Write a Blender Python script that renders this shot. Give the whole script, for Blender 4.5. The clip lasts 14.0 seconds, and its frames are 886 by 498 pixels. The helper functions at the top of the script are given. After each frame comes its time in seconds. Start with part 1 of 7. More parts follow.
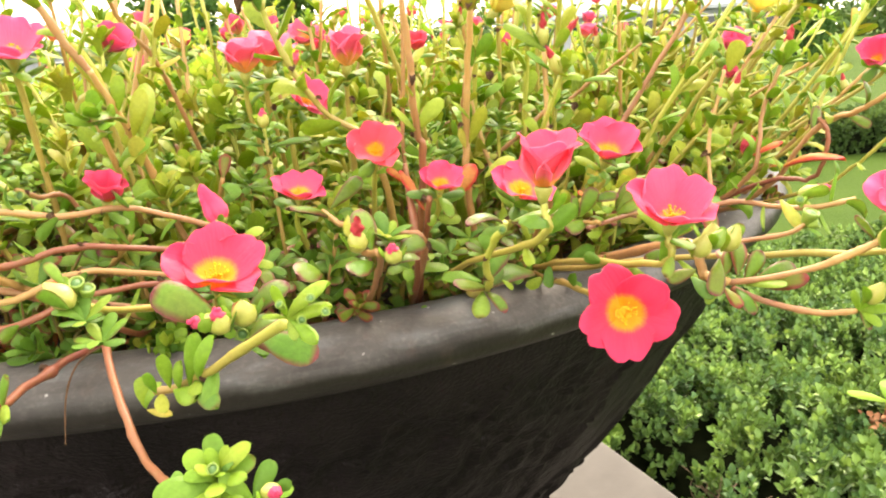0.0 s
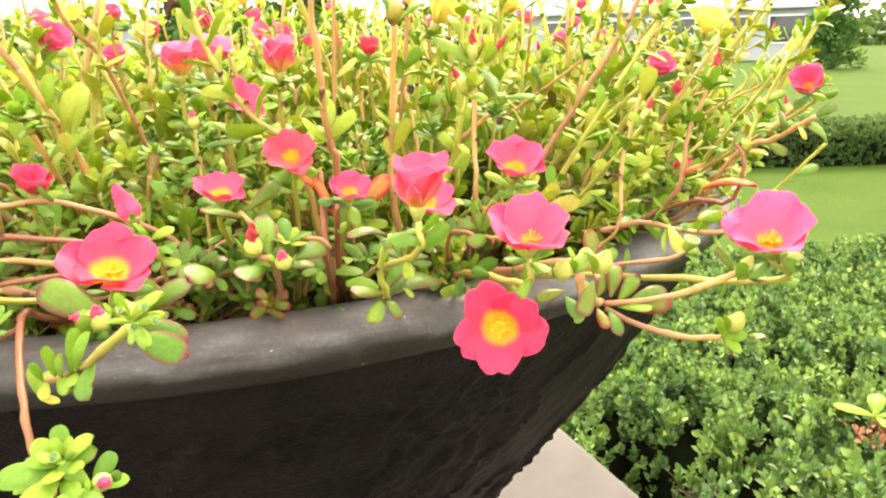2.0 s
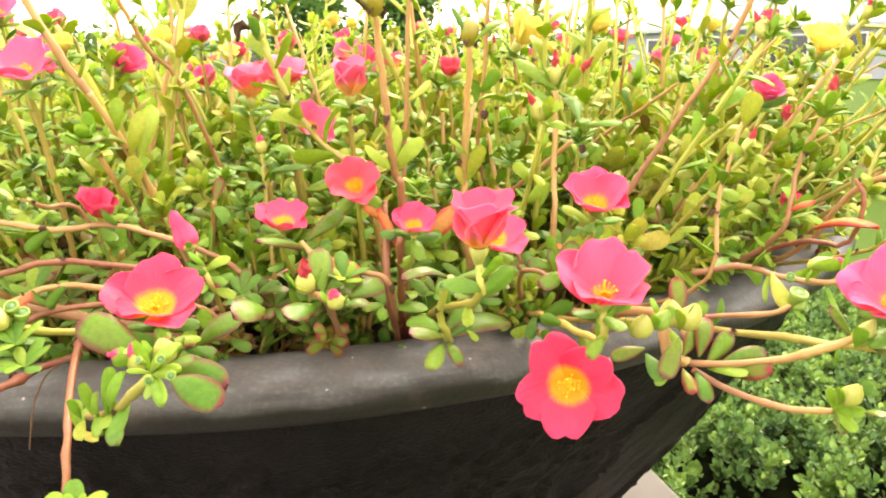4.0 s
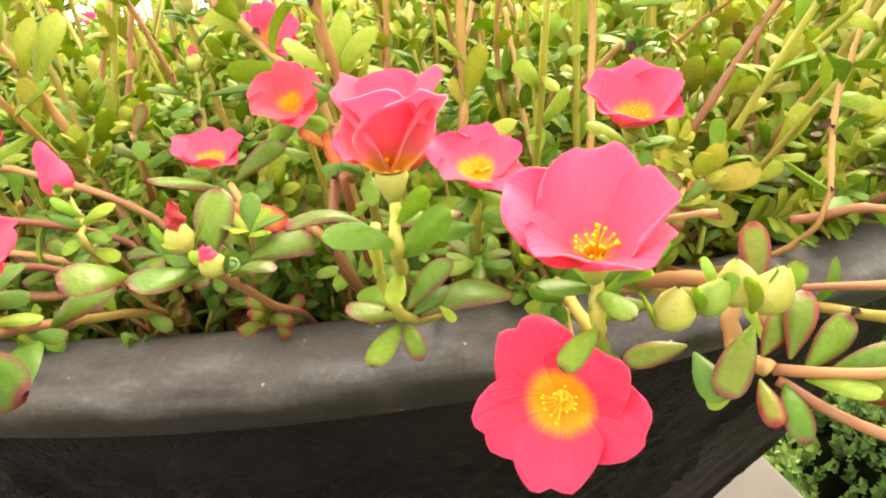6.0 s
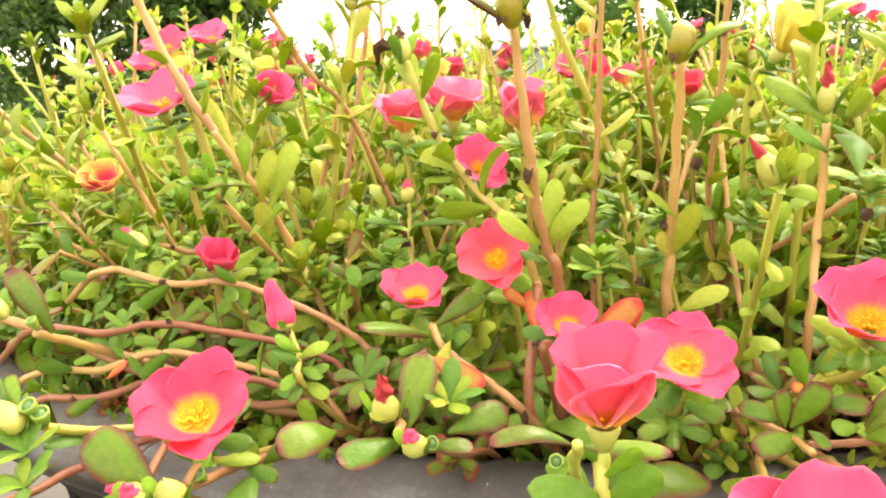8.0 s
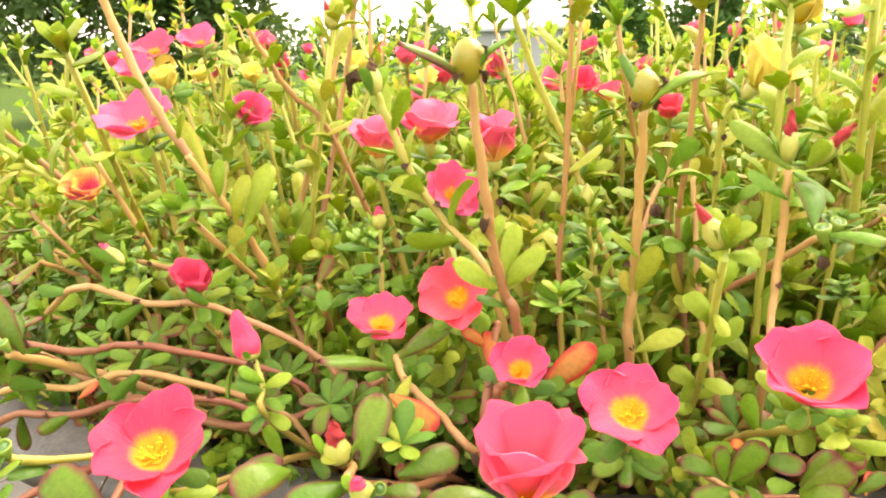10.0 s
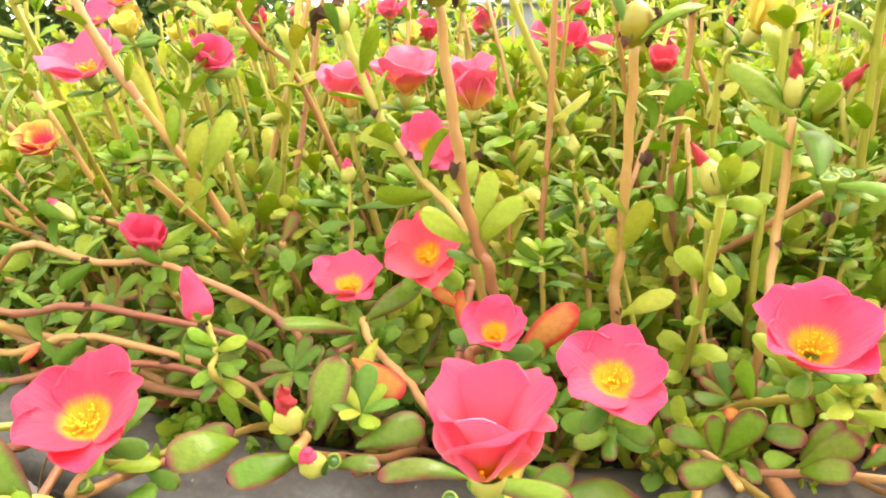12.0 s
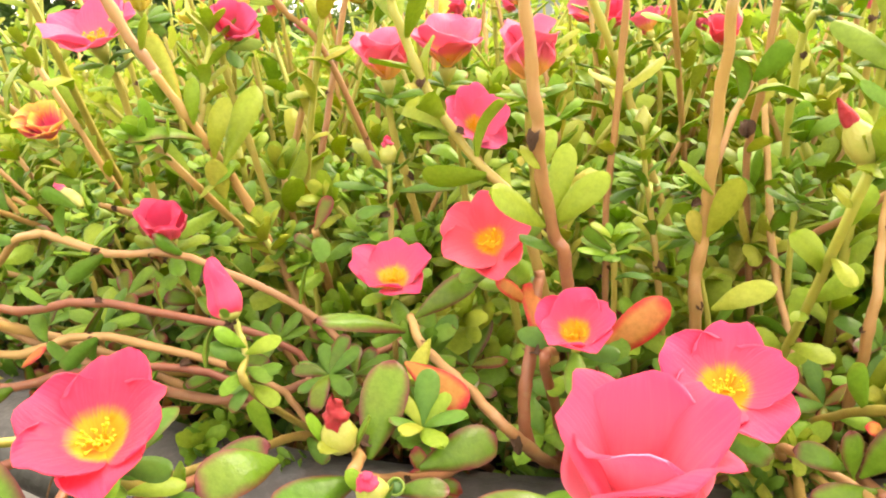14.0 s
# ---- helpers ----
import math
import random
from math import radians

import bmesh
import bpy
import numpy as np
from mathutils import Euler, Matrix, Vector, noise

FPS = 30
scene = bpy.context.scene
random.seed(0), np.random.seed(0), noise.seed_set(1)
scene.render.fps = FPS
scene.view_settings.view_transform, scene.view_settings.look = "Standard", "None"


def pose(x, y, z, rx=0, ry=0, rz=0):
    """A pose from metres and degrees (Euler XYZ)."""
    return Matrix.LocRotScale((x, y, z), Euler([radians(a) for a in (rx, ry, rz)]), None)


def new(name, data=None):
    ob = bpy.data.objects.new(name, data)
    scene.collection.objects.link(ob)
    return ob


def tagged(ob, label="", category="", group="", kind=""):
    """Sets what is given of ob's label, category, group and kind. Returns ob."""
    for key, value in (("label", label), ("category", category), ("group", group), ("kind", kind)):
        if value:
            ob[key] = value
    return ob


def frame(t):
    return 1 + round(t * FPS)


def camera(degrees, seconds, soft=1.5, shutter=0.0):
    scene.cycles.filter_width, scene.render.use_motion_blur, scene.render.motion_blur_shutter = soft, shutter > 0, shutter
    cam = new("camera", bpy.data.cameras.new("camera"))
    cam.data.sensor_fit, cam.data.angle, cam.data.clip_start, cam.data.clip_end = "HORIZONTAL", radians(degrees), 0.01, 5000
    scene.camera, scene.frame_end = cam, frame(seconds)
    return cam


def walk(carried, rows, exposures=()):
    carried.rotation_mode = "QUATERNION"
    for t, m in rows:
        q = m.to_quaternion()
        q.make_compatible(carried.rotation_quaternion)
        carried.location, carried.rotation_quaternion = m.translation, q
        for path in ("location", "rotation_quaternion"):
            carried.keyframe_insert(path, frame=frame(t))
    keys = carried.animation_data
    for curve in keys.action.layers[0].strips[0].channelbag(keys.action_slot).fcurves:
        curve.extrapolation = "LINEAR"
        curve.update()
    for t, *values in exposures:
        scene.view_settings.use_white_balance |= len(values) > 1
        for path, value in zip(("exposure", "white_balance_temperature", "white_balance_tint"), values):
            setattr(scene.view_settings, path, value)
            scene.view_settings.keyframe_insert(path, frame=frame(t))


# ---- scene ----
cam = camera(63.3, 14.0, soft=2.05)
METRES, EYE, TILT, LEAN, TURN = 0.36, 1.6, -15.5, 4.0, 0.0
ROWS = [
    (0.0, 0.0, 0.0, 0.0, 0.0, 0.0, 0.0),
    (0.5, 0.0658, 0.0027, -0.0021, 0.84, -0.93, -1.62),
    (1.0, 0.0935, -0.0091, 0.0089, 1.37, -1.18, -1.68),
    (1.5, 0.0989, -0.0103, 0.0164, 1.92, -0.82, -1.94),
    (2.0, 0.1217, -0.0363, 0.0251, 0.84, -0.82, -2.84),
    (2.5, 0.1343, -0.0187, 0.0298, 1.06, -0.49, -2.63),
    (3.0, 0.099, 0.0069, 0.0428, 2.73, 0.06, -2.76),
    (5.5, 0.2243, 0.1592, 0.0548, 14.95, -0.64, -5.87),
    (6.0, 0.2104, 0.2961, 0.0407, 16.26, -3.59, -3.86),
    (6.5, 0.2433, 0.2624, 0.0844, 21.71, -1.86, -4.92),
    (7.0, 0.1979, 0.2539, 0.1142, 28.24, -2.0, -7.62),
    (7.5, 0.1806, 0.272, 0.1253, 30.25, -2.04, -8.02),
    (10.0, 0.2085, 0.2935, 0.1934, 30.81, -3.94, -9.66),
    (10.5, 0.2129, 0.3029, 0.189, 30.35, -4.34, -10.21),
    (11.0, 0.2044, 0.3194, 0.1889, 30.24, -4.89, -10.36),
    (11.5, 0.203, 0.3441, 0.1773, 30.38, -5.35, -10.28),
    (12.0, 0.2006, 0.35, 0.175, 30.32, -5.81, -10.07),
    (12.5, 0.2005, 0.3613, 0.1716, 30.28, -5.91, -9.71),
    (13.0, 0.1858, 0.377, 0.1686, 30.34, -6.2, -9.56),
    (13.5, 0.1603, 0.3888, 0.163, 30.34, -6.16, -9.41),
    (14.0, 0.1327, 0.3939, 0.155, 30.73, -6.26, -9.79),
]
walk(cam, [(t, pose(0, 0, EYE, TILT, LEAN, TURN) @ pose(METRES * x, METRES * y, METRES * z, 90 + pitch, roll, yaw)) for t, x, y, z, yaw, pitch, roll in ROWS], [(0.0, 2.32, 8000, 12), (0.5, 2.44, 8000, 12), (1.2, 2.57, 8000, 12), (3.2, 2.50, 8100, 12), (5.5, 2.30, 8300, 12), (6.5, 2.36, 8500, 12), (7.5, 2.27, 8300, 12), (10.0, 2.21, 8300, 12), (14.0, 2.20, 8300, 12)])

# ---------------- world and sun ----------------
SUN_ELEV, SUN_AZIM = 50.0, 15.0
world = bpy.data.worlds.new("overcast_sky")
scene.world = world
world.use_nodes = True
wn = world.node_tree
sky = wn.nodes.new("ShaderNodeTexSky")
sky.sky_type = "NISHITA"
sky.sun_disc = False
sky.sun_elevation = radians(SUN_ELEV)
sky.sun_rotation = radians(SUN_AZIM)
sky.air_density, sky.dust_density, sky.ozone_density = 1.0, 4.0, 1.0
pale = wn.nodes.new("ShaderNodeMixRGB")
pale.inputs[0].default_value = 0.72
pale.inputs[2].default_value = (6.6, 6.7, 6.9, 1)
wn.links.new(sky.outputs[0], pale.inputs[1])
wn.links.new(pale.outputs[0], wn.nodes["Background"].inputs[0])
wn.nodes["Background"].inputs[1].default_value = 0.168

sun = new("sun", bpy.data.lights.new("sun", "SUN"))
sun.data.energy, sun.data.angle, sun.data.color = 1.20, radians(22), (1.0, 0.95, 0.86)
sun.rotation_euler = (radians(90 - SUN_ELEV), 0, radians(180 - SUN_AZIM))


# ---------------- materials ----------------
def material(name):
    m = bpy.data.materials.new(name)
    m.use_nodes = True
    nt = m.node_tree
    return m, nt, nt.nodes["Principled BSDF"]


def node(nt, kind, **values):
    n = nt.nodes.new(kind)
    for key, value in values.items():
        n.inputs[key.replace("_", " ")].default_value = value
    return n


def ramp(nt, source, stops):
    r = nt.nodes.new("ShaderNodeValToRGB")
    while len(r.color_ramp.elements) < len(stops):
        r.color_ramp.elements.new(0.5)
    for e, (at, col) in zip(r.color_ramp.elements, stops):
        e.position, e.color = at, (*col, 1)
    nt.links.new(source, r.inputs[0])
    return r.outputs[0]


def mixed(nt, fac, a, b, mode="MIX"):
    m = nt.nodes.new("ShaderNodeMixRGB")
    m.blend_type = mode
    for slot, v in ((0, fac), (1, a), (2, b)):
        if isinstance(v, tuple):
            m.inputs[slot].default_value = (*v, 1)
        elif isinstance(v, (int, float)):
            m.inputs[slot].default_value = v
        else:
            nt.links.new(v, m.inputs[slot])
    return m.outputs[0]


def sums(nt, op, a, b=0.0, clamp=False):
    m = nt.nodes.new("ShaderNodeMath")
    m.operation, m.use_clamp = op, clamp
    for slot, v in ((0, a), (1, b)):
        if isinstance(v, (int, float)):
            m.inputs[slot].default_value = v
        else:
            nt.links.new(v, m.inputs[slot])
    return m.outputs[0]


def noise_of(nt, scale, detail=3.0, rough=0.55, coords="Object"):
    tc = nt.nodes.new("ShaderNodeTexCoord")
    n = node(nt, "ShaderNodeTexNoise", Scale=scale, Detail=detail, Roughness=rough)
    nt.links.new(tc.outputs[coords], n.inputs["Vector"])
    return n.outputs["Fac"]


def grain_of(nt, scale, detail=4, rough=0.55):
    """Noise at real-world size, whatever the scale of the piece that wears it."""
    n = node(nt, "ShaderNodeTexNoise", Scale=scale, Detail=detail, Roughness=rough)
    nt.links.new(nt.nodes.new("ShaderNodeNewGeometry").outputs["Position"], n.inputs["Vector"])
    return n.outputs["Fac"]


def bumped(nt, bsdf, height, strength, distance):
    b = node(nt, "ShaderNodeBump", Strength=strength, Distance=distance)
    nt.links.new(height, b.inputs["Height"])
    nt.links.new(b.outputs[0], bsdf.inputs["Normal"])


def chance(nt):
    """One random number a piece: by object, and by island inside a joined mesh."""
    o = nt.nodes.new("ShaderNodeObjectInfo").outputs["Random"]
    g = nt.nodes.new("ShaderNodeNewGeometry").outputs["Random Per Island"]
    return sums(nt, "FRACT", sums(nt, "ADD", o, g))


def see_through(nt, bsdf, colour, share):
    """Let some light pass through a thin leaf or petal."""
    tl = nt.nodes.new("ShaderNodeBsdfTranslucent")
    if isinstance(colour, tuple):
        tl.inputs[0].default_value = (*colour, 1)
    else:
        nt.links.new(colour, tl.inputs[0])
    mx = nt.nodes.new("ShaderNodeMixShader")
    mx.inputs[0].default_value = share
    nt.links.new(bsdf.outputs[0], mx.inputs[1])
    nt.links.new(tl.outputs[0], mx.inputs[2])
    nt.links.new(mx.outputs[0], nt.nodes["Material Output"].inputs[0])


def leaf_material(name, stops, red=0.5, rim=0.72, share=0.35, gloss=0.42, blush=0.0, flush=(0.085, 0.040, 0.024), margin=(0.150, 0.028, 0.026), clump=0.0, glow=0.30):
    """A fleshy leaf: green to yellow by chance, red along its margin on some leaves, a pale midrib."""
    m, nt, b = material(name)
    uv = nt.nodes.new("ShaderNodeUVMap").outputs[0]
    sp = nt.nodes.new("ShaderNodeSeparateXYZ")
    nt.links.new(uv, sp.inputs[0])
    side = sums(nt, "ABSOLUTE", sums(nt, "SUBTRACT", sums(nt, "MULTIPLY", sp.outputs[0], 2.0), 1.0))
    r = chance(nt)
    base = ramp(nt, r, stops)
    blotch = grain_of(nt, 160, 4)
    base = mixed(nt, sums(nt, "MULTIPLY", blotch, 0.40), base, tuple(1.15 * c for c in stops[-1][1]))
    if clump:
        # coarse noise scales the leaf colour from darker to lighter clumps
        clump_tone = sums(nt, "MULTIPLY", sums(nt, "SUBTRACT", grain_of(nt, 7.5, 3), 0.40), 4.0, True)
        base = mixed(nt, sums(nt, "MULTIPLY", clump_tone, clump), mixed(nt, 1.0, base, (0.42, 0.55, 0.6), "MULTIPLY"), mixed(nt, 1.0, base, (1.5, 1.35, 1.15), "MULTIPLY"))
    if blush:
        wide = sums(nt, "MULTIPLY", sums(nt, "SUBTRACT", grain_of(nt, 45, 2), 0.42), 3.0, True)
        base = mixed(nt, sums(nt, "MULTIPLY", wide, blush), base, flush)
    ends = sums(nt, "POWER", sp.outputs[1], 5.0)
    edge = sums(nt, "MAXIMUM", side, sums(nt, "ADD", ends, 0.12))
    edge = sums(nt, "ADD", edge, sums(nt, "MULTIPLY", sums(nt, "SUBTRACT", blotch, 0.5), 0.5))
    edge = sums(nt, "MULTIPLY", sums(nt, "SUBTRACT", edge, rim), 2.6, True)
    r2 = sums(nt, "FRACT", sums(nt, "MULTIPLY", r, 7.31))
    has = sums(nt, "MULTIPLY", sums(nt, "SUBTRACT", r2, 1.0 - red), 2.2, True)
    base = mixed(nt, sums(nt, "MULTIPLY", edge, has), base, margin)
    cells = sums(nt, "MULTIPLY", sums(nt, "SUBTRACT", grain_of(nt, 620, 3, 0.7), 0.36), 3.6, True)
    base = mixed(nt, cells, mixed(nt, 1.0, base, (0.82, 0.86, 0.78), "MULTIPLY"), mixed(nt, 1.0, base, (1.06, 1.08, 1.06), "MULTIPLY"))
    rib = sums(nt, "MULTIPLY", sums(nt, "SUBTRACT", 0.10, side), 3.0, True)
    base = mixed(nt, sums(nt, "MULTIPLY", rib, 0.18), base, mixed(nt, 1.0, base, (1.5, 1.4, 1.3), "MULTIPLY"))
    nt.links.new(base, b.inputs["Base Color"])
    b.inputs["Roughness"].default_value = gloss
    b.inputs["Specular IOR Level"].default_value = 0.20
    bumped(nt, b, grain_of(nt, 900, 2), 0.25, 0.0006)
    see_through(nt, b, mixed(nt, glow, mixed(nt, 1.0, base, (1.16, 1.22, 0.75), "MULTIPLY"), (0.46, 0.66, 0.10)), share)
    return m


GREEN = ((0.0, (0.046, 0.140, 0.028)), (0.35, (0.078, 0.198, 0.030)), (0.7, (0.118, 0.246, 0.032)), (0.9, (0.158, 0.272, 0.034)), (1.0, (0.215, 0.295, 0.042)))
LEAF = leaf_material("purslane_leaf", GREEN, red=0.55, share=0.36)
LEAF_RED = leaf_material("red_edged_leaf", ((0.0, (0.042, 0.122, 0.010)), (0.6, (0.068, 0.158, 0.013)), (1.0, (0.115, 0.190, 0.018))), red=1.6, rim=0.62, share=0.16, glow=0.12, gloss=0.34, blush=0.40, flush=(0.150, 0.056, 0.028), margin=(0.130, 0.026, 0.028))
LEAF_MAROON = leaf_material("maroon_flushed_leaf", ((0.0, (0.065, 0.130, 0.012)), (0.6, (0.11, 0.17, 0.018)), (1.0, (0.18, 0.20, 0.03))), red=1.6, rim=0.50, share=0.25, gloss=0.33, blush=0.6, flush=(0.24, 0.045, 0.035), margin=(0.20, 0.022, 0.026))
LEAF_LIME = leaf_material("lime_leaf", ((0.0, (0.122, 0.278, 0.028)), (0.6, (0.184, 0.320, 0.034)), (1.0, (0.270, 0.340, 0.042))), red=0.18, share=0.36)
LEAF_PALE = leaf_material("pale_yellow_green_leaf", ((0.0, (0.185, 0.310, 0.034)), (0.6, (0.270, 0.345, 0.042)), (1.0, (0.37, 0.350, 0.055))), red=0.12, share=0.42)
LEAF_YELLOW = leaf_material("yellowed_leaf", ((0.0, (0.28, 0.34, 0.045)), (0.6, (0.37, 0.37, 0.060)), (1.0, (0.46, 0.36, 0.075))), red=0.3, share=0.38, margin=(0.50, 0.16, 0.04))
LEAF_ORANGE = leaf_material("orange_dying_leaf", ((0.0, (0.46, 0.13, 0.040)), (0.6, (0.48, 0.20, 0.05)), (1.0, (0.42, 0.24, 0.06))), red=1.6, rim=0.55, share=0.3, blush=0.55, flush=(0.52, 0.055, 0.045), margin=(0.50, 0.028, 0.035))


def stem_material(name, low, high):
    m, nt, b = material(name)
    r = chance(nt)
    uv = nt.nodes.new("ShaderNodeUVMap").outputs[0]
    sp = nt.nodes.new("ShaderNodeSeparateXYZ")
    nt.links.new(uv, sp.inputs[0])
    streak = noise_of(nt, 350, 4)
    climb = sums(nt, "ADD", sp.outputs[1], sums(nt, "MULTIPLY", sums(nt, "SUBTRACT", sums(nt, "ADD", r, streak), 1.0), 0.6), True)
    base = mixed(nt, climb, low, high)
    base = mixed(nt, sums(nt, "MULTIPLY", sums(nt, "SUBTRACT", streak, 0.55), 2.0, True), base, (0.33, 0.20, 0.09))
    nt.links.new(base, b.inputs["Base Color"])
    b.inputs["Roughness"].default_value = 0.42
    b.inputs["Subsurface Weight"].default_value = 0.0
    bumped(nt, b, streak, 0.3, 0.0006)
    see_through(nt, b, base, 0.26)
    return m


STEM = stem_material("tan_stem", (0.34, 0.140, 0.075), (0.52, 0.320, 0.110))
STEM_GREEN = stem_material("green_stem", (0.36, 0.22, 0.065), (0.44, 0.46, 0.085))
STEM_RED = stem_material("red_stem", (0.22, 0.055, 0.035), (0.33, 0.13, 0.06))


def petal_material(name, outer, mid, heart, reach=0.34, streaks=0.3, share=0.5):
    m, nt, b = material(name)
    uv = nt.nodes.new("ShaderNodeUVMap").outputs[0]
    sp = nt.nodes.new("ShaderNodeSeparateXYZ")
    nt.links.new(uv, sp.inputs[0])
    st = nt.nodes.new("ShaderNodeMapping")
    st.inputs["Scale"].default_value = (26, 2.2, 1)
    nt.links.new(uv, st.inputs[0])
    nz = node(nt, "ShaderNodeTexNoise", Scale=1.0, Detail=4.0)
    nt.links.new(st.outputs[0], nz.inputs["Vector"])
    veins = nz.outputs["Fac"]
    v = sums(nt, "ADD", sp.outputs[1], sums(nt, "MULTIPLY", sums(nt, "SUBTRACT", veins, 0.5), streaks))
    base = ramp(nt, v, ((max(0.02, reach - 0.05), heart), (reach + 0.01, tuple(0.5 * (a + c) for a, c in zip(heart, mid))), (reach + 0.09, mid), (1.0, outer)))
    base = mixed(nt, sums(nt, "MULTIPLY", sums(nt, "SUBTRACT", veins, 0.52), 0.45, True), base, (0.95, 0.30, 0.40))
    tone = nt.nodes.new("ShaderNodeObjectInfo").outputs["Random"]
    base = mixed(nt, sums(nt, "MULTIPLY", tone, 0.45), base, mixed(nt, 1.0, base, (0.72, 0.62, 0.80), "MULTIPLY"))
    nt.links.new(base, b.inputs["Base Color"])
    b.inputs["Roughness"].default_value = 0.5
    b.inputs["Sheen Weight"].default_value = 0.15
    bumped(nt, b, sums(nt, "ADD", veins, sums(nt, "MULTIPLY", grain_of(nt, 190, 2), 1.2)), 0.55, 0.0011)
    see_through(nt, b, mixed(nt, 0.32, base, (1.0, 0.56, 0.66)), share)
    return m


YOLK = (0.94, 0.50, 0.012)
PETAL_CORAL = petal_material("coral_petal", (0.84, 0.032, 0.135), (0.86, 0.036, 0.122), YOLK, reach=0.335, streaks=0.18)
PETAL_PINK = petal_material("pink_petal", (0.85, 0.050, 0.195), (0.88, 0.115, 0.225), (0.95, 0.58, 0.03), reach=0.33)
PETAL_PALE = petal_material("pale_pink_petal", (0.85, 0.052, 0.190), (0.90, 0.270, 0.350), (0.93, 0.50, 0.06), reach=0.26, share=0.66)
PETAL_BLUSH = petal_material("blush_petal", (0.86, 0.115, 0.265), (0.88, 0.175, 0.27), (0.92, 0.55, 0.14), reach=0.42, share=0.45)
PETAL_FURLED = petal_material("furled_petal", (0.84, 0.04, 0.17), (0.86, 0.08, 0.20), (0.80, 0.45, 0.10), reach=0.1)
PETAL_ROSE = petal_material("rose_petal", (0.86, 0.098, 0.285), (0.88, 0.155, 0.285), (0.95, 0.62, 0.10), reach=0.2)
PETAL_CANDY = petal_material("candy_pink_petal", (0.86, 0.072, 0.205), (0.88, 0.10, 0.205), (0.95, 0.58, 0.16), reach=0.15)
PETAL_RED = petal_material("red_petal", (0.84, 0.06, 0.19), (0.86, 0.09, 0.19), (0.92, 0.40, 0.04), reach=0.22)
PETAL_ORANGE = petal_material("salmon_petal", (0.87, 0.085, 0.165), (0.88, 0.11, 0.15), YOLK, reach=0.26)
PETAL_YELLOW = petal_material("yellow_petal", (0.82, 0.83, 0.17), (0.84, 0.83, 0.15), (0.84, 0.74, 0.05), reach=0.25)
PETAL_STRIPED = petal_material("striped_petal", (0.92, 0.74, 0.10), (0.90, 0.34, 0.16), (0.86, 0.085, 0.22), reach=0.56, streaks=0.9)


def plain(name, a, b_, scale, rough, bump=0.3, dist=0.001, detail=5.0, metal=0.0):
    m, nt, b = material(name)
    n = noise_of(nt, scale, detail)
    n2 = noise_of(nt, scale * 6.5, 3)
    base = mixed(nt, sums(nt, "MULTIPLY", sums(nt, "SUBTRACT", n, 0.3), 2.2, True), a, b_)
    base = mixed(nt, sums(nt, "MULTIPLY", n2, 0.35), base, tuple(0.6 * c for c in a))
    nt.links.new(base, b.inputs["Base Color"])
    b.inputs["Roughness"].default_value = rough
    b.inputs["Metallic"].default_value = metal
    bumped(nt, b, sums(nt, "ADD", n, sums(nt, "MULTIPLY", n2, 0.5)), bump, dist)
    return m


STAMEN = plain("yellow_stamen", (0.92, 0.45, 0.012), (0.95, 0.58, 0.04), 400, 0.6)
SEED_CAP = plain("green_seed_cap", (0.16, 0.27, 0.035), (0.24, 0.33, 0.05), 500, 0.4)
SEED_HOLE = plain("dark_green_hollow", (0.05, 0.13, 0.03), (0.07, 0.17, 0.035), 500, 0.4)
KNOB = plain("yellow_green_capsule", (0.20, 0.215, 0.014), (0.30, 0.185, 0.020), 150, 0.42)
WITHER = plain("withered_red_petal", (0.34, 0.010, 0.02), (0.45, 0.02, 0.025), 500, 0.6, 0.6, 0.002)
SEPAL = plain("pale_sepal", (0.30, 0.32, 0.05), (0.46, 0.40, 0.12), 260, 0.45)
DRY = plain("dried_brown_leaf", (0.08, 0.035, 0.015), (0.20, 0.09, 0.035), 500, 0.85, 0.8, 0.002)
TWIG = plain("dry_brown_twig", (0.15, 0.090, 0.060), (0.30, 0.20, 0.13), 90, 0.85, 0.4)
RUST = plain("rusty_dead_leaf", (0.17, 0.062, 0.020), (0.26, 0.11, 0.04), 60, 0.8, 0.5)
SOIL = plain("dark_potting_soil", (0.028, 0.018, 0.012), (0.06, 0.038, 0.024), 60, 0.95, 0.9, 0.006)
PLINTH = plain("pale_cast_stone", (0.066, 0.059, 0.052), (0.098, 0.089, 0.079), 9, 0.85, 0.35, 0.002)
PAVING = plain("grey_paving_stone", (0.048, 0.044, 0.039), (0.078, 0.072, 0.064), 6, 0.85, 0.4, 0.003)
BARK = plain("brown_bark", (0.07, 0.045, 0.03), (0.12, 0.08, 0.055), 9, 0.9, 0.8, 0.02)
SIDING = plain("white_siding", (0.25, 0.27, 0.29), (0.31, 0.33, 0.35), 0.8, 0.7, 0.1)
ROOF = plain("blue_grey_shingle", (0.30, 0.33, 0.37), (0.40, 0.43, 0.46), 2.0, 0.85, 0.4, 0.01)
TRIM_WHITE = plain("white_trim", (0.72, 0.72, 0.70), (0.78, 0.78, 0.76), 2.0, 0.6)
GLASSY, _nt, _b = material("dark_window_glass")
_b.inputs["Base Color"].default_value = (0.03, 0.035, 0.04, 1)
_b.inputs["Roughness"].default_value = 0.08


RIM_Z, LIP = 1.489, 0.028


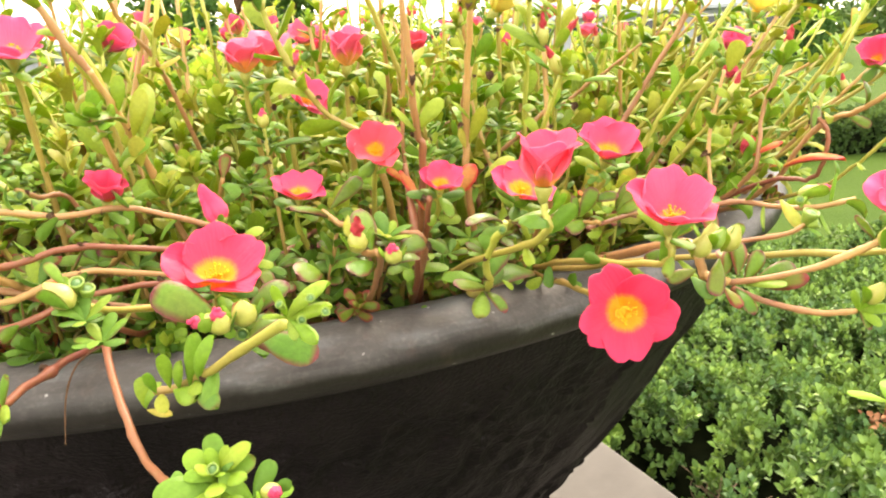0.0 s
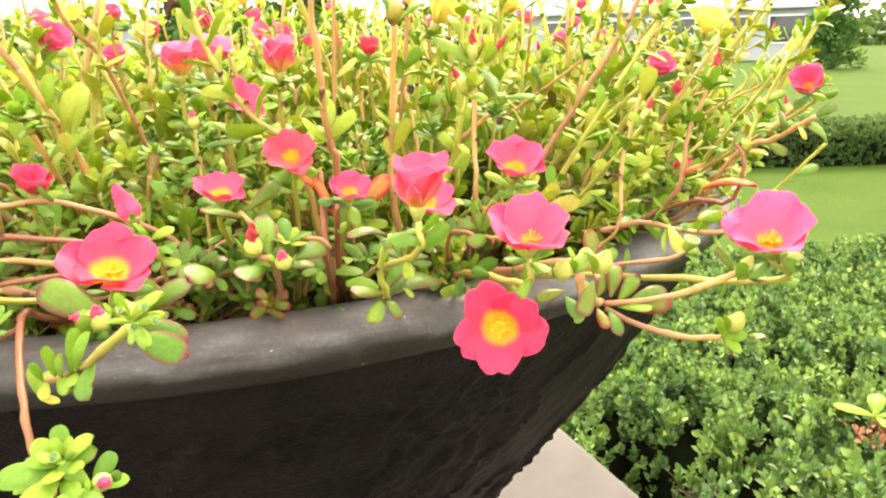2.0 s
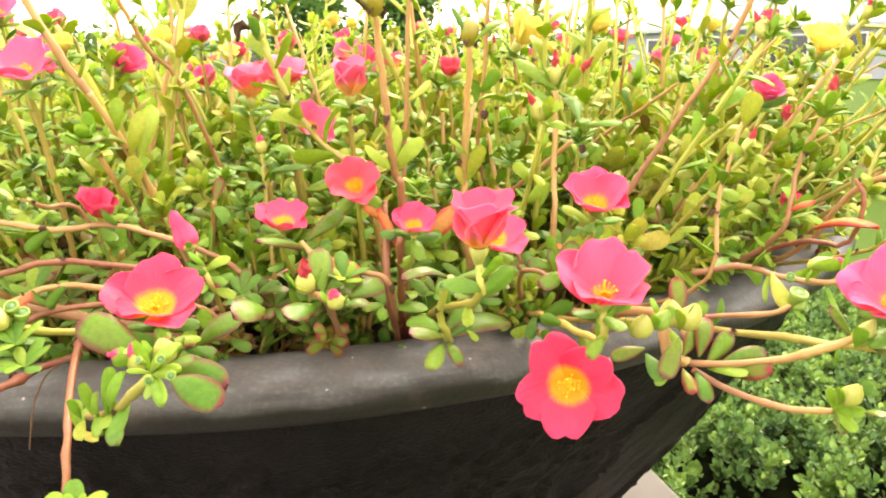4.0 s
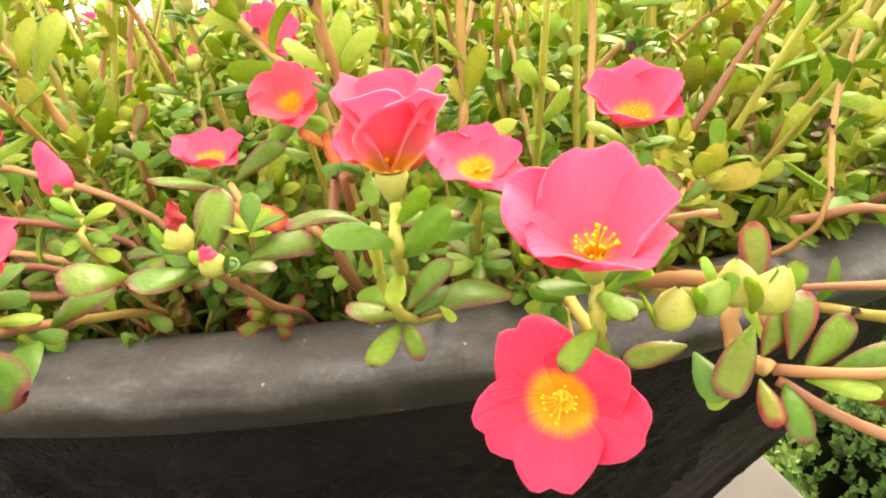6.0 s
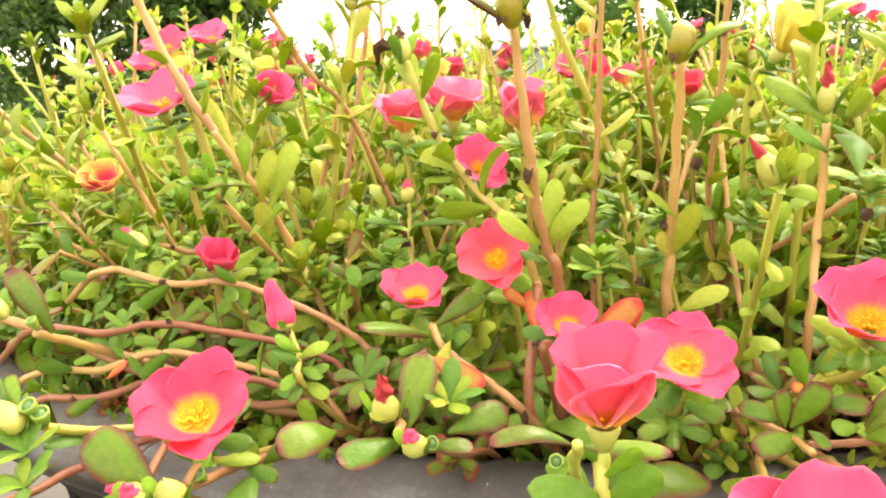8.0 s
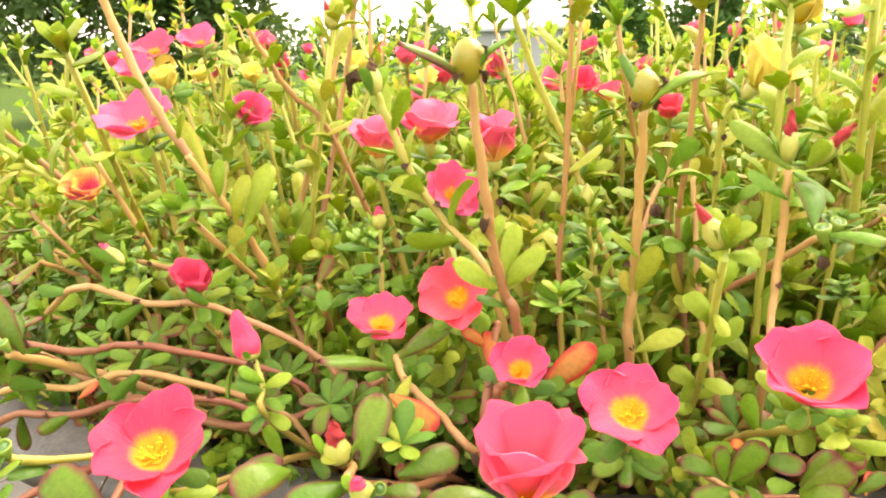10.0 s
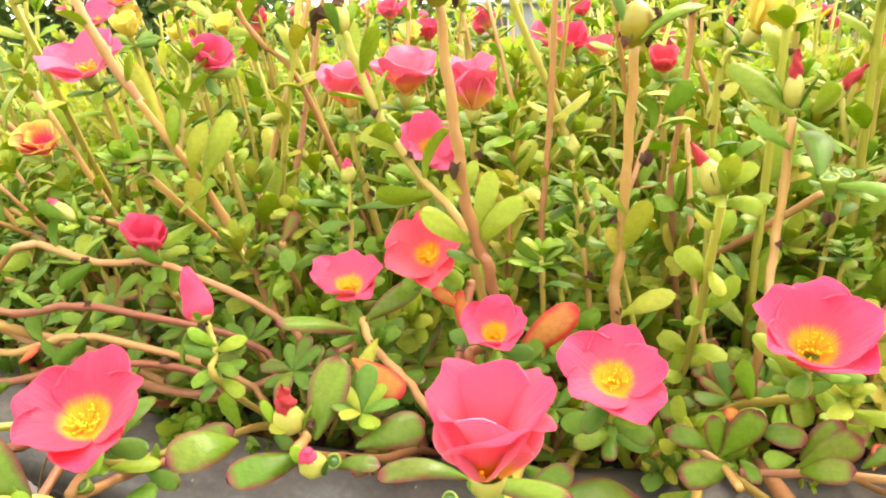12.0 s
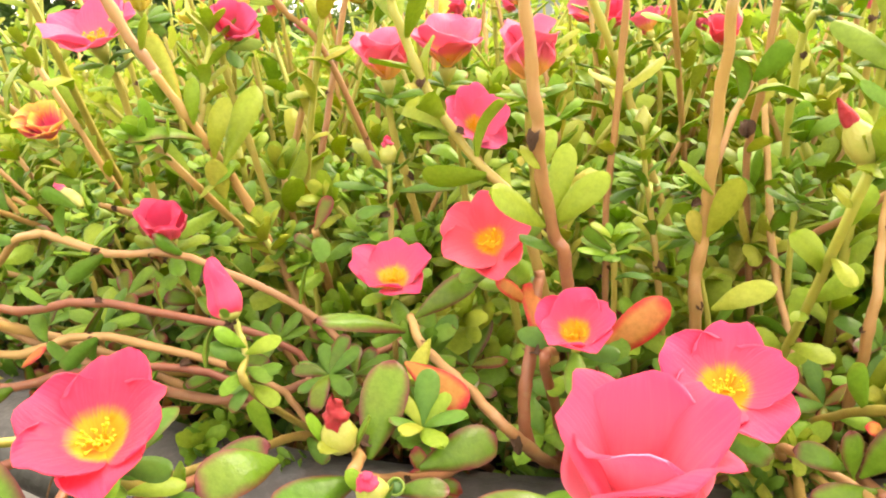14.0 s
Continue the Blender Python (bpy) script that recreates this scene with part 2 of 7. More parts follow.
def pot_materials():
    """Dark resin bowl: brown-black body, its lip weathered to grey with chalky and rusty patches and pale specks, its
    upper half painted lighter as if lit from above.
    """
    out = []
    for name, dark, light in (("dark_bronze_resin", (0.0038, 0.0027, 0.0031), (0.0105, 0.0072, 0.0082)), ("weathered_grey_lit_top_lip", (0.007, 0.0055, 0.005), (0.026, 0.022, 0.020))):
        m, nt, b = material(name)
        n1, n2, n3 = noise_of(nt, 14, 6), noise_of(nt, 75, 5), noise_of(nt, 420, 2)
        lie = nt.nodes.new("ShaderNodeMapping")
        lie.inputs["Scale"].default_value = (26, 26, 170)
        nt.links.new(nt.nodes.new("ShaderNodeTexCoord").outputs["Object"], lie.inputs[0])
        band = node(nt, "ShaderNodeTexNoise", Scale=1.0, Detail=5.0)
        nt.links.new(lie.outputs[0], band.inputs["Vector"])
        base = mixed(nt, sums(nt, "MULTIPLY", sums(nt, "SUBTRACT", n1, 0.32), 2.6, True), dark, light)
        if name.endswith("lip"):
            # light on the lip's upper half, put into its chalky colour by height
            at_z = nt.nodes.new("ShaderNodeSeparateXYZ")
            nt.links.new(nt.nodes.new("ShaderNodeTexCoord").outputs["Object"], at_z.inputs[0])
            chalk_lit_top = sums(nt, "ADD", sums(nt, "MULTIPLY", sums(nt, "SUBTRACT", at_z.outputs[2], RIM_Z - 0.0115), 110.0), sums(nt, "MULTIPLY", sums(nt, "SUBTRACT", n1, 0.5), 3.2))
            chalk_lit_top = sums(nt, "ADD", chalk_lit_top, 0.35, True)
            base = mixed(nt, sums(nt, "MULTIPLY", chalk_lit_top, 0.85), base, (0.080, 0.074, 0.069))
            base = mixed(nt, sums(nt, "MULTIPLY", sums(nt, "SUBTRACT", n2, 0.55), 2.4, True), base, mixed(nt, chalk_lit_top, (0.028, 0.025, 0.023), (0.118, 0.112, 0.106)))
            base = mixed(nt, sums(nt, "MULTIPLY", sums(nt, "MULTIPLY", sums(nt, "SUBTRACT", band.outputs["Fac"], 0.52), 4.5, True), chalk_lit_top), base, (0.125, 0.128, 0.130))
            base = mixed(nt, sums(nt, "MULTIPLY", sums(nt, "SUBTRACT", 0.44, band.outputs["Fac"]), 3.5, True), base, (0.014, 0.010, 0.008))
            base = mixed(nt, sums(nt, "MULTIPLY", sums(nt, "SUBTRACT", noise_of(nt, 33, 4), 0.58), 2.2, True), base, (0.085, 0.045, 0.028))
            vor = node(nt, "ShaderNodeTexVoronoi", Scale=120.0)
            nt.links.new(nt.nodes.new("ShaderNodeTexCoord").outputs["Object"], vor.inputs["Vector"])
            speck = sums(nt, "MULTIPLY", sums(nt, "SUBTRACT", 0.14, vor.outputs["Distance"]), 14.0, True)
            speck = sums(nt, "MULTIPLY", speck, sums(nt, "GREATER_THAN", n2, 0.57))
            base = mixed(nt, sums(nt, "MULTIPLY", sums(nt, "SUBTRACT", n3, 0.5), 1.6, True), base, mixed(nt, 1.0, base, (1.9, 1.8, 1.75), "MULTIPLY"))
            base = mixed(nt, speck, base, (0.50, 0.48, 0.46))
        else:
            base = mixed(nt, sums(nt, "MULTIPLY", sums(nt, "SUBTRACT", n2, 0.60), 1.6, True), base, (0.022, 0.013, 0.012))
        nt.links.new(base, b.inputs["Base Color"])
        b.inputs["Roughness"].default_value = 0.46 if name.endswith("lip") else 0.5
        b.inputs["Specular IOR Level"].default_value = 0.22 if name.endswith("lip") else 0.10
        bumped(nt, b, sums(nt, "ADD", n2, sums(nt, "MULTIPLY", n3, 0.4)), 0.5 if name.endswith("lip") else 0.8, 0.0015 if name.endswith("lip") else 0.005)
        out.append(m)
    return out


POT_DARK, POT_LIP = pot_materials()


def grassy():
    m, nt, b = material("mown_lawn")
    n = noise_of(nt, 1.1, 5)
    n2 = noise_of(nt, 60, 4)
    base = mixed(nt, sums(nt, "MULTIPLY", sums(nt, "SUBTRACT", n, 0.3), 2.0, True), (0.040, 0.078, 0.012), (0.062, 0.104, 0.018))
    base = mixed(nt, sums(nt, "MULTIPLY", n2, 0.5), base, (0.026, 0.054, 0.008))
    nt.links.new(base, b.inputs["Base Color"])
    b.inputs["Roughness"].default_value = 0.9
    b.inputs["Specular IOR Level"].default_value = 0.05
    bumped(nt, b, n2, 0.8, 0.03)
    return m


LAWN = grassy()
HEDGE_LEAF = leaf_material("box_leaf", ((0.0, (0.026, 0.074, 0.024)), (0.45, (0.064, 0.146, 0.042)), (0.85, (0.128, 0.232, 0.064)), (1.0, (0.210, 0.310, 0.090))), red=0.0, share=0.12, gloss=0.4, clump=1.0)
# near-black, matt: the dark between hedge leaves is put into this colour
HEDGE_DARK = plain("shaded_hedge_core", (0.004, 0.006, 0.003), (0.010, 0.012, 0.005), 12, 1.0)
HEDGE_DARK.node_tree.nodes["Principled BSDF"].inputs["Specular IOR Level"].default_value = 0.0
NEEDLE = leaf_material("conifer_green", ((0.0, (0.030, 0.085, 0.022)), (0.6, (0.045, 0.12, 0.028)), (1.0, (0.07, 0.15, 0.035))), red=0.0, share=0.15, gloss=0.6)
FAR_LEAF = leaf_material("dark_tree_leaf", ((0.0, (0.030, 0.065, 0.022)), (0.6, (0.045, 0.090, 0.026)), (1.0, (0.065, 0.115, 0.035))), red=0.0, share=0.15, gloss=0.6)


# ---------------- mesh tools ----------------
class Geo:
    """Quads with one uv a vertex, gathered in arrays."""

    def __init__(self):
        self.v, self.q, self.u, self.n = [], [], [], 0

    def add(self, v, q, u=None, m=None):
        v = np.asarray(v, float)
        if m is not None:
            a = np.array(m)
            v = v @ a[:3, :3].T + a[:3, 3]
        self.v.append(v)
        self.q.append(np.asarray(q, int) + self.n)
        self.u.append(np.zeros((len(v), 2)) if u is None else np.asarray(u, float))
        self.n += len(v)
        return self

    def arrays(self):
        return np.concatenate(self.v), np.concatenate(self.q), np.concatenate(self.u)

    def mesh(self, name, mat, smooth=True):
        v, q, u = self.arrays()
        me = bpy.data.meshes.new(name)
        me.vertices.add(len(v))
        me.vertices.foreach_set("co", v.ravel())
        me.loops.add(4 * len(q))
        me.loops.foreach_set("vertex_index", q.ravel())
        me.polygons.add(len(q))
        me.polygons.foreach_set("loop_start", np.arange(0, 4 * len(q), 4))
        me.polygons.foreach_set("use_smooth", np.full(len(q), smooth))
        layer = me.uv_layers.new(name="uv")
        layer.data.foreach_set("uv", u[q.ravel()].ravel())
        me.materials.append(mat)
        me.update(calc_edges=True)
        me.validate()
        return me


def grid(rows, cols, wrap=False):
    q = []
    for i in range(rows - 1):
        for j in range(cols if wrap else cols - 1):
            k = (j + 1) % cols
            q.append((i * cols + j, i * cols + k, (i + 1) * cols + k, (i + 1) * cols + j))
    return q


def tube(points, radii, sides=6, bumps=0.0):
    """A round stem along points."""
    pts = np.asarray(points, float)
    n = len(pts)
    tan = np.gradient(pts, axis=0)
    tan /= np.linalg.norm(tan, axis=1)[:, None] + 1e-12
    ref = np.array((1.0, 0.03, 0.02)) if abs(tan[0][0]) < 0.8 else np.array((0.02, 1.0, 0.03))
    rad = np.interp(np.linspace(0, 1, n), np.linspace(0, 1, len(radii)), radii)
    v, u = [], []
    rings = [(pts[0], tan[0], 1e-5, 0.0)] + [(p, t_, r, i / (n - 1)) for i, (p, t_, r) in enumerate(zip(pts, tan, rad))] + [(pts[-1], tan[-1], 1e-5, 1.0)]
    for i, (p, t_, r, s) in enumerate(rings):
        a = ref - t_ * (ref @ t_)
        a /= np.linalg.norm(a)
        b = np.cross(t_, a)
        r = r * (1 + bumps * math.sin(i * 2.4))
        for j in range(sides):
            w = 2 * math.pi * j / sides
            v.append(p + r * (math.cos(w) * a + math.sin(w) * b))
            u.append((j / sides, s))
    q = [f[::-1] for f in grid(len(rings), sides, True)]
    return v, q, u


def spline(points, n):
    """Smooth line (Catmull-Rom) through points."""
    p = [np.asarray(a, float) for a in points]
    p = [2 * p[0] - p[1]] + p + [2 * p[-1] - p[-2]]
    out = []
    spans = len(p) - 3
    for s in np.linspace(0, spans, n):
        i = min(int(s), spans - 1)
        t = s - i
        a, b, c, d = p[i:i + 4]
        out.append(0.5 * (2 * b + (c - a) * t + (2 * a - 5 * b + 4 * c - d) * t * t + (3 * b - a - 3 * c + d) * t ** 3))
    return np.array(out)


def leaf_shape(along=6, across=4, width=0.5, thick=0.045, arch=0.12, cup=0.10, blunt=0.5, twist=0.0):
    """A spoon-shaped fleshy leaf of length 1 along +y, facing +z, with a rounded edge."""
    top, bot, uv = [], [], []
    norm = max(x ** 0.85 * (1 - x) ** blunt for x in np.linspace(0.01, 0.99, 60))
    for i in range(along + 1):
        s = 1 - (1 - i / along) ** 1.6
        s_ = min(max(s, 0.004), 0.996)
        w = 0.5 * width * max((s_ ** 0.85 * (1 - s_) ** blunt) / norm, 0.13 if s < 0.15 else 0.16)
        bend = arch * math.sin(math.pi * s * 0.9) - 0.6 * arch * s * s
        for j in range(across + 1):
            a = -1 + 2 * j / across
            x = w * a
            z = bend + cup * width * a * a * (0.4 + 0.6 * s) + twist * s * a * 0.3 * width
            h = thick * math.sqrt(max(0.0, 1 - a * a)) * (0.5 + 0.5 * math.sin(math.pi * min(s * 1.1, 1)))
            top.append((x, s, z + h))
            bot.append((x, s, z - 0.7 * h))
            uv.append((0.5 + 0.5 * a, s))
    q = grid(along + 1, across + 1)
    k = len(top)
    return top + bot, q + [tuple(k + x for x in f[::-1]) for f in q], uv + uv


def petal_shape(width=1.0, cup=0.25, curl=0.2, notch=0.1, ruffle=0.05, seed=0, n=12, flare=0.0):
    """A broad petal of length 1 along +y, hollow side +z, with rounded shoulders, a shallow notch and a wavy edge."""
    rng = random.Random(seed)
    ph, skew, dent = rng.uniform(0, 6), rng.uniform(-0.10, 0.10), rng.uniform(-0.22, 0.22)
    top, bot, uv = [], [], []
    for i in range(n + 1):
        s = 1 - (1 - i / n) ** 1.35
        for j in range(n + 1):
            a = math.sin(math.pi * 0.5 * (-1 + 2 * j / n))
            w = 0.5 * width * (0.24 + 0.76 * math.sin(math.pi * 0.5 * min(1.0, s / 0.84)) ** 0.95) * (1 - 0.12 * max(0.0, (s - 0.84) / 0.16) ** 2)
            arc = 1 - 0.46 * (1 - math.sqrt(max(0.0, 1 - abs(a) ** 2.5)))
            y = s * arc - notch * s ** 5 * math.exp(-((a - dent) / 0.26) ** 2) + skew * s * s * a + 0.012 * s ** 4 * math.sin(8 * a + ph)
            z = cup * width * a * a * 0.6 * (0.5 + 0.5 * s) + curl * s ** 2 - flare * s ** 4 + ruffle * s ** 3 * math.sin(4.5 * a + ph + 2 * s) + 0.005 * s * math.cos(17 * a)
            top.append((w * a, y, z))
            bot.append((w * a, y, z - 0.012))
            uv.append((0.5 + 0.5 * a, min(1.0, math.hypot(0.9 * w * a, y))))
    q = grid(n + 1, n + 1)
    k = len(top)
    return top + bot, q + [tuple(k + x for x in f[::-1]) for f in q], uv + uv


def ball(r, squash=1.0, n=8, m=6, at=(0, 0, 0), open_top=False):
    v, u = [], []
    for i in range(m + 1):
        w = math.pi * i / m
        for j in range(n):
            a = 2 * math.pi * j / n
            v.append((at[0] + r * max(math.sin(w), 0.001) * math.cos(a), at[1] + r * max(math.sin(w), 0.001) * math.sin(a), at[2] - r * squash * math.cos(w)))
            u.append((j / n, i / m))
    return v, grid(m + 1, n, True), u


def lathe(profile, n=48, wobble=None):
    """Turn (radius, height) pairs about the z axis."""
    v, u = [], []
    for i, (r, z) in enumerate(profile):
        for j in range(n):
            a = 2 * math.pi * j / n
            d = wobble(a, i, z) if wobble else 0.0
            v.append(((r + d) * math.cos(a), (r + d) * math.sin(a), z))
            u.append((j / n, i / max(1, len(profile) - 1)))
    return v, grid(len(profile), n, True), u


def box(sx, sy, sz, at=(0, 0, 0), bevel=0.0):
    """A block with its edges bevelled, centred on at in x and y and standing on at's height."""
    bm = bmesh.new()
    bmesh.ops.create_cube(bm, size=1.0, matrix=Matrix.Translation((at[0], at[1], at[2] + sz / 2)) @ Matrix.Diagonal((sx, sy, sz, 1)))
    if bevel:
        bmesh.ops.bevel(bm, geom=bm.edges[:], offset=bevel, segments=2, affect="EDGES", profile=0.5)
    return bm


def part(name, geo, mat, parent=None, label="", m=None, smooth=True):
    """One mesh object from a Geo, a bmesh or a shared mesh, under a thing or a part."""
    if isinstance(geo, Geo):
        data = geo.mesh(name, mat, smooth)
    elif isinstance(geo, bmesh.types.BMesh):
        data = bpy.data.meshes.new(name)
        geo.to_mesh(data)
        geo.free()
        data.materials.append(mat)
    else:
        data = geo
    ob = new(name, data)
    if parent is not None:
        ob.parent = parent
    if m is not None:
        ob.matrix_basis = m
    if label:
        ob["label"] = label
    return ob


def frame_of(at, along, up=(0, 0, 1), size=1.0, side=1.0):
    """A pose at a point whose y goes along and whose z leans towards up."""
    y = Vector(along).normalized()
    x = y.cross(Vector(up))
    if x.length < 1e-4:
        x = y.cross(Vector((0.3, 1, 0.2)))
    x.normalize()
    z = x.cross(y)
    r = Matrix((x, y, z)).transposed().to_4x4()
    return Matrix.Translation(at) @ r @ Matrix.Diagonal((size * side, size, size, 1))


# ---------------- the ground and what stands far off ----------------
ground = Geo()
gx = np.concatenate([np.linspace(-400, -24, 8), np.linspace(-20, 20, 41), np.linspace(24, 400, 8)])
gv = [(x, y + 20, 0.015 * math.sin(x * 0.7) * math.sin(y * 0.5)) for y in gx for x in gx]
ground.add(gv, grid(len(gx), len(gx)), [(0, 0)] * len(gv))
tagged(part("ground", ground, LAWN), "mown green lawn reaching to the horizon", "lawn", kind="structure")

BOWL = Vector((-0.214, 0.763, 0))
PLINTH_TOP, PLINTH_TURN = 0.95, 24.8


def build_plinth():
    thing = tagged(new("plinth"), "pale cast-stone pedestal with a square cap under the bowl", "pedestal")
    thing.matrix_basis = pose(BOWL.x, BOWL.y, 0, 0, 0, PLINTH_TURN)
    part("cap", box(1.06, 1.06, 0.09, (0, 0, PLINTH_TOP - 0.09), 0.008), PLINTH, thing)
    part("shaft", box(0.9, 0.9, PLINTH_TOP - 0.21, (0, 0, 0.12), 0.006), PLINTH, thing)
    part("base", box(1.02, 1.02, 0.12, (0, 0, 0), 0.01), PLINTH, thing)


build_plinth()


def build_bowl():
    """Round dark bowl with a rolled lip, rough bark-like relief on its wall and a foot."""
    thing = tagged(new("planter_bowl"), "large round dark resin planter bowl with weathered grey lip", "planter")
    thing.location = (BOWL.x, BOWL.y, 0)
    z0 = RIM_Z - LIP
    wall = Geo()
    prof = [(0.185, PLINTH_TOP + 0.04), (0.205, 1.00), (0.236, 1.05), (0.270, 1.10), (0.304, 1.15), (0.338, 1.20), (0.373, 1.25), (0.408, 1.30), (0.437, 1.347), (0.461, 1.39), (0.481, 1.425), (0.494, 1.447), (0.500, z0 + 0.004)]
    fine = [(np.interp(s, np.linspace(0, 1, len(prof)), [p[0] for p in prof]), np.interp(s, np.linspace(0, 1, len(prof)), [p[1] for p in prof])) for s in np.linspace(0, 1, 150)]

    def bark(a, i, z):
        fade = min(1.0, max(0.0, (1.445 - z) / 0.03)) * min(1.0, max(0.0, (z - 1.03) / 0.05))
        p = Vector((7 * math.cos(a), 7 * math.sin(a), 16 * z))
        patch = min(1.0, max(0.0, 2.6 * (noise.noise(p * 0.45) + 0.30)))
        ridge = 1 - abs(noise.noise(Vector((p.x * 2.6, p.y * 2.6, p.z * 1.3 + 1.2 * noise.noise(p)))))
        ridge2 = 1 - abs(noise.noise(p * 4.7))
        fine_ = 1 - abs(noise.noise(p * 10.0))
        twig = 1 - abs(noise.noise(Vector((p.x * 0.9, p.y * 0.9, p.z * 0.5)) + Vector((4.1, 0.7, 2.2)) + 0.25 * noise.noise_vector(p * 1.5)))
        return fade * (patch * (0.0042 * ridge ** 5 + 0.0030 * ridge2 ** 4 + 0.0014 * fine_ ** 3 - 0.003) + 0.005 * max(0.0, twig - 0.92) / 0.08 + 0.0025 * noise.noise(p * 3.0))

    wall.add(*lathe(fine, 640, bark))
    part("wall", wall, POT_DARK, thing, "brown-black wall with rough bark-like relief")
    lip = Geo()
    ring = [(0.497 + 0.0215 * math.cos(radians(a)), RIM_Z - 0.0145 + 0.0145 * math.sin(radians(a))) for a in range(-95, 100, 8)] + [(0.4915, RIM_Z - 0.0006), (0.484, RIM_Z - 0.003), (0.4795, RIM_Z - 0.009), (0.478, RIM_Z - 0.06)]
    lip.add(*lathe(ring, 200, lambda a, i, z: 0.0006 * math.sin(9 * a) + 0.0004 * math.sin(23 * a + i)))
    part("lip", lip, POT_LIP, thing, "grey weathered rolled lip with chalky specks, upper half painted as lit")
    foot = Geo()
    foot.add(*lathe([(0.02, PLINTH_TOP), (0.205, PLINTH_TOP), (0.212, PLINTH_TOP + 0.01), (0.207, PLINTH_TOP + 0.03), (0.188, PLINTH_TOP + 0.045), (0.02, PLINTH_TOP + 0.045)], 96))
    part("foot", foot, POT_DARK, thing)
    soil = Geo()
    soil.add(*lathe([(0.002, 1.478), (0.06, 1.477), (0.12, 1.478), (0.18, 1.476), (0.24, 1.477), (0.30, 1.475), (0.36, 1.474), (0.43, 1.472), (0.480, 1.468)], 120, lambda a, i, z: 0.0))
    v, q, u = soil.arrays()
    for k in range(len(v)):
        v[k][2] += 0.006 * noise.noise(Vector(v[k]) * 22) + 0.003 * noise.noise(Vector(v[k]) * 70)
    soil2 = Geo().add(v, q, u)
    tagged(part("potting_soil", soil2, SOIL, None, m=Matrix.Translation(BOWL)), "dark damp potting soil filling the bowl", "soil", kind="stuff")


build_bowl()


def leaf_cloud(at, along, facing, length, width, fold=0.35):
    """Many small leaves, each two quads folded along the midrib: arrays of places, directions and facings."""
    n = len(at)
    y = along / (np.linalg.norm(along, axis=1)[:, None] + 1e-9)
    x = np.cross(y, facing)
    x /= np.linalg.norm(x, axis=1)[:, None] + 1e-9
    z = np.cross(x, y)
    ln, wd = np.asarray(length).reshape(-1, 1) * np.ones((n, 1)), np.asarray(width).reshape(-1, 1) * np.ones((n, 1))
    base, tip = at, at + y * ln
    low, high = at + y * ln * 0.35, at + y * ln * 0.72
    lift = z * wd * fold
    cols = [base, low + x * wd * 0.5 + lift, high + x * wd * 0.45 + lift, tip, high - x * wd * 0.45 + lift, low - x * wd * 0.5 + lift]
    v = np.stack(cols, 1).reshape(-1, 3)
    k = 6 * np.arange(n)[:, None]
    q = np.concatenate([k + np.array([[0, 1, 2, 3]]), k + np.array([[0, 3, 4, 5]])])
    u = np.tile(np.array([(0.5, 0), (0.9, 0.35), (0.9, 0.72), (0.5, 1), (0.1, 0.72), (0.1, 0.35)]), (n, 1))
    return v, q, u


def tree(name, x, y, height, radius, label, seed, mat, cone=True, leaves=9000, size=0.11, base=0.25):
    """A trunk with limbs and a crown of many small sprays of leaves."""
    rng = np.random.default_rng(seed)
    rnd = random.Random(seed)
    thing = tagged(new(name), label, "tree")
    thing.location = (x, y, 0)
    wood = Geo()
    wood.add(*tube(spline([(0, 0, -0.05), (0.03 * height * 0.2, 0.02, height * 0.4), (0, 0, height * 0.93)], 8), [0.035 * height * 0.5, 0.02 * height * 0.5, 0.01], 8))
    part("trunk", wood, BARK, thing)
    cen, rad = [], []
    for i in range(120):
        s = rng.random() ** (1.3 if cone else 0.8)
        z = base + (height - base) * s
        a = rng.random() * 6.283
        wide = radius * ((1 - s) ** 0.75 + 0.05) if cone else radius * (math.sin(math.pi * min(1, 0.12 + 0.86 * s)) ** 0.7)
        d = wide * math.sqrt(rng.random()) * 0.95
        cen.append((d * math.cos(a), d * math.sin(a), z))
        rad.append(radius * (0.18 + 0.2 * rng.random()) * (1 - 0.5 * s))
        if i < 16:
            limb = Geo()
            limb.add(*tube(spline([(0, 0, z * 0.8), (0.5 * d * math.cos(a), 0.5 * d * math.sin(a), z * 0.92), (d * math.cos(a), d * math.sin(a), z)], 6), [0.012 * height * 0.4, 0.006], 5))
            part("limb", limb, BARK, thing)
    cen, rad = np.array(cen), np.array(rad)
    pick = rng.integers(0, len(cen), leaves)
    d = rng.normal(size=(leaves, 3))
    d /= np.linalg.norm(d, axis=1)[:, None]
    at = cen[pick] + d * (rad[pick] * rng.random(leaves) ** 0.4)[:, None]
    at[:, 2] = np.maximum(at[:, 2], 0.12)
    along = d + rng.normal(size=(leaves, 3)) * 0.5 + np.array((0, 0, 0.5 if cone else -0.1))
    ln = size * rng.uniform(0.6, 1.4, leaves)
    crown = Geo().add(*leaf_cloud(at, along, rng.normal(size=(leaves, 3)) + (0, 0, 1.2), ln, ln * 0.55))
    part("crown", crown, mat, thing)
    return thing


# arborvitae at the lawn's far side, broad trees by the horizon
tree("conifer_tree", -3.9, 11.4, 4.6, 1.05, "dense dark green arborvitae beside the lawn", 11, NEEDLE, leaves=9000, size=0.12)
tree("conifer_tree", -2.55, 12.3, 4.3, 0.95, "dense dark green arborvitae beside the lawn", 12, NEEDLE, leaves=8000, size=0.12)
tree("conifer_tree", 15.6, 32.0, 5.6, 1.15, "fresh green arborvitae near the house", 13, NEEDLE, leaves=8000, size=0.16)
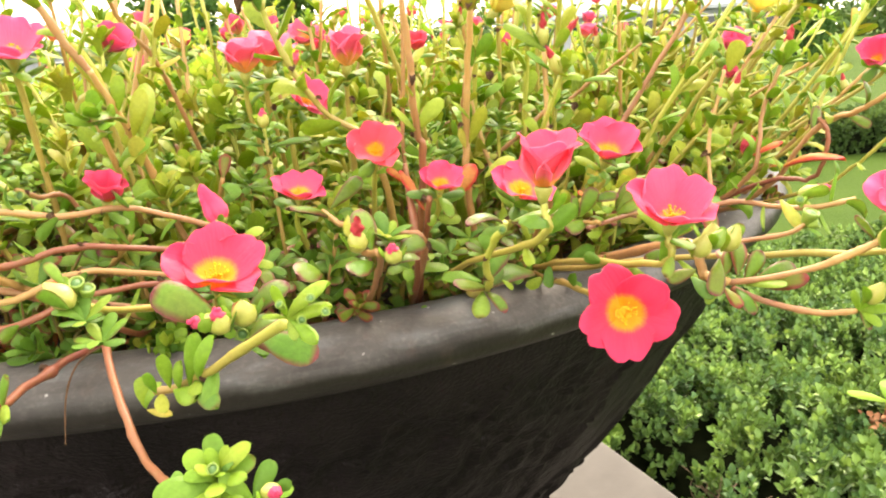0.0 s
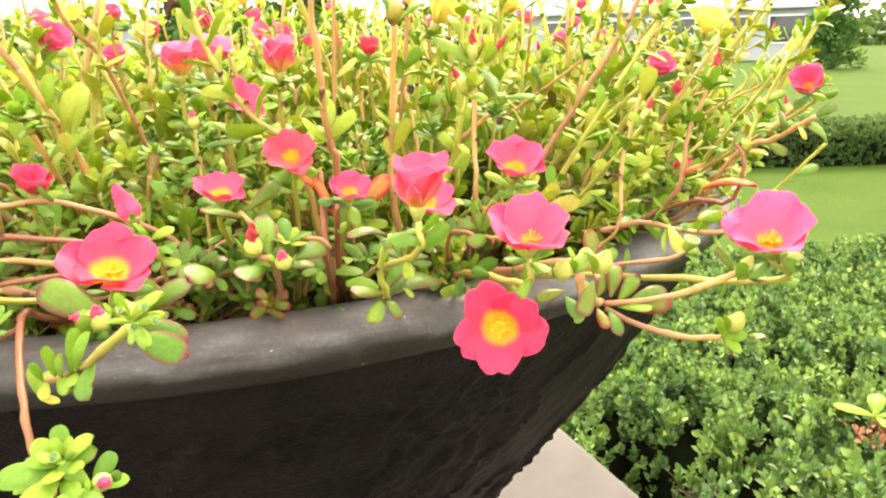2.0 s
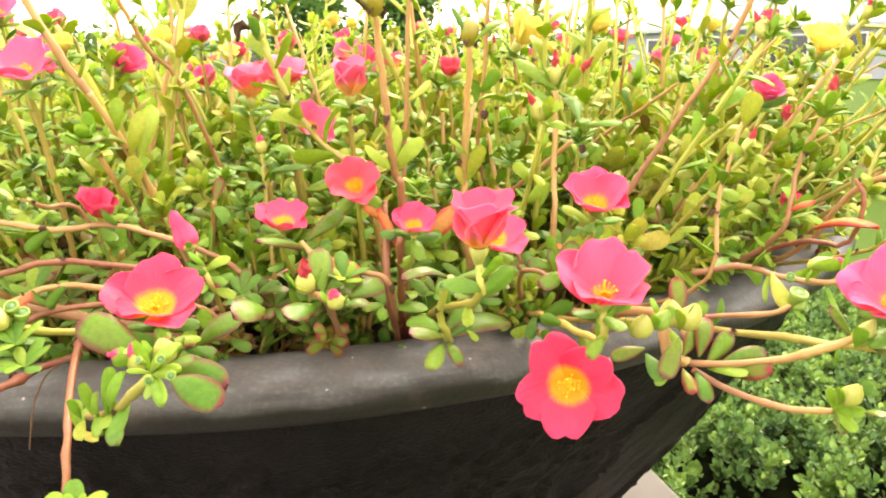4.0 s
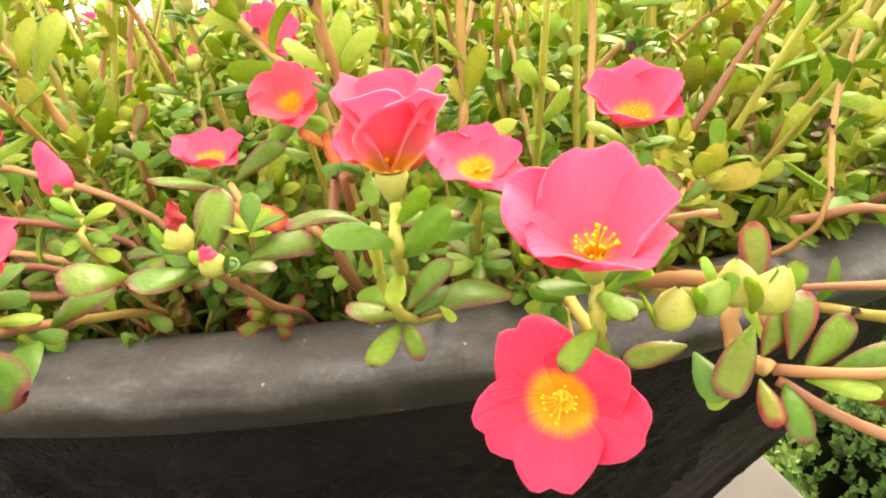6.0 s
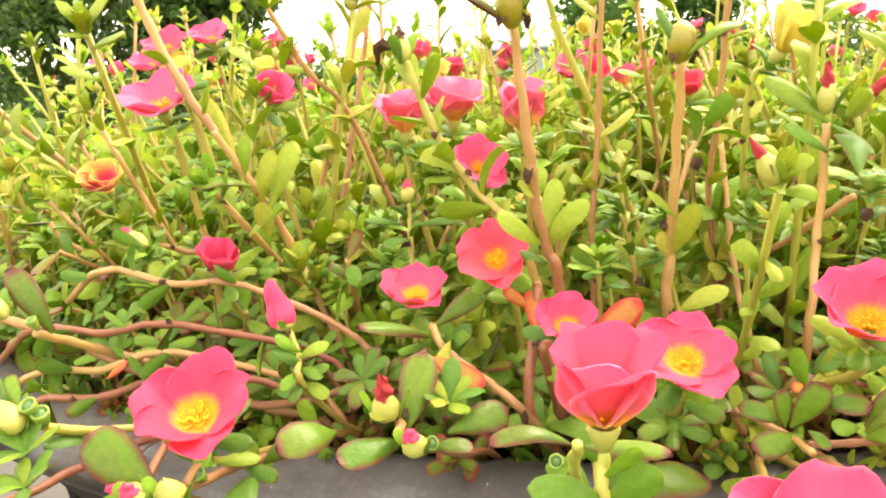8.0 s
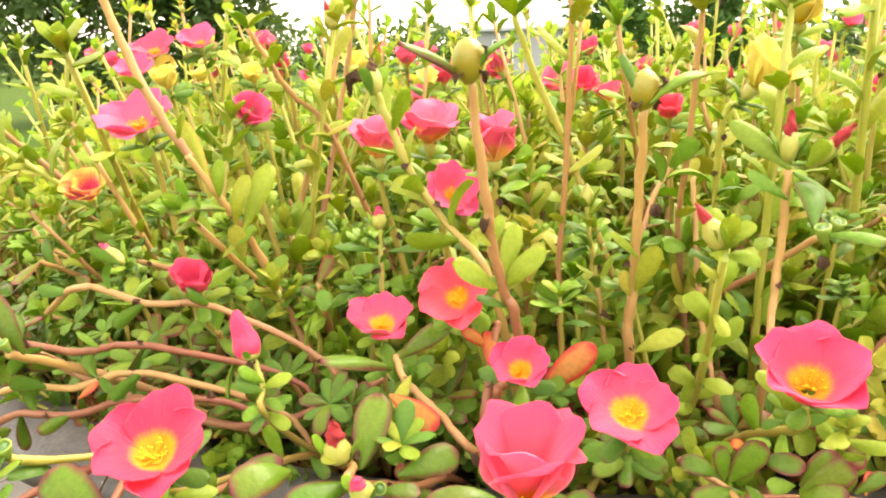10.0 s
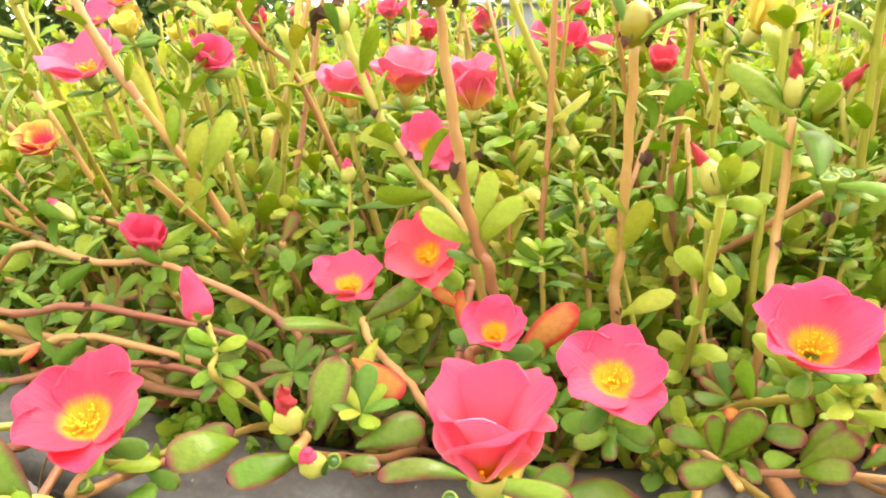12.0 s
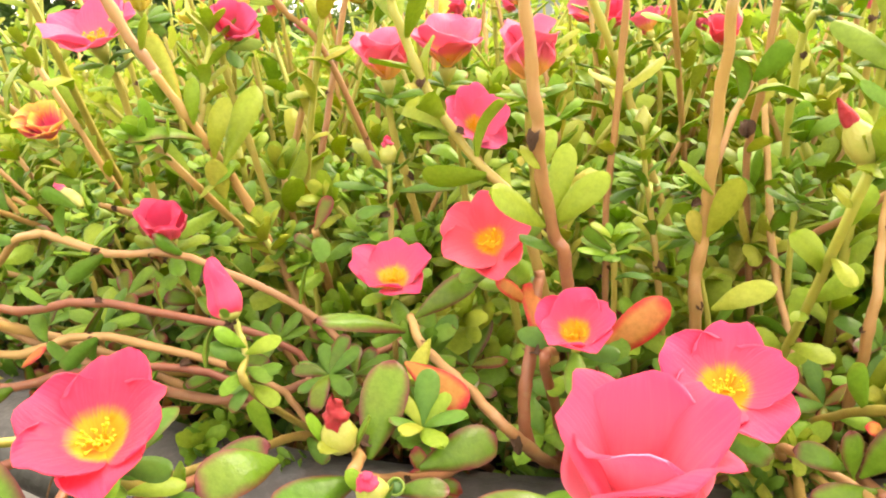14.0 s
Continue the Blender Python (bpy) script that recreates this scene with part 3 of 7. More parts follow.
tree("broadleaf_tree", -22.0, 13.5, 8.5, 2.6, "tall dark broadleaf tree at the lawn's edge", 21, FAR_LEAF, False, 8000, 0.30, 0.8)
tree("broadleaf_tree", -18.5, 16.2, 8.0, 2.4, "tall dark broadleaf tree at the lawn's edge", 22, FAR_LEAF, False, 8000, 0.30, 0.7)


def far_wood():
    """A belt of trees along the horizon."""
    rng = np.random.default_rng(5)
    at, ln = [], []
    for i in range(60):
        az = radians(-80 + 145 * (i + rng.uniform(-0.3, 0.3)) / 60)
        d = rng.uniform(85, 100)
        c = np.array((d * math.sin(az), d * math.cos(az), 0))
        h = rng.uniform(3.2, 5.6)
        n = 300
        p = rng.normal(size=(n, 3)) * (2.6, 2.6, h * 0.28) + c + (0, 0, h * 0.55)
        p[:, 2] = np.clip(p[:, 2], 0.1, h + 1.0)
        at.append(p)
    at = np.concatenate(at)
    ln = rng.uniform(0.5, 1.1, len(at))
    g = Geo().add(*leaf_cloud(at, rng.normal(size=at.shape), rng.normal(size=at.shape), ln, ln * 0.7))
    tagged(part("far_wood", g, FAR_LEAF), "belt of dark green trees along the horizon", "woods", kind="stuff")


far_wood()


def hip_house(x, y, turn, w, d, eave, ridge, label, windows):
    """A single-storey house: walls, hipped roof, windows with frames, and a door."""
    thing = tagged(new("house"), label, "house")
    thing.matrix_basis = pose(x, y, 0, 0, 0, turn)
    part("wall", box(w, d, eave, (0, 0, 0), 0.03), SIDING, thing)
    roof = bmesh.new()
    o = 0.5
    vs = [roof.verts.new(p) for p in ((-w / 2 - o, -d / 2 - o, eave), (w / 2 + o, -d / 2 - o, eave), (w / 2 + o, d / 2 + o, eave), (-w / 2 - o, d / 2 + o, eave), (-w / 2 + d / 2, 0, ridge), (w / 2 - d / 2, 0, ridge))]
    vs2 = [roof.verts.new((v.co.x, v.co.y, v.co.z - 0.18)) for v in vs[:4]]
    for f in ((0, 1, 5, 4), (1, 2, 5), (2, 3, 4, 5), (3, 0, 4)):
        roof.faces.new([vs[i] for i in f])
    for i in range(4):
        roof.faces.new([vs2[i], vs2[(i + 1) % 4], vs[(i + 1) % 4], vs[i]])
    roof.faces.new([vs2[3], vs2[2], vs2[1], vs2[0]])
    part("roof", roof, ROOF, thing)
    for wx, ww, z, h in windows:
        fr = part("window", box(ww + 0.16, 0.10, h + 0.16, (wx, -d / 2 - 0.04, z - 0.08), 0.01), TRIM_WHITE, thing)
        part("pane", box(ww, 0.05, h, (wx, -d / 2 - 0.085, z), 0.004), GLASSY, fr)


hip_house(13.0, 48.5, -14, 17.0, 9.0, 3.0, 6.6, "white single-storey house with a grey-blue hipped roof", ((-6.2, 1.6, 1.0, 1.4), (-3.4, 1.6, 1.0, 1.4), (0.2, 2.6, 0.5, 1.9), (3.6, 1.4, 1.0, 1.4), (6.4, 1.8, 1.0, 1.4)))
hip_house(-21.5, 47.0, 22, 8.0, 7.0, 3.2, 5.0, "pale house with a grey roof behind the conifers", ((-2.2, 1.2, 1.0, 1.4), (1.6, 1.2, 1.0, 1.4)))


# ---------------- low box hedge beside the plinth ----------------
def hedge_height(x, y):
    return 0.50 + 0.055 * noise.noise(Vector((x * 2.1, y * 2.1, 0.3))) + 0.05 * noise.noise(Vector((x * 6.5, y * 6.5, 2.0))) - 0.40 * max(0.0, 1 - ((x - 0.50) / 0.17) ** 2 - ((y - 1.72) / 0.30) ** 2) - 0.24 * max(0.0, 1 - ((x - 0.70) / 0.10) ** 2 - ((y - 1.70) / 0.10) ** 2)


def build_hedge(name, x0, x1, y0, y1, slope, count, size, height, mat, label, seed, face_share=0.22, thin=(9.0, 9.0, 0.1)):
    """A clipped hedge: near-black sheet for the shade inside, and sprigs of small leaves all over its top and faces."""
    rng = np.random.default_rng(seed)
    thing = tagged(new(name), label, "hedge")
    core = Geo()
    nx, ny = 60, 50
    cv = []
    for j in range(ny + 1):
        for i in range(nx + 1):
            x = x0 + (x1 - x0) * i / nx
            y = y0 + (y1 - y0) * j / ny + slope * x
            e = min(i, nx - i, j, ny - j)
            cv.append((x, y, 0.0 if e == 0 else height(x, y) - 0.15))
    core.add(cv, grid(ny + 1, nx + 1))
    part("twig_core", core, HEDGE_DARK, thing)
    x = rng.uniform(x0, x1, count)
    y = rng.uniform(y0, y1, count)
    thick = np.array([noise.noise(Vector((a * 9, b * 9, 5.0))) + 0.5 * noise.noise(Vector((a * 21, b * 21, 2.0))) for a, b in zip(x, y)]) > -0.16
    thick &= np.hypot(x - thin[0], y + slope * x - thin[1]) + 0.02 * rng.normal(size=count) > thin[2]
    x, y = x[thick], y[thick]
    n = len(x)
    top = np.array([height(a, b + slope * a) for a, b in zip(x, y)])
    z = top + 0.015 - 0.13 * rng.random(n) ** 1.4
    fx, fy = np.minimum(x - x0, x1 - x), np.minimum(y - y0, y1 - y)
    face = rng.random(n) < face_share
    z = np.where(face, top * rng.random(n), z)
    pull = face & (rng.random(n) < 0.5)
    y = np.where(face & pull, y0 + 0.05 * rng.random(n), y)
    x = np.where(face & ~pull, x0 + 0.05 * rng.random(n), x)
    c = np.stack([x, y + slope * x, np.maximum(z, 0.03)], 1)
    tilt = rng.normal(size=(n, 3)) * 0.35 + np.where(face[:, None], np.where(pull[:, None], (0, -1, 0.4), (-1, 0, 0.4)), (0, 0, 1))
    tilt /= np.linalg.norm(tilt, axis=1)[:, None]
    at, al, fc = [], [], []
    for k in range(6):
        w = 2 * math.pi * k * 0.382 + rng.random(n) * 0.8
        side = np.cross(tilt, np.array((1, 0.2, 0)))
        side /= np.linalg.norm(side, axis=1)[:, None]
        other = np.cross(tilt, side)
        out = side * np.cos(w)[:, None] + other * np.sin(w)[:, None]
        at.append(c + tilt * (0.004 * k) * (size / 0.02))
        al.append(out * (1.0 - 0.10 * k) + tilt * (0.35 + 0.16 * k))
        fc.append(tilt * 1.0 - out * 0.2)
    at, al, fc = map(np.concatenate, (at, al, fc))
    ln = size * rng.uniform(0.65, 1.25, len(at))
    part("foliage", Geo().add(*leaf_cloud(at, al, fc, ln, ln * 0.58)), mat, thing, "small glossy green leaves")
    return thing


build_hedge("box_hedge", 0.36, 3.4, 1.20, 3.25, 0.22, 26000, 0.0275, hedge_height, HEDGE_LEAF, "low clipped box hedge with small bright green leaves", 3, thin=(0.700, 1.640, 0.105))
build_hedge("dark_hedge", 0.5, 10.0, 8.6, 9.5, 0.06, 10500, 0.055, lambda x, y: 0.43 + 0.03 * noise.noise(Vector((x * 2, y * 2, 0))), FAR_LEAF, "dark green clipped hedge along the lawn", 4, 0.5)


def dry_patch():
    """A handful of rusty dead leaves lying on the clipped hedge, and a broad-leaved weed that grows through it."""
    rng = np.random.default_rng(12)
    n = 60
    c = np.array(DRY_SPOT)
    at = c + rng.normal(size=(n, 3)) * (0.035, 0.03, 0.012)
    ln = rng.uniform(0.018, 0.034, n)
    tagged(part("dead_leaves", Geo().add(*leaf_cloud(at, rng.normal(size=(n, 3)) * (1, 1, 0.4), rng.normal(size=(n, 3)) * 0.5 + (0, 0, 1), ln, ln * 0.6)), RUST), "rusty brown dead leaves lying on the box hedge", "dead leaves", kind="stuff")
    weed = tagged(new("broadleaf_weed"), "bright green broad-leaved weed growing through the hedge", "weed")
    foot = Vector(DRY_SPOT) + Vector((0.022, 0.06, 0.0))
    part("stem", Geo().add(*tube(spline([foot - Vector((0, 0, 0.45)), foot, foot + Vector((0.01, 0, 0.05))], 8), [0.004, 0.003], 6)), STEM_GREEN, weed)
    for k, (dx, dy, dz) in enumerate(((-0.105, 0.015, 0.030), (0.07, -0.04, 0.03), (0.05, 0.08, 0.03), (0.02, -0.07, 0.00))):
        leaf(weed, foot + Vector((0.006, 0, 0.03)), foot + Vector((dx, dy, 0.03 + dz)), LEAF_LIME, (0, 0, 1), k, 1.1)


def bare_twigs():
    """Dead brown twigs that show where the hedge has thinned out beside the plinth."""
    rnd = random.Random(31)
    thing = tagged(new("dead_twigs"), "bare brown twigs in a thin spot of the box hedge", "twigs")
    for k in range(34):
        x, y = rnd.gauss(0.715, 0.045), rnd.gauss(1.73, 0.05)
        foot = Vector((x, y, 0.26 + 0.06 * rnd.random()))
        a, reach = rnd.uniform(0, 6.28), rnd.uniform(0.04, 0.12)
        tip = foot + Vector((reach * math.cos(a), reach * math.sin(a), rnd.uniform(0.03, 0.12)))
        mid = (foot + tip) / 2 + Vector((rnd.gauss(0, 0.012), rnd.gauss(0, 0.012), 0.01))
        part("twig", Geo().add(*tube(spline([foot, mid, tip], 6), [0.0024, 0.0010], 5)), TWIG, thing)


def paving():
    """Pale flagstones on the far side of the bowl, and unseen ones added in front for neutral bounce light."""
    rnd = random.Random(8)
    thing = tagged(new("paving"), "pale grey flagstone paving, with unseen stones added before the pedestal for neutral bounce", "paving", kind="structure")
    bm = box(0.588, 0.588, 0.05, (0, 0, 0), 0.008)
    slab = bpy.data.meshes.new("stone")
    bm.to_mesh(slab)
    bm.free()
    slab.materials.append(PAVING)
    for i in range(9):
        for j in range(10):
            if i > 7 and j > 5:
                continue
            part("stone", slab, None, thing, m=pose(-4.9 + 0.6 * i + rnd.uniform(-.004, .004), -2.2 + 0.6 * j, rnd.uniform(0, 0.006), 0, 0, rnd.uniform(-0.6, 0.6)))


paving()

# ---------------- purslane: shared shapes ----------------
R0 = random.Random(42)
LEAF_GEO = [leaf_shape(5, 3, width=R0.uniform(0.36, 0.50), arch=R0.uniform(-0.05, 0.22), cup=R0.uniform(-0.04, 0.14), blunt=R0.uniform(0.30, 0.44), thick=0.075, twist=R0.uniform(-0.4, 0.4)) for k in range(6)]
LEAF_LOW = [leaf_shape(3, 2, width=R0.uniform(0.32, 0.46), arch=R0.uniform(-0.05, 0.22), cup=R0.uniform(-0.02, 0.18), blunt=R0.uniform(0.30, 0.44), thick=0.075) for k in range(5)]
FINE_GEO = [leaf_shape(9, 6, width=R0.uniform(0.37, 0.45), arch=R0.uniform(0.0, 0.16), cup=R0.uniform(-0.02, 0.10), blunt=R0.uniform(0.36, 0.48), thick=0.07, twist=R0.uniform(-0.3, 0.3)) for k in range(5)]
LEAF_FAR = [(v[:12], q[:6], u[:12]) for v, q, u in (leaf_shape(3, 2, width=R0.uniform(0.36, 0.5), arch=R0.uniform(-0.05, 0.22), cup=R0.uniform(0.06, 0.25), blunt=0.45) for k in range(5))]
LEAF_MESH = {}


def leaf_mesh(mat, k, fine=False):
    key = (mat.name, k, fine)
    if key not in LEAF_MESH:
        g = Geo().add(*(FINE_GEO if fine else LEAF_GEO)[k % (5 if fine else 6)])
        LEAF_MESH[key] = g.mesh("leaf", mat)
    return LEAF_MESH[key]


PETAL_SHAPES = {
    "open": [petal_shape(0.98, 0.20, 0.16, 0.06, 0.06, s, flare=0.10) for s in range(6)],
    "cup": [petal_shape(0.96, 0.34, 0.26, 0.05, 0.06, s, flare=0.18) for s in range(6)],
    "tulip": [petal_shape(0.92, 0.42, 0.10, 0.04, 0.06, s, flare=0.26) for s in range(6)],
    "star": [petal_shape(0.98, 0.16, 0.10, 0.07, 0.06, s, flare=0.08) for s in range(6)],
    "shut": [petal_shape(0.70, 0.75, 0.30, 0.02, 0.10, s) for s in range(6)],
}
PETAL_MESH = {}


def petal_mesh(form, mat, k):
    key = (form, mat.name, k % 6)
    if key not in PETAL_MESH:
        PETAL_MESH[key] = Geo().add(*PETAL_SHAPES[form][k % 6]).mesh("petal", mat)
    return PETAL_MESH[key]


def heart_geo(disc):
    """Yellow heart of a flower: a small dome and a tuft of stamens."""
    rnd = random.Random(3)
    g = Geo().add(*ball(disc, 0.22, 14, 6, (0, 0, 0.03)))
    for i in range(22):
        a, s = rnd.uniform(0, 6.28), rnd.uniform(0.15, 0.75)
        tip = np.array((s * 0.30 * math.cos(a), s * 0.30 * math.sin(a), 0.17 + 0.08 * rnd.random()))
        g.add(*tube([(0.2 * tip[0], 0.2 * tip[1], 0), 0.55 * tip + (0, 0, 0.03), tip], [0.010, 0.007], 4))
        g.add(*ball(0.024, 1.0, 5, 4, tip))
    return g


def cup_geo():
    return Geo().add(*lathe([(0.01, -0.32), (0.07, -0.30), (0.12, -0.18), (0.17, -0.04), (0.15, 0.02)], 10))


HEART = heart_geo(0.17).mesh("flower", STAMEN)
HEART_SMALL = heart_geo(0.10).mesh("flower", STAMEN)
CALYX = cup_geo().mesh("calyx", SEPAL)


def flower(parent, at, axis, size, mat, form="open", spread=None, petals=5, turn=0.0, seed=0):
    """A flower at the end of a shoot: heart with stamens, green cup, and petals. spread: degrees that the petals lean from the axis."""
    rnd = random.Random(seed)
    spread = {"open": 60, "cup": 34, "star": 72, "tulip": 24, "shut": 9}[form] if spread is None else spread
    rad = size / 2
    ax = Vector(axis).normalized()
    q = ax.to_track_quat("Z", "Y").to_matrix().to_4x4()
    m = Matrix.Translation(at) @ q @ Matrix.Rotation(radians(turn), 4, "Z") @ Matrix.Diagonal((rad, rad, rad, 1))
    head = part("flower", HEART if spread > 44 and mat not in (PETAL_ROSE, PETAL_CANDY) else HEART_SMALL, STAMEN, parent, m=m)
    part("calyx", CALYX, SEPAL, head)
    for k in range(petals):
        inner = petals > 5 and k >= 5
        a = 360.0 / min(petals, 5) * k + (36 if inner else 0) + rnd.uniform(-7, 7)
        lean = spread * (0.6 if inner else 1.0) + rnd.uniform(-6, 6) + (5 if k % 2 else -5)
        grow = (0.82 if inner else 1.0) * rnd.uniform(0.94, 1.08)
        pm = Matrix.Rotation(radians(a), 4, "Z") @ Matrix.Translation((0, 0.04, 0.0 + 0.004 * k)) @ Matrix.Rotation(radians(90 - lean), 4, "X") @ Matrix.Diagonal((grow * 1.02, grow, grow, 1))
        part("petal", petal_mesh(form, mat, rnd.randrange(6)), mat, head, m=pm)
    return head


def bud_geo(r, h, ridge=0.05, twist=0.22):
    r, h = 0.78 * r, 0.95 * h
    prof = [(0.0003, 0), (0.40 * r, 0.04 * h), (0.70 * r, 0.13 * h), (0.90 * r, 0.24 * h), (r, 0.37 * h), (0.95 * r, 0.50 * h), (0.76 * r, 0.65 * h), (0.54 * r, 0.78 * h), (0.30 * r, 0.90 * h), (0.0003, h)]
    s = np.linspace(0, 1, 16)
    prof = [(np.interp(k, np.linspace(0, 1, 10), [q[0] for q in prof]), np.interp(k, np.linspace(0, 1, 10), [q[1] for q in prof])) for k in s]
    return lathe(prof, 14, lambda a, i, z: ridge * r * math.sin(2 * a + twist * i) + 0.5 * ridge * r * math.sin(5 * a - i))


CAP_G = Geo().add(*lathe([(0.02, -1.5), (0.30, -1.3), (0.55, -0.6), (0.74, 0.1), (0.80, 0.5), (0.66, 0.56), (0.55, 0.25)], 12)).mesh("seed_cap", SEED_CAP)
HOLE_G = Geo().add(*ball(0.64, 0.7, 10, 6, (0, 0, 0.12))).mesh("hollow", SEED_HOLE)


def seed_cap(parent, at, axis, r):
    q, r = Vector(axis).normalized().to_track_quat("Z", "Y").to_matrix().to_4x4(), 0.70 * r
    c = part("seed_cap", CAP_G, SEED_CAP, parent, m=Matrix.Translation(at) @ q @ Matrix.Diagonal((r, r, r, 1)))
    part("hollow", HOLE_G, SEED_HOLE, c)


def furled_geo(r, h):
    """Petals rolled tightly round one another, their edges winding up to the tip."""
    prof = [(0.05 * r, 0), (0.55 * r, 0.06 * h), (0.85 * r, 0.18 * h), (0.95 * r, 0.32 * h), (0.84 * r, 0.46 * h), (0.72 * r, 0.58 * h), (0.60 * r, 0.70 * h), (0.46 * r, 0.82 * h), (0.28 * r, 0.93 * h), (0.02 * r, h)]
    s = np.linspace(0, 1, 26)
    prof = [(np.interp(k, np.linspace(0, 1, 10), [q[0] for q in prof]), np.interp(k, np.linspace(0, 1, 10), [q[1] for q in prof])) for k in s]

    def roll(a, i, z):
        w = (a * 3 + 0.16 * i + 0.5 * math.sin(0.35 * i)) % 6.2832
        return r * (0.52 * w / 6.2832 - 0.26) * min(1.0, 0.25 + i / 9) * (1 - 0.5 * i / 26)

    v, q, u = lathe(prof, 48, roll)
    return [(x - 0.35 * r * (z / h) ** 2 + 0.10 * r * math.sin(9 * z / h), y, z) for x, y, z in v], q, u


def bud(parent, at, axis, r, h, sepal, tip=None):
    """A closed bud; tip: the material of petals that peep out of it."""
    q = Vector(axis).normalized().to_track_quat("Z", "Y").to_matrix().to_4x4()
    b = part("bud", Geo().add(*(furled_geo(r, h) if sepal is PETAL_FURLED else bud_geo(r, h))), sepal, parent, m=Matrix.Translation(at) @ q)
    for side in (-1, 1) if sepal in (SEPAL, SEED_CAP) else ():
        d = Vector((side * 0.45, 0.1, 1.0)).normalized()
        part("sepal", leaf_mesh(LEAF_LIME if side < 0 else LEAF, 1, True), None, b, m=frame_of((side * 0.55 * r, 0, 0.02 * h), d, (-side, 0, 0.3), 0.85 * h) @ Matrix.Diagonal((1.15, 1, 1, 1)))
    if tip:
        part("petal_tip", Geo().add(*bud_geo(0.60 * r, (0.85 if tip is WITHER else 0.55) * h, 0.22, 1.1)), tip, b, m=Matrix.Translation((0, 0, 0.55 * h)))


def crumpled(seed):
    """A small withered leaf, curled and creased."""
    v, q, u = leaf_shape(7, 5, width=0.7, thick=0.05, arch=0.5, cup=0.5, blunt=0.4)
    v = [(x + 0.16 * noise.noise(Vector((5 * x, 5 * y, seed))), y + 0.14 * noise.noise(Vector((6 * y, 5 * x, seed + 3.3))), z + 0.26 * noise.noise(Vector((5 * x, 4 * y, seed + 7.7)))) for x, y, z in v]
    return Geo().add(v, q, u)


SCALES = [crumpled(1.3 * k).mesh("dry_scale", DRY) for k in range(3)]


def capsule(thing, at, axis, r):
    """A swollen seed capsule with a pointed cap, dry brown scales at its foot and two narrow leaves."""
    q = Matrix.Translation(at) @ Vector(axis).normalized().to_track_quat("Z", "Y").to_matrix().to_4x4()
    prof = [(0.30, -1.45), (0.42, -1.30), (0.62, -1.10), (0.86, -0.72), (0.99, -0.25), (1.0, 0.15), (0.96, 0.42), (0.86, 0.72), (0.62, 1.02), (0.30, 1.25), (0.02, 1.34)]
    g = Geo().add(*lathe([(r * a, r * b) for a, b in prof], 16, lambda a, i, z: 0.05 * r * math.sin(2 * a + 0.5) + 0.02 * r * math.sin(5 * a + i)))
    c = part("capsule", g, KNOB, thing, "swollen yellow-green seed capsule", m=q)
    for k in range(4):
        a = 1.7 * k + 0.4
        d = Vector((math.cos(a), math.sin(a), 0.5 if k % 2 else -0.2))
        part("dry_scale", SCALES[k % 3], DRY, c, m=frame_of((0.45 * r * math.cos(a), 0.45 * r * math.sin(a), -1.15 * r), d, (0, 0, 1), r * (0.75 if k % 2 else 0.95)))
    part("dry_scale", SCALES[1], DRY, c, m=frame_of((0.55 * r, -0.75 * r, 0.1 * r), (0.25, 0.1, 1), (0.5, -0.8, 0.1), 0.8 * r))


def rooted(p):
    """The nearest place in the soil, inside the lip."""
    d = Vector((p[0] - BOWL.x, p[1] - BOWL.y, 0))
    if d.length > 0.455:
        d *= 0.455 / d.length
    return Vector((BOWL.x + d.x, BOWL.y + d.y, 1.475))


def shoot(label, path, radii, mat=None, group="purslane shoots", n=14, sides=8, name="purslane_shoot"):
    """A purslane shoot: an Empty with its stem, which lies over the lip where it crosses it. Give places in the world."""
    thing = tagged(new(name), label, "flowering plant", group)
    g = Geo()
    pts = spline(path, n)
    for p in pts:
        r = math.hypot(p[0] - BOWL.x, p[1] - BOWL.y)
        if 0.468 < r < 0.515:
            p[2] = max(p[2], RIM_Z + 0.003)
    rr = random.Random(int(1e5 * abs(path[0][0] + 3 * path[-1][1])))
    span = float(np.linalg.norm(np.diff(pts, axis=0), axis=1).sum())
    fine = np.array([pts[min(int(s), n - 2)] + (pts[min(int(s), n - 2) + 1] - pts[min(int(s), n - 2)]) * (s - min(int(s), n - 2)) for s in np.linspace(0, n - 1, 3 * n)])
    rad = np.interp(np.linspace(0, 1, 3 * n), np.linspace(0, 1, len(radii)), [0.66 * r for r in radii])
    knots = sorted(rr.uniform(0.12, 0.95) for k in range(int(span / 0.022) + 1))
    for s in knots:
        rad = rad * (1 + 0.22 * np.exp(-((np.linspace(0, 1, 3 * n) - s) * span / 0.0016) ** 2))
    rad = rad * (1 + 0.05 * np.sin(np.linspace(0, 9, 3 * n) + rr.uniform(0, 6)))
    jig = np.array([[0.35 * radii[0] * noise.noise(Vector((span * k / (3 * n) * 90, q + rr.random() * 0.001, 7.0 * path[0][0]))) for q in (0.0, 5.0, 9.0)] for k in range(3 * n)])
    jig[0] = jig[-1] = 0.0
    g.add(*tube(fine + jig, list(rad), sides))
    part("stem", g, mat or STEM, thing)
    if span > 0.07 and mat is not DRY:
        for s in knots[1::3][:2]:
            at = Vector(fine[int(s * (3 * n - 1))])
            a = rr.uniform(0, 6.28)
            d = Vector((math.cos(a), math.sin(a), rr.uniform(-0.8, 0.3)))
            part("dry_scale", SCALES[rr.randrange(3)], DRY, thing, m=frame_of(at, d, (0.2, -0.5, 0.6), rr.uniform(0.0022, 0.0042)))
    return thing, pts


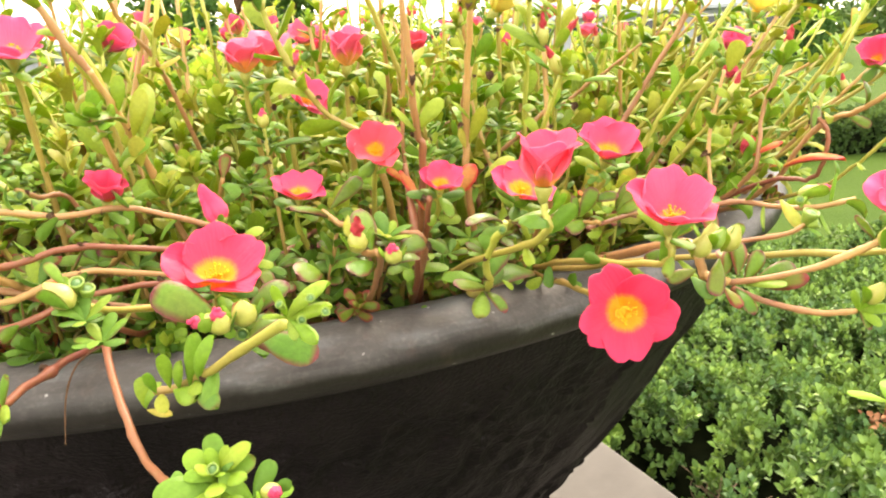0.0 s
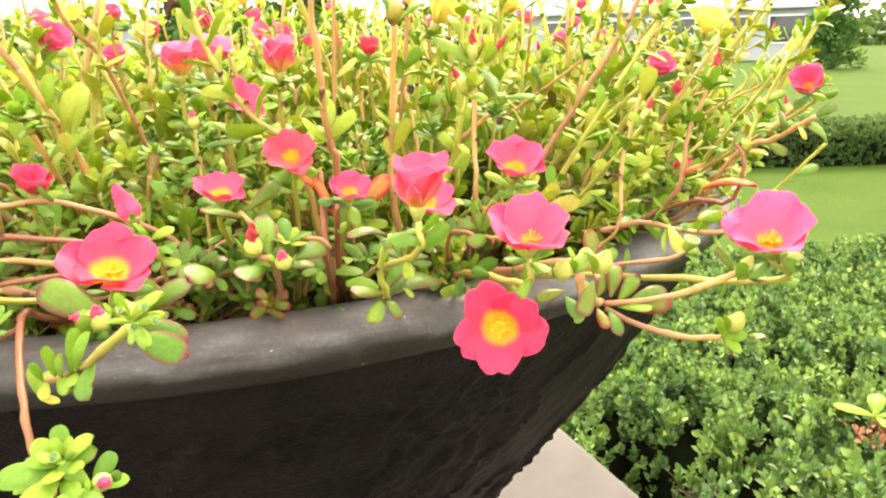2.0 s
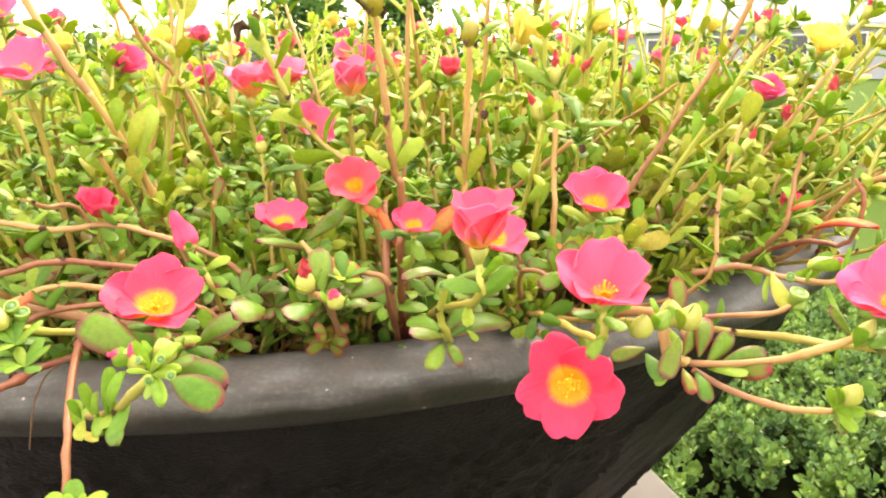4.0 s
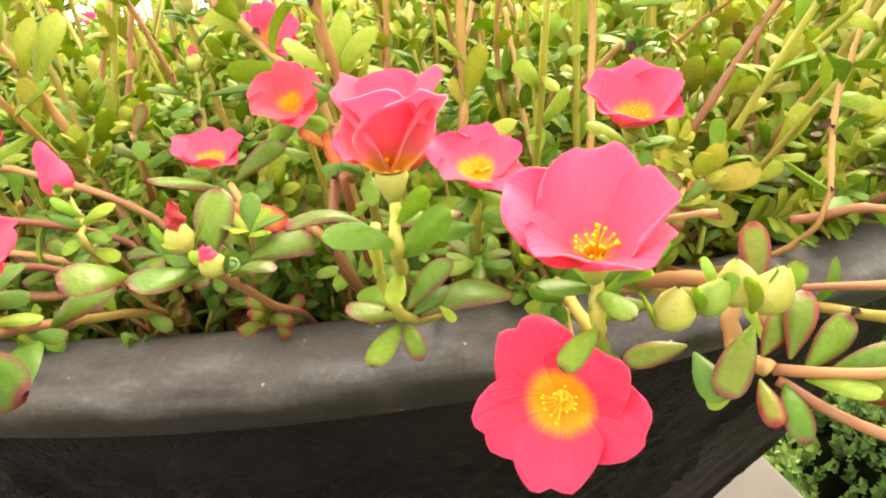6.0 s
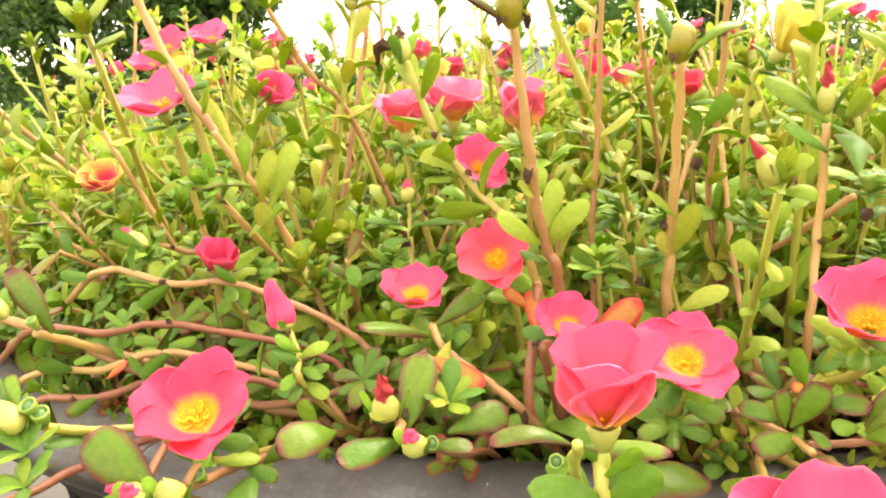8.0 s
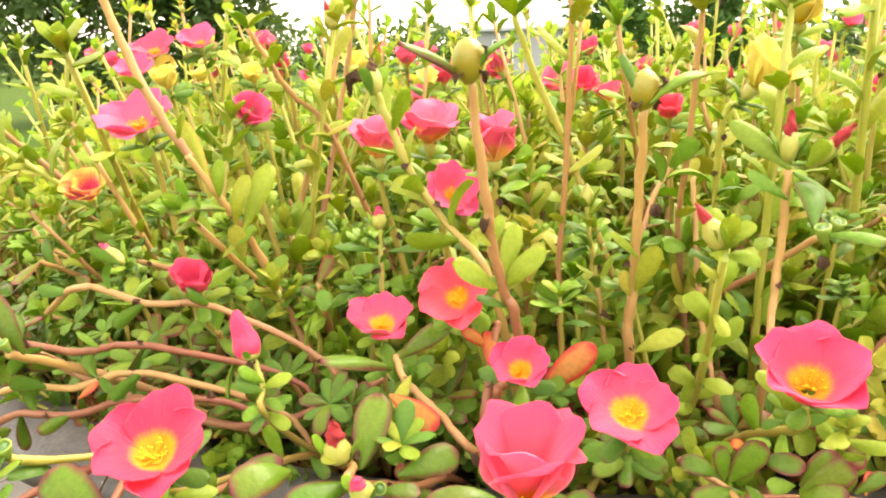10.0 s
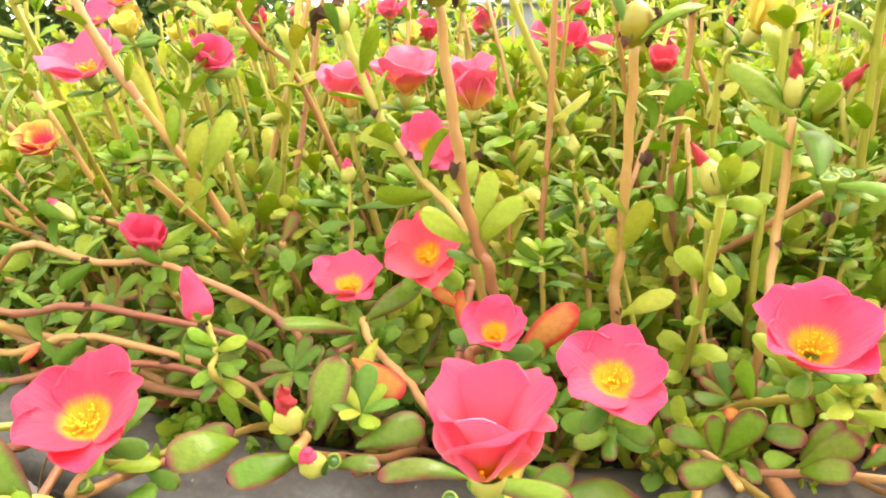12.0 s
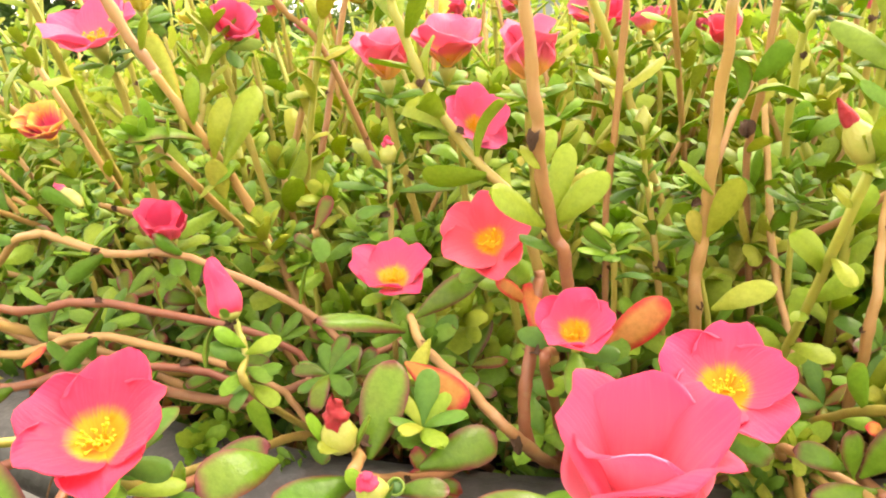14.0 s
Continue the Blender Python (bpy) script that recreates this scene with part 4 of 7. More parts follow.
def leaf(thing, at, tip, mat, up=(0, 0, 1), k=0, fat=1.0, fine=True):
    """A leaf from its foot to its tip."""
    d = Vector(tip) - Vector(at)
    m = frame_of(at, d, up, d.length)
    part("leaf", leaf_mesh(mat, k, fine), mat, thing, m=m @ Matrix.Diagonal((fat, 1, 1, 1)))


def whorl(thing, at, axis, count, length, mat, rise=0.35, seed=0, fine=True, vary=0.2, fat=1.0):
    """A ring of leaves round a stem."""
    rnd = random.Random(seed)
    ax = Vector(axis).normalized()
    s = ax.cross(Vector((0.31, 0.9, 0.2))).normalized()
    o = ax.cross(s)
    a0 = rnd.uniform(0, 6.28)
    for i in range(count):
        a = a0 + 6.283 * i / count + rnd.uniform(-0.3, 0.3)
        out = s * math.cos(a) + o * math.sin(a)
        d = (out + ax * (rise + rnd.uniform(-vary, vary))).normalized() * length * rnd.uniform(0.8, 1.15)
        leaf(thing, at, Vector(at) + d, mat if not isinstance(mat, (list, tuple)) else mat[i % len(mat)], ax, rnd.randrange(6), fat, fine)


def dressed(thing, pts, start, end, count, length, mat, rise=0.5, seed=0, fine=False):
    """Leaves in a spiral along a stem from start to end (shares of its length)."""
    rnd = random.Random(seed)
    a = rnd.uniform(0, 6.28)
    for i in range(count):
        s = start + (end - start) * (i + 0.5 * rnd.random()) / max(1, count - 1)
        s = min(max(s, 0), 0.999) * (len(pts) - 1)
        j = min(int(s), len(pts) - 2)
        p = Vector(pts[j] + (pts[j + 1] - pts[j]) * (s - j))
        t_ = Vector(pts[j + 1] - pts[j]).normalized()
        a += 2.4
        sd = t_.cross(Vector((0.3, 0.9, 0.1))).normalized()
        out = sd * math.cos(a) + t_.cross(sd) * math.sin(a)
        d = (out + t_ * rise * rnd.uniform(0.5, 1.4)).normalized() * length * rnd.uniform(0.75, 1.2)
        leaf(thing, p, p + d, mat if not isinstance(mat, (list, tuple)) else rnd.choice(mat), t_, rnd.randrange(6), 1.0, fine)


DRY_SPOT = (1.160, 1.779, 0.525)
dry_patch()
bare_twigs()


# ---------------- purslane: the mass of shoots that fills the bowl ----------------
def sprig_template(seed, height, lean, leaves, size, bare=0.1, top=5):
    """Stem and leaf poses of one ordinary shoot."""
    rnd = random.Random(seed)
    a = rnd.uniform(0, 6.28)
    bend = rnd.uniform(-0.25, 0.25)
    path = [(0, 0, -0.006), (0.3 * lean * math.cos(a), 0.3 * lean * math.sin(a), 0.42 * height), (lean * math.cos(a + bend), lean * math.sin(a + bend), height)]
    pts = spline(path, 7)
    stem = tube(pts, [0.0013 + 0.0034 * height, 0.0009 + 0.0020 * height], 5)
    poses = []
    w = rnd.uniform(0, 6.28)
    for i in range(leaves):
        s = bare + (1 - bare) * (i + rnd.random() * 0.6) / leaves
        s = min(s, 0.99) * (len(pts) - 1)
        j = min(int(s), len(pts) - 2)
        p = Vector(pts[j] + (pts[j + 1] - pts[j]) * (s - j))
        t_ = Vector(pts[j + 1] - pts[j]).normalized()
        w += 2.4 + rnd.uniform(-0.3, 0.3)
        sd = t_.cross(Vector((0.3, 0.9, 0.1))).normalized()
        out = sd * math.cos(w) + t_.cross(sd) * math.sin(w)
        d = (out + t_ * rnd.uniform(0.3, 1.7)).normalized()
        poses.append((rnd.randrange(6), frame_of(p, d, t_, size * rnd.uniform(0.7, 1.25))))
    p, t_ = Vector(pts[-1]), Vector(pts[-1] - pts[-2]).normalized()
    for i in range(top):
        w += 2.4
        sd = t_.cross(Vector((0.3, 0.9, 0.1))).normalized()
        out = sd * math.cos(w) + t_.cross(sd) * math.sin(w)
        d = (out * (1.0 - 0.12 * i) + t_ * (0.45 + 0.25 * i)).normalized()
        poses.append((rnd.randrange(6), frame_of(p - t_ * 0.002, d, t_, size * rnd.uniform(0.6, 0.95))))
    return stem, poses


LOW = [sprig_template(100 + k, R0.uniform(0.022, 0.045), R0.uniform(0.006, 0.026), R0.randint(10, 14), R0.uniform(0.0110, 0.0155), 0.10, 6) for k in range(14)]
MID = [sprig_template(200 + k, R0.uniform(0.055, 0.085), R0.uniform(0.008, 0.04), R0.randint(14, 21), R0.uniform(0.0130, 0.0180), 0.30, 7) for k in range(14)]
TALL = [sprig_template(300 + k, R0.uniform(0.135, 0.190), R0.uniform(0.012, 0.06), R0.randint(12, 18), R0.uniform(0.0130, 0.0175), 0.22, 7) for k in range(12)]


def plan_shoots():
    """Feet of the shoots over the bowl: kind, place, turn and size. The leafy canopy mounds up towards the back, and tall stalks stand out of it."""
    rnd = random.Random(77)
    out = []
    step = 0.0185
    n = int(0.49 / step) + 1
    for i in range(-n, n + 1):
        for j in range(-n, n + 1):
            x = (i + rnd.uniform(-0.45, 0.45)) * step
            y = (j + rnd.uniform(-0.45, 0.45)) * step
            r = math.hypot(x, y)
            if r > 0.486:
                continue
            wx, wy = BOWL.x + x, BOWL.y + y
            front = wy + 0.25 * abs(wx) < 0.385 and wx > -0.30
            side = wx > 0.03 and wy > 0.36
            pick = rnd.random()
            if front:
                kind = "low" if pick < (0.94 if r > 0.42 else 0.62) else "mid"
            else:
                kind = "low" if pick < 0.26 else ("mid" if pick < (0.74 if side else 0.87) else "tall")
            mound = min(1.0, max(0.0, (wy - 0.36) / 0.22)) * min(1.0, max(0.35, (0.50 - r) / 0.10))
            size = rnd.uniform(0.8, 1.15) * (0.8 if front and r > 0.44 else 1.0)
            if kind == "mid":
                size *= 1.0 + 0.36 * mound
            elif kind == "low":
                size *= 1.0 + 0.5 * mound
            out_ = max(0.0, r - 0.28) * (3.6 if x > 0 else 2.6)
            lean = (x / r * out_ + rnd.gauss(0, 0.2), y / r * out_ + rnd.gauss(0, 0.2))
            out.append((kind, wx, wy, rnd.uniform(0, 360), size, lean, rnd.randrange(1000)))
    for k in range(470):
        a, r = radians(rnd.uniform(-170, -15)), rnd.uniform(0.30, 0.474)
        x, y = r * math.cos(a), r * math.sin(a)
        lean = (x / r * 0.25 + rnd.gauss(0, 0.25), y / r * 0.25 + rnd.gauss(0, 0.25))
        up_ = r < 0.43 and rnd.random() < 0.5
        out.append(("mid" if up_ else "low", BOWL.x + x, BOWL.y + y, rnd.uniform(0, 360), rnd.uniform(0.55, 0.85) if up_ else rnd.uniform(0.6, 1.1) * (0.75 if r > 0.44 else 1.0), lean, rnd.randrange(1000)))
    return out


def grow_mass():
    near, rest = [], {k: Geo() for k in ("stem", "green", "leaf", "lime", "pale", "orange", "yellow", "red", "dry", "bud", "wilt")}
    rnd = random.Random(9)
    plan = plan_shoots()
    plan.sort(key=lambda s: (s[1] - 0.03) ** 2 + (s[2] - 0.22) ** 2)
    stems = {}
    for rank, (kind, x, y, turn, size, lean, pick) in enumerate(plan):
        bank = {"low": LOW, "mid": MID, "tall": TALL}[kind]
        k = pick % len(bank)
        stem, poses = bank[k]
        tilt = Matrix.Rotation(min(0.75, math.hypot(*lean)), 4, Vector((-lean[1], lean[0], 0))) if lean != (0.0, 0.0) else Matrix()
        m = Matrix.Translation((x, y, 1.474)) @ tilt @ Matrix.Rotation(radians(turn), 4, "Z") @ Matrix.Diagonal((size, size, size, 1))
        tone = pick % 10
        mat, heap = (LEAF, "leaf") if tone < 8 else (LEAF_LIME, "lime")
        if y > 0.335 or kind == "tall":
            if kind == "low":
                mat, heap = (LEAF, "leaf") if tone < 2 else ((LEAF_LIME, "lime") if tone < 7 else (LEAF_PALE, "pale"))
            else:
                mat, heap = (LEAF_LIME, "lime") if tone < 4 else ((LEAF_PALE, "pale") if tone < 9 else (LEAF_YELLOW, "yellow"))
        if kind == "low" and pick % 7 == 3:
            mat, heap = LEAF_MAROON, "red"
        if rank < 26:
            if (kind, k) not in stems:
                stems[kind, k] = Geo().add(*stem).mesh("stem", STEM_GREEN if k % 3 else STEM)
            tall = {"low": "short leafy green", "mid": "upright leafy green", "tall": "tall yellow-green"}[kind]
            thing = tagged(new("purslane_shoot"), tall + " purslane shoot growing in the bowl", "flowering plant", "purslane shoots")
            thing.matrix_basis = m
            part("stem", stems[kind, k], None, thing)
            for v, lm in poses:
                part("leaf", leaf_mesh(mat, v), mat, thing, m=lm)
        else:
            rest["green" if pick % 3 else "stem"].add(*stem, m=m)
            for j, (v, lm) in enumerate(poses):
                rest["orange" if j < 4 and v == 2 and pick % 3 == 0 else (heap if not (v == 4 and pick % 5 == 1) else "yellow")].add(*(LEAF_GEO[v] if rank < 260 else (LEAF_LOW if rank < 850 else LEAF_FAR)[v % 5]), m=m @ lm)
            tip = m @ poses[-1][1]
            if kind != "low" and rnd.random() < 0.30:
                rest["dry"].add(*LEAF_LOW[2], m=m @ poses[0][1] @ Matrix.Diagonal((0.5, 0.6, 1.5, 1)))
            if kind == "tall" and rnd.random() < 0.45:
                up_ = Matrix.Translation(tip.translation) @ Matrix.Rotation(rnd.uniform(-0.5, 0.5), 4, "X") @ Matrix.Rotation(rnd.uniform(-0.5, 0.5), 4, "Y")
                rest["bud"].add(*bud_geo(0.0038, 0.011), m=up_)
                if rnd.random() < 0.6:
                    rest["wilt"].add(*bud_geo(0.0018, 0.008), m=up_ @ Matrix.Translation((0, 0, 0.006)))
    thing = tagged(new("purslane_thicket"), "dense thicket of yellow-green purslane shoots behind the flowers", "flowering plant", kind="stuff")
    part("stems", rest["stem"], STEM, thing)
    part("green_stems", rest["green"], STEM_GREEN, thing)
    part("leaves", rest["leaf"], LEAF, thing)
    part("lime_leaves", rest["lime"], LEAF_LIME, thing)
    part("pale_leaves", rest["pale"], LEAF_PALE, thing)
    part("orange_leaves", rest["orange"], LEAF_ORANGE, thing)
    part("yellow_leaves", rest["yellow"], LEAF_YELLOW, thing)
    part("red_leaves", rest["red"], LEAF_MAROON, thing)
    part("dried_leaves", rest["dry"], DRY, thing)
    part("buds", rest["bud"], SEPAL, thing)
    part("withered_flowers", rest["wilt"], WITHER, thing)


# ---------------- purslane: flowers that stand out ----------------
def bloom(at, axis, size, mat, form="open", foot=None, spread=None, petals=5, turn=0.0, seed=0, label="", collar=4, collar_len=0.012, stem=None, thick=0.0016):
    """A flowering shoot: stem from the soil to the flower, with a collar of leaves under it."""
    at = Vector(at)
    ax = Vector(axis).normalized()
    below = at - ax * size * 0.15
    foot = rooted(foot if foot else (at.x * 0.97 - 0.006, at.y + 0.02, 1.474))
    bend = below - ax * 0.012
    mid = foot.lerp(bend, 0.5) + Vector((0.004 * math.sin(seed), 0.004, 0.004))
    thing, pts = shoot(label, [foot, mid, bend, below], [thick * 1.35, thick], stem or STEM_GREEN, "purslane flowers", name="purslane_flower")
    flower(thing, at, axis, size, mat, form, spread, petals, turn, seed)
    if collar:
        whorl(thing, below - ax * 0.002, ax, collar, collar_len, [LEAF, LEAF_LIME, LEAF], 0.3, seed)
    dressed(thing, pts, 0.15, 0.85, 8, 0.012, [LEAF, LEAF, LEAF_LIME], 0.5, seed + 5)
    return thing

CORAL = "open coral-pink purslane flower with a yellow heart"
PINKF = "pink cup-shaped purslane flower on a green stem"
bloom((-0.078, 0.221, 1.5335), (0.22, -0.42, 0.88), 0.036, PETAL_CORAL, seed=1, label=CORAL + " leaning over the lip", foot=(-0.085, 0.275, 1.478))
bloom((-0.066, 0.3045, 1.543), (0.22, -0.36, 0.9), 0.027, PETAL_PINK, seed=2, label=CORAL)
bloom((-0.031, 0.2986, 1.561), (0.15, -0.75, 0.65), 0.026, PETAL_ORANGE, seed=3, label="salmon-orange purslane flower with ragged petals")
bloom((0.0285, 0.2220, 1.5565), (0.06, -0.12, 1.0), 0.0355, PETAL_PALE, "tulip", seed=4, petals=5, spread=18, label="double pink cup-shaped purslane flower, half closed", foot=(0.014, 0.285, 1.478), collar=0)
bloom((0.0645, 0.2095, 1.5458), (0.06, -0.42, 0.90), 0.032, PETAL_CANDY, seed=5, spread=52, label=PINKF, foot=(0.085, 0.300, 1.480))
bloom((0.0655, 0.3030, 1.5510), (0.10, -0.50, 0.86), 0.0335, PETAL_PINK, "cup", seed=6, spread=50, label=PINKF)
bloom((0.0560, 0.2310, 1.5095), (-0.05, -0.96, 0.22), 0.034, PETAL_CORAL, 'star', seed=7, spread=72, label=CORAL + " hanging over the lip", foot=(0.070, 0.300, 1.495), turn=180)
bloom((0.0271, 0.2857, 1.5422), (0.18, -0.50, 0.84), 0.029, PETAL_PINK, seed=8, label=CORAL)
bloom((-0.1414, 0.2892, 1.550), (0.30, -0.35, 0.90), 0.027, PETAL_RED, "cup", seed=9, spread=34, label="half-closed red purslane flower")
bloom((-0.005, 0.288, 1.546), (0.15, -0.5, 0.8), 0.022, PETAL_PINK, "cup", seed=10, spread=54, label="small pink purslane flower between red leaves")
bloom((0.144, 0.220, 1.541), (-0.25, -0.45, 0.85), 0.035, PETAL_ROSE, seed=11, spread=52, label="rose-pink purslane flower on a long arching stem", foot=(0.085, 0.260, 1.512))
bloom((0.144, 0.376, 1.589), (0.2, -0.6, 0.7), 0.024, PETAL_ROSE, "cup", seed=12, petals=8, label=PINKF)
bloom((0.194, 0.509, 1.568), (0.1, -0.6, 0.7), 0.020, PETAL_RED, "cup", seed=13, label=PINKF)
bloom((0.240, 0.412, 1.577), (-0.4, -0.6, 0.5), 0.030, PETAL_ROSE, "cup", seed=14, spread=40, label=PINKF)
bloom((0.171, 0.421, 1.529), (0.4, -0.5, 0.7), 0.022, PETAL_RED, "cup", seed=15, label=PINKF)
bloom((0.204, 0.490, 1.610), (0.1, -0.5, 0.8), 0.034, PETAL_YELLOW, "cup", seed=16, spread=46, label="bright yellow purslane flower")
bloom((0.029, 0.4155, 1.618), (0.55, -0.05, 0.75), 0.037, PETAL_YELLOW, "cup", seed=17, spread=38, label="bright yellow purslane flower")
bloom((-0.171, 0.295, 1.609), (0.2, -0.45, 0.85), 0.036, PETAL_ROSE, seed=18, label=PINKF)
bloom((-0.148, 0.329, 1.610), (0.6, -0.3, 0.6), 0.026, PETAL_ROSE, "cup", seed=19, label=PINKF)
bloom((-0.092, 0.342, 1.596), (0.1, -0.2, 1.0), 0.032, PETAL_BLUSH, "tulip", seed=20, label=PINKF)
bloom((-0.088, 0.372, 1.598), (0.2, -0.2, 1.0), 0.038, PETAL_BLUSH, "tulip", seed=21, spread=32, label=PINKF)
bloom((-0.046, 0.350, 1.596), (0.1, -0.2, 1.0), 0.034, PETAL_BLUSH, "tulip", seed=22, spread=16, label="half-closed red-orange purslane flower")
bloom((-0.069, 0.356, 1.580), (0.6, -0.5, 0.5), 0.026, PETAL_ROSE, seed=23, label=PINKF)
bloom((-0.097, 0.568, 1.608), (0.1, -0.6, 0.7), 0.034, PETAL_RED, "cup", seed=24, spread=40, label="red purslane flower with a yellow tip")
bloom((-0.291, 0.402, 1.624), (0.3, -0.5, 0.7), 0.028, PETAL_YELLOW, "cup", seed=25, spread=40, label="bright yellow purslane flower")
bloom((-0.017, 0.473, 1.601), (0.1, -0.5, 0.8), 0.024, PETAL_ORANGE, "cup", seed=26, label=PINKF)
bloom((-0.251, 0.615, 1.595), (0.1, -0.5, 0.8), 0.034, PETAL_ROSE, "cup", seed=27, label=PINKF)
bloom((-0.251, 0.319, 1.572), (0.3, -0.5, 0.8), 0.030, PETAL_STRIPED, "cup", seed=28, spread=48, petals=8, label="small purslane flower striped pink and yellow")
bloom((-0.270, 0.367, 1.628), (0.25, -0.4, 0.8), 0.026, PETAL_ROSE, "open", seed=31, label="pink purslane flower among yellow-green shoots")
bloom((-0.245, 0.367, 1.622), (0.25, -0.4, 0.8), 0.024, PETAL_YELLOW, "cup", seed=32, label="bright yellow purslane flower among yellow-green shoots")
bloom((-0.296, 0.400, 1.639), (0.25, -0.4, 0.8), 0.030, PETAL_RED, "open", seed=33, label="pink purslane flower among yellow-green shoots")
bloom((-0.280, 0.420, 1.643), (0.25, -0.4, 0.8), 0.028, PETAL_ROSE, "open", seed=34, label="pink purslane flower among yellow-green shoots")
bloom((-0.247, 0.428, 1.622), (0.25, -0.4, 0.8), 0.022, PETAL_YELLOW, "cup", seed=35, label="bright yellow purslane flower among yellow-green shoots")
bloom((-0.180, 0.511, 1.614), (0.25, -0.4, 0.8), 0.024, PETAL_YELLOW, "tulip", seed=36, label="bright yellow purslane flower among yellow-green shoots")
bloom((-0.213, 0.537, 1.628), (0.25, -0.4, 0.8), 0.026, PETAL_BLUSH, "cup", seed=37, label="pink purslane flower among yellow-green shoots")
bloom((-0.163, 0.568, 1.618), (0.25, -0.4, 0.8), 0.020, PETAL_ROSE, "cup", seed=38, label="pink purslane flower among yellow-green shoots")

thing, pts = shoot('purslane shoot with broad red-edged leaves lying on the lip', [(-0.0004, 0.3496, 1.4750), (0.0113, 0.2676, 1.5087), (0.0106, 0.2534, 1.5246), (0.0172, 0.2383, 1.5419)], [0.0022, 0.0018], STEM_GREEN)
leaf(thing, (0.0113, 0.2676, 1.5087), (-0.0019, 0.2580, 1.5142), LEAF_RED, (0.14, -0.46, 0.88), 1, 1.00)
leaf(thing, (0.0100, 0.2699, 1.5098), (0.0199, 0.2796, 1.5212), LEAF_RED, (0.14, -0.46, 0.88), 2, 1.00)
leaf(thing, (0.0091, 0.2664, 1.5078), (0.0071, 0.2508, 1.5033), LEAF, (0.14, -0.46, 0.88), 3, 1.00)
leaf(thing, (0.0104, 0.2667, 1.5074), (0.0172, 0.2574, 1.5023), LEAF_RED, (0.14, -0.46, 0.88), 4, 1.10)
leaf(thing, (0.0114, 0.2698, 1.5086), (0.0176, 0.2813, 1.5126), LEAF, (0.14, -0.46, 0.88), 0, 1.00)
leaf(thing, (0.0088, 0.2679, 1.5115), (-0.0059, 0.2784, 1.5115), LEAF, (0.14, -0.46, 0.88), 1, 1.10)
leaf(thing, (0.0122, 0.2720, 1.5077), (0.0306, 0.2982, 1.5055), LEAF_RED, (0.14, -0.46, 0.88), 2, 0.90)
leaf(thing, (0.0174, 0.2744, 1.5096), (0.0217, 0.2740, 1.5057), LEAF_LIME, (0.14, -0.46, 0.88), 3, 1.20)
leaf(thing, (0.0161, 0.2369, 1.5422), (0.0038, 0.2260, 1.5454), LEAF_RED, (0.08, -0.27, 0.96), 4, 0.80)
leaf(thing, (0.0193, 0.2379, 1.5418), (0.0363, 0.2374, 1.5449), LEAF_RED, (0.08, -0.27, 0.96), 0, 0.80)
seed_cap(thing, (0.0156, 0.2318, 1.5409), (0, -0.7, 0.6), 0.0028)

thing, pts = shoot('purslane shoot with dark red-edged leaves hanging over the lip', [(-0.0794, 0.2486, 1.5107), (-0.0747, 0.2265, 1.5185), (-0.0705, 0.2099, 1.5243), (-0.0703, 0.2131, 1.5283)], [0.0022, 0.0016], STEM)
leaf(thing, (-0.0758, 0.2385, 1.5138), (-0.0624, 0.2495, 1.5226), LEAF_RED, (0.31, -0.54, 0.79), 2, 1.05)
leaf(thing, (-0.0703, 0.2083, 1.5220), (-0.0476, 0.2041, 1.5160), LEAF_RED, (0.41, -0.71, 0.56), 3, 1.10)
leaf(thing, (-0.0745, 0.2340, 1.5123), (-0.0641, 0.2146, 1.5095), LEAF, (0.45, -0.77, 0.45), 4, 1.00)
leaf(thing, (-0.0761, 0.2223, 1.5220), (-0.0702, 0.2326, 1.5200), LEAF_LIME, (0.24, -0.42, 0.87), 0, 1.00)
leaf(thing, (-0.0773, 0.2328, 1.5150), (-0.0655, 0.2335, 1.5141), LEAF, (0.24, -0.42, 0.87), 1, 1.00)
leaf(thing, (-0.0787, 0.2276, 1.5267), (-0.0831, 0.2414, 1.5308), LEAF, (0.24, -0.42, 0.87), 2, 1.00)
leaf(thing, (-0.0701, 0.2141, 1.5294), (-0.0765, 0.2166, 1.5320), LEAF_LIME, (0.24, -0.42, 0.87), 3, 1.00)
seed_cap(thing, (-0.0694, 0.2125, 1.5259), (0.2, -0.6, 0.7), 0.0035)
bud(thing, (-0.0692, 0.1988, 1.5268), (-0.8, -0.3, 0.2), 0.0040, 0.0105, SEPAL, PETAL_FURLED)
seed_cap(thing, (-0.0683, 0.2046, 1.5256), (0.1, -0.9, 0.2), 0.0036)
seed_cap(thing, (-0.0664, 0.2035, 1.5212), (0.1, -0.9, 0.2), 0.0036)

thing, pts = shoot('long tan purslane stem sprawling along the lip', [(-0.0707, 0.3553, 1.5160), (-0.1044, 0.2864, 1.5057), (-0.1445, 0.2629, 1.5148), (-0.1867, 0.2469, 1.5328), (-0.2301, 0.2347, 1.5437)], [0.0020, 0.0028], STEM)
dressed(thing, pts, 0.50, 0.98, 8, 0.0140, [LEAF, LEAF_RED], 0.40, 3)

thing, pts = shoot('long yellow-green purslane stem with seed caps at its tip', [(-0.1000, 0.3100, 1.4750), (-0.1528, 0.2698, 1.5152), (-0.1654, 0.2502, 1.5292), (-0.1641, 0.2290, 1.5427)], [0.0024, 0.0022], STEM)
leaf(thing, (-0.1615, 0.2331, 1.5417), (-0.1744, 0.2302, 1.5627), LEAF_RED, (0.26, -0.42, 0.87), 4, 0.90)
bud(thing, (-0.1644, 0.2213, 1.5500), (-0.6, -0.2, 0.7), 0.0042, 0.0120, SEPAL, None)
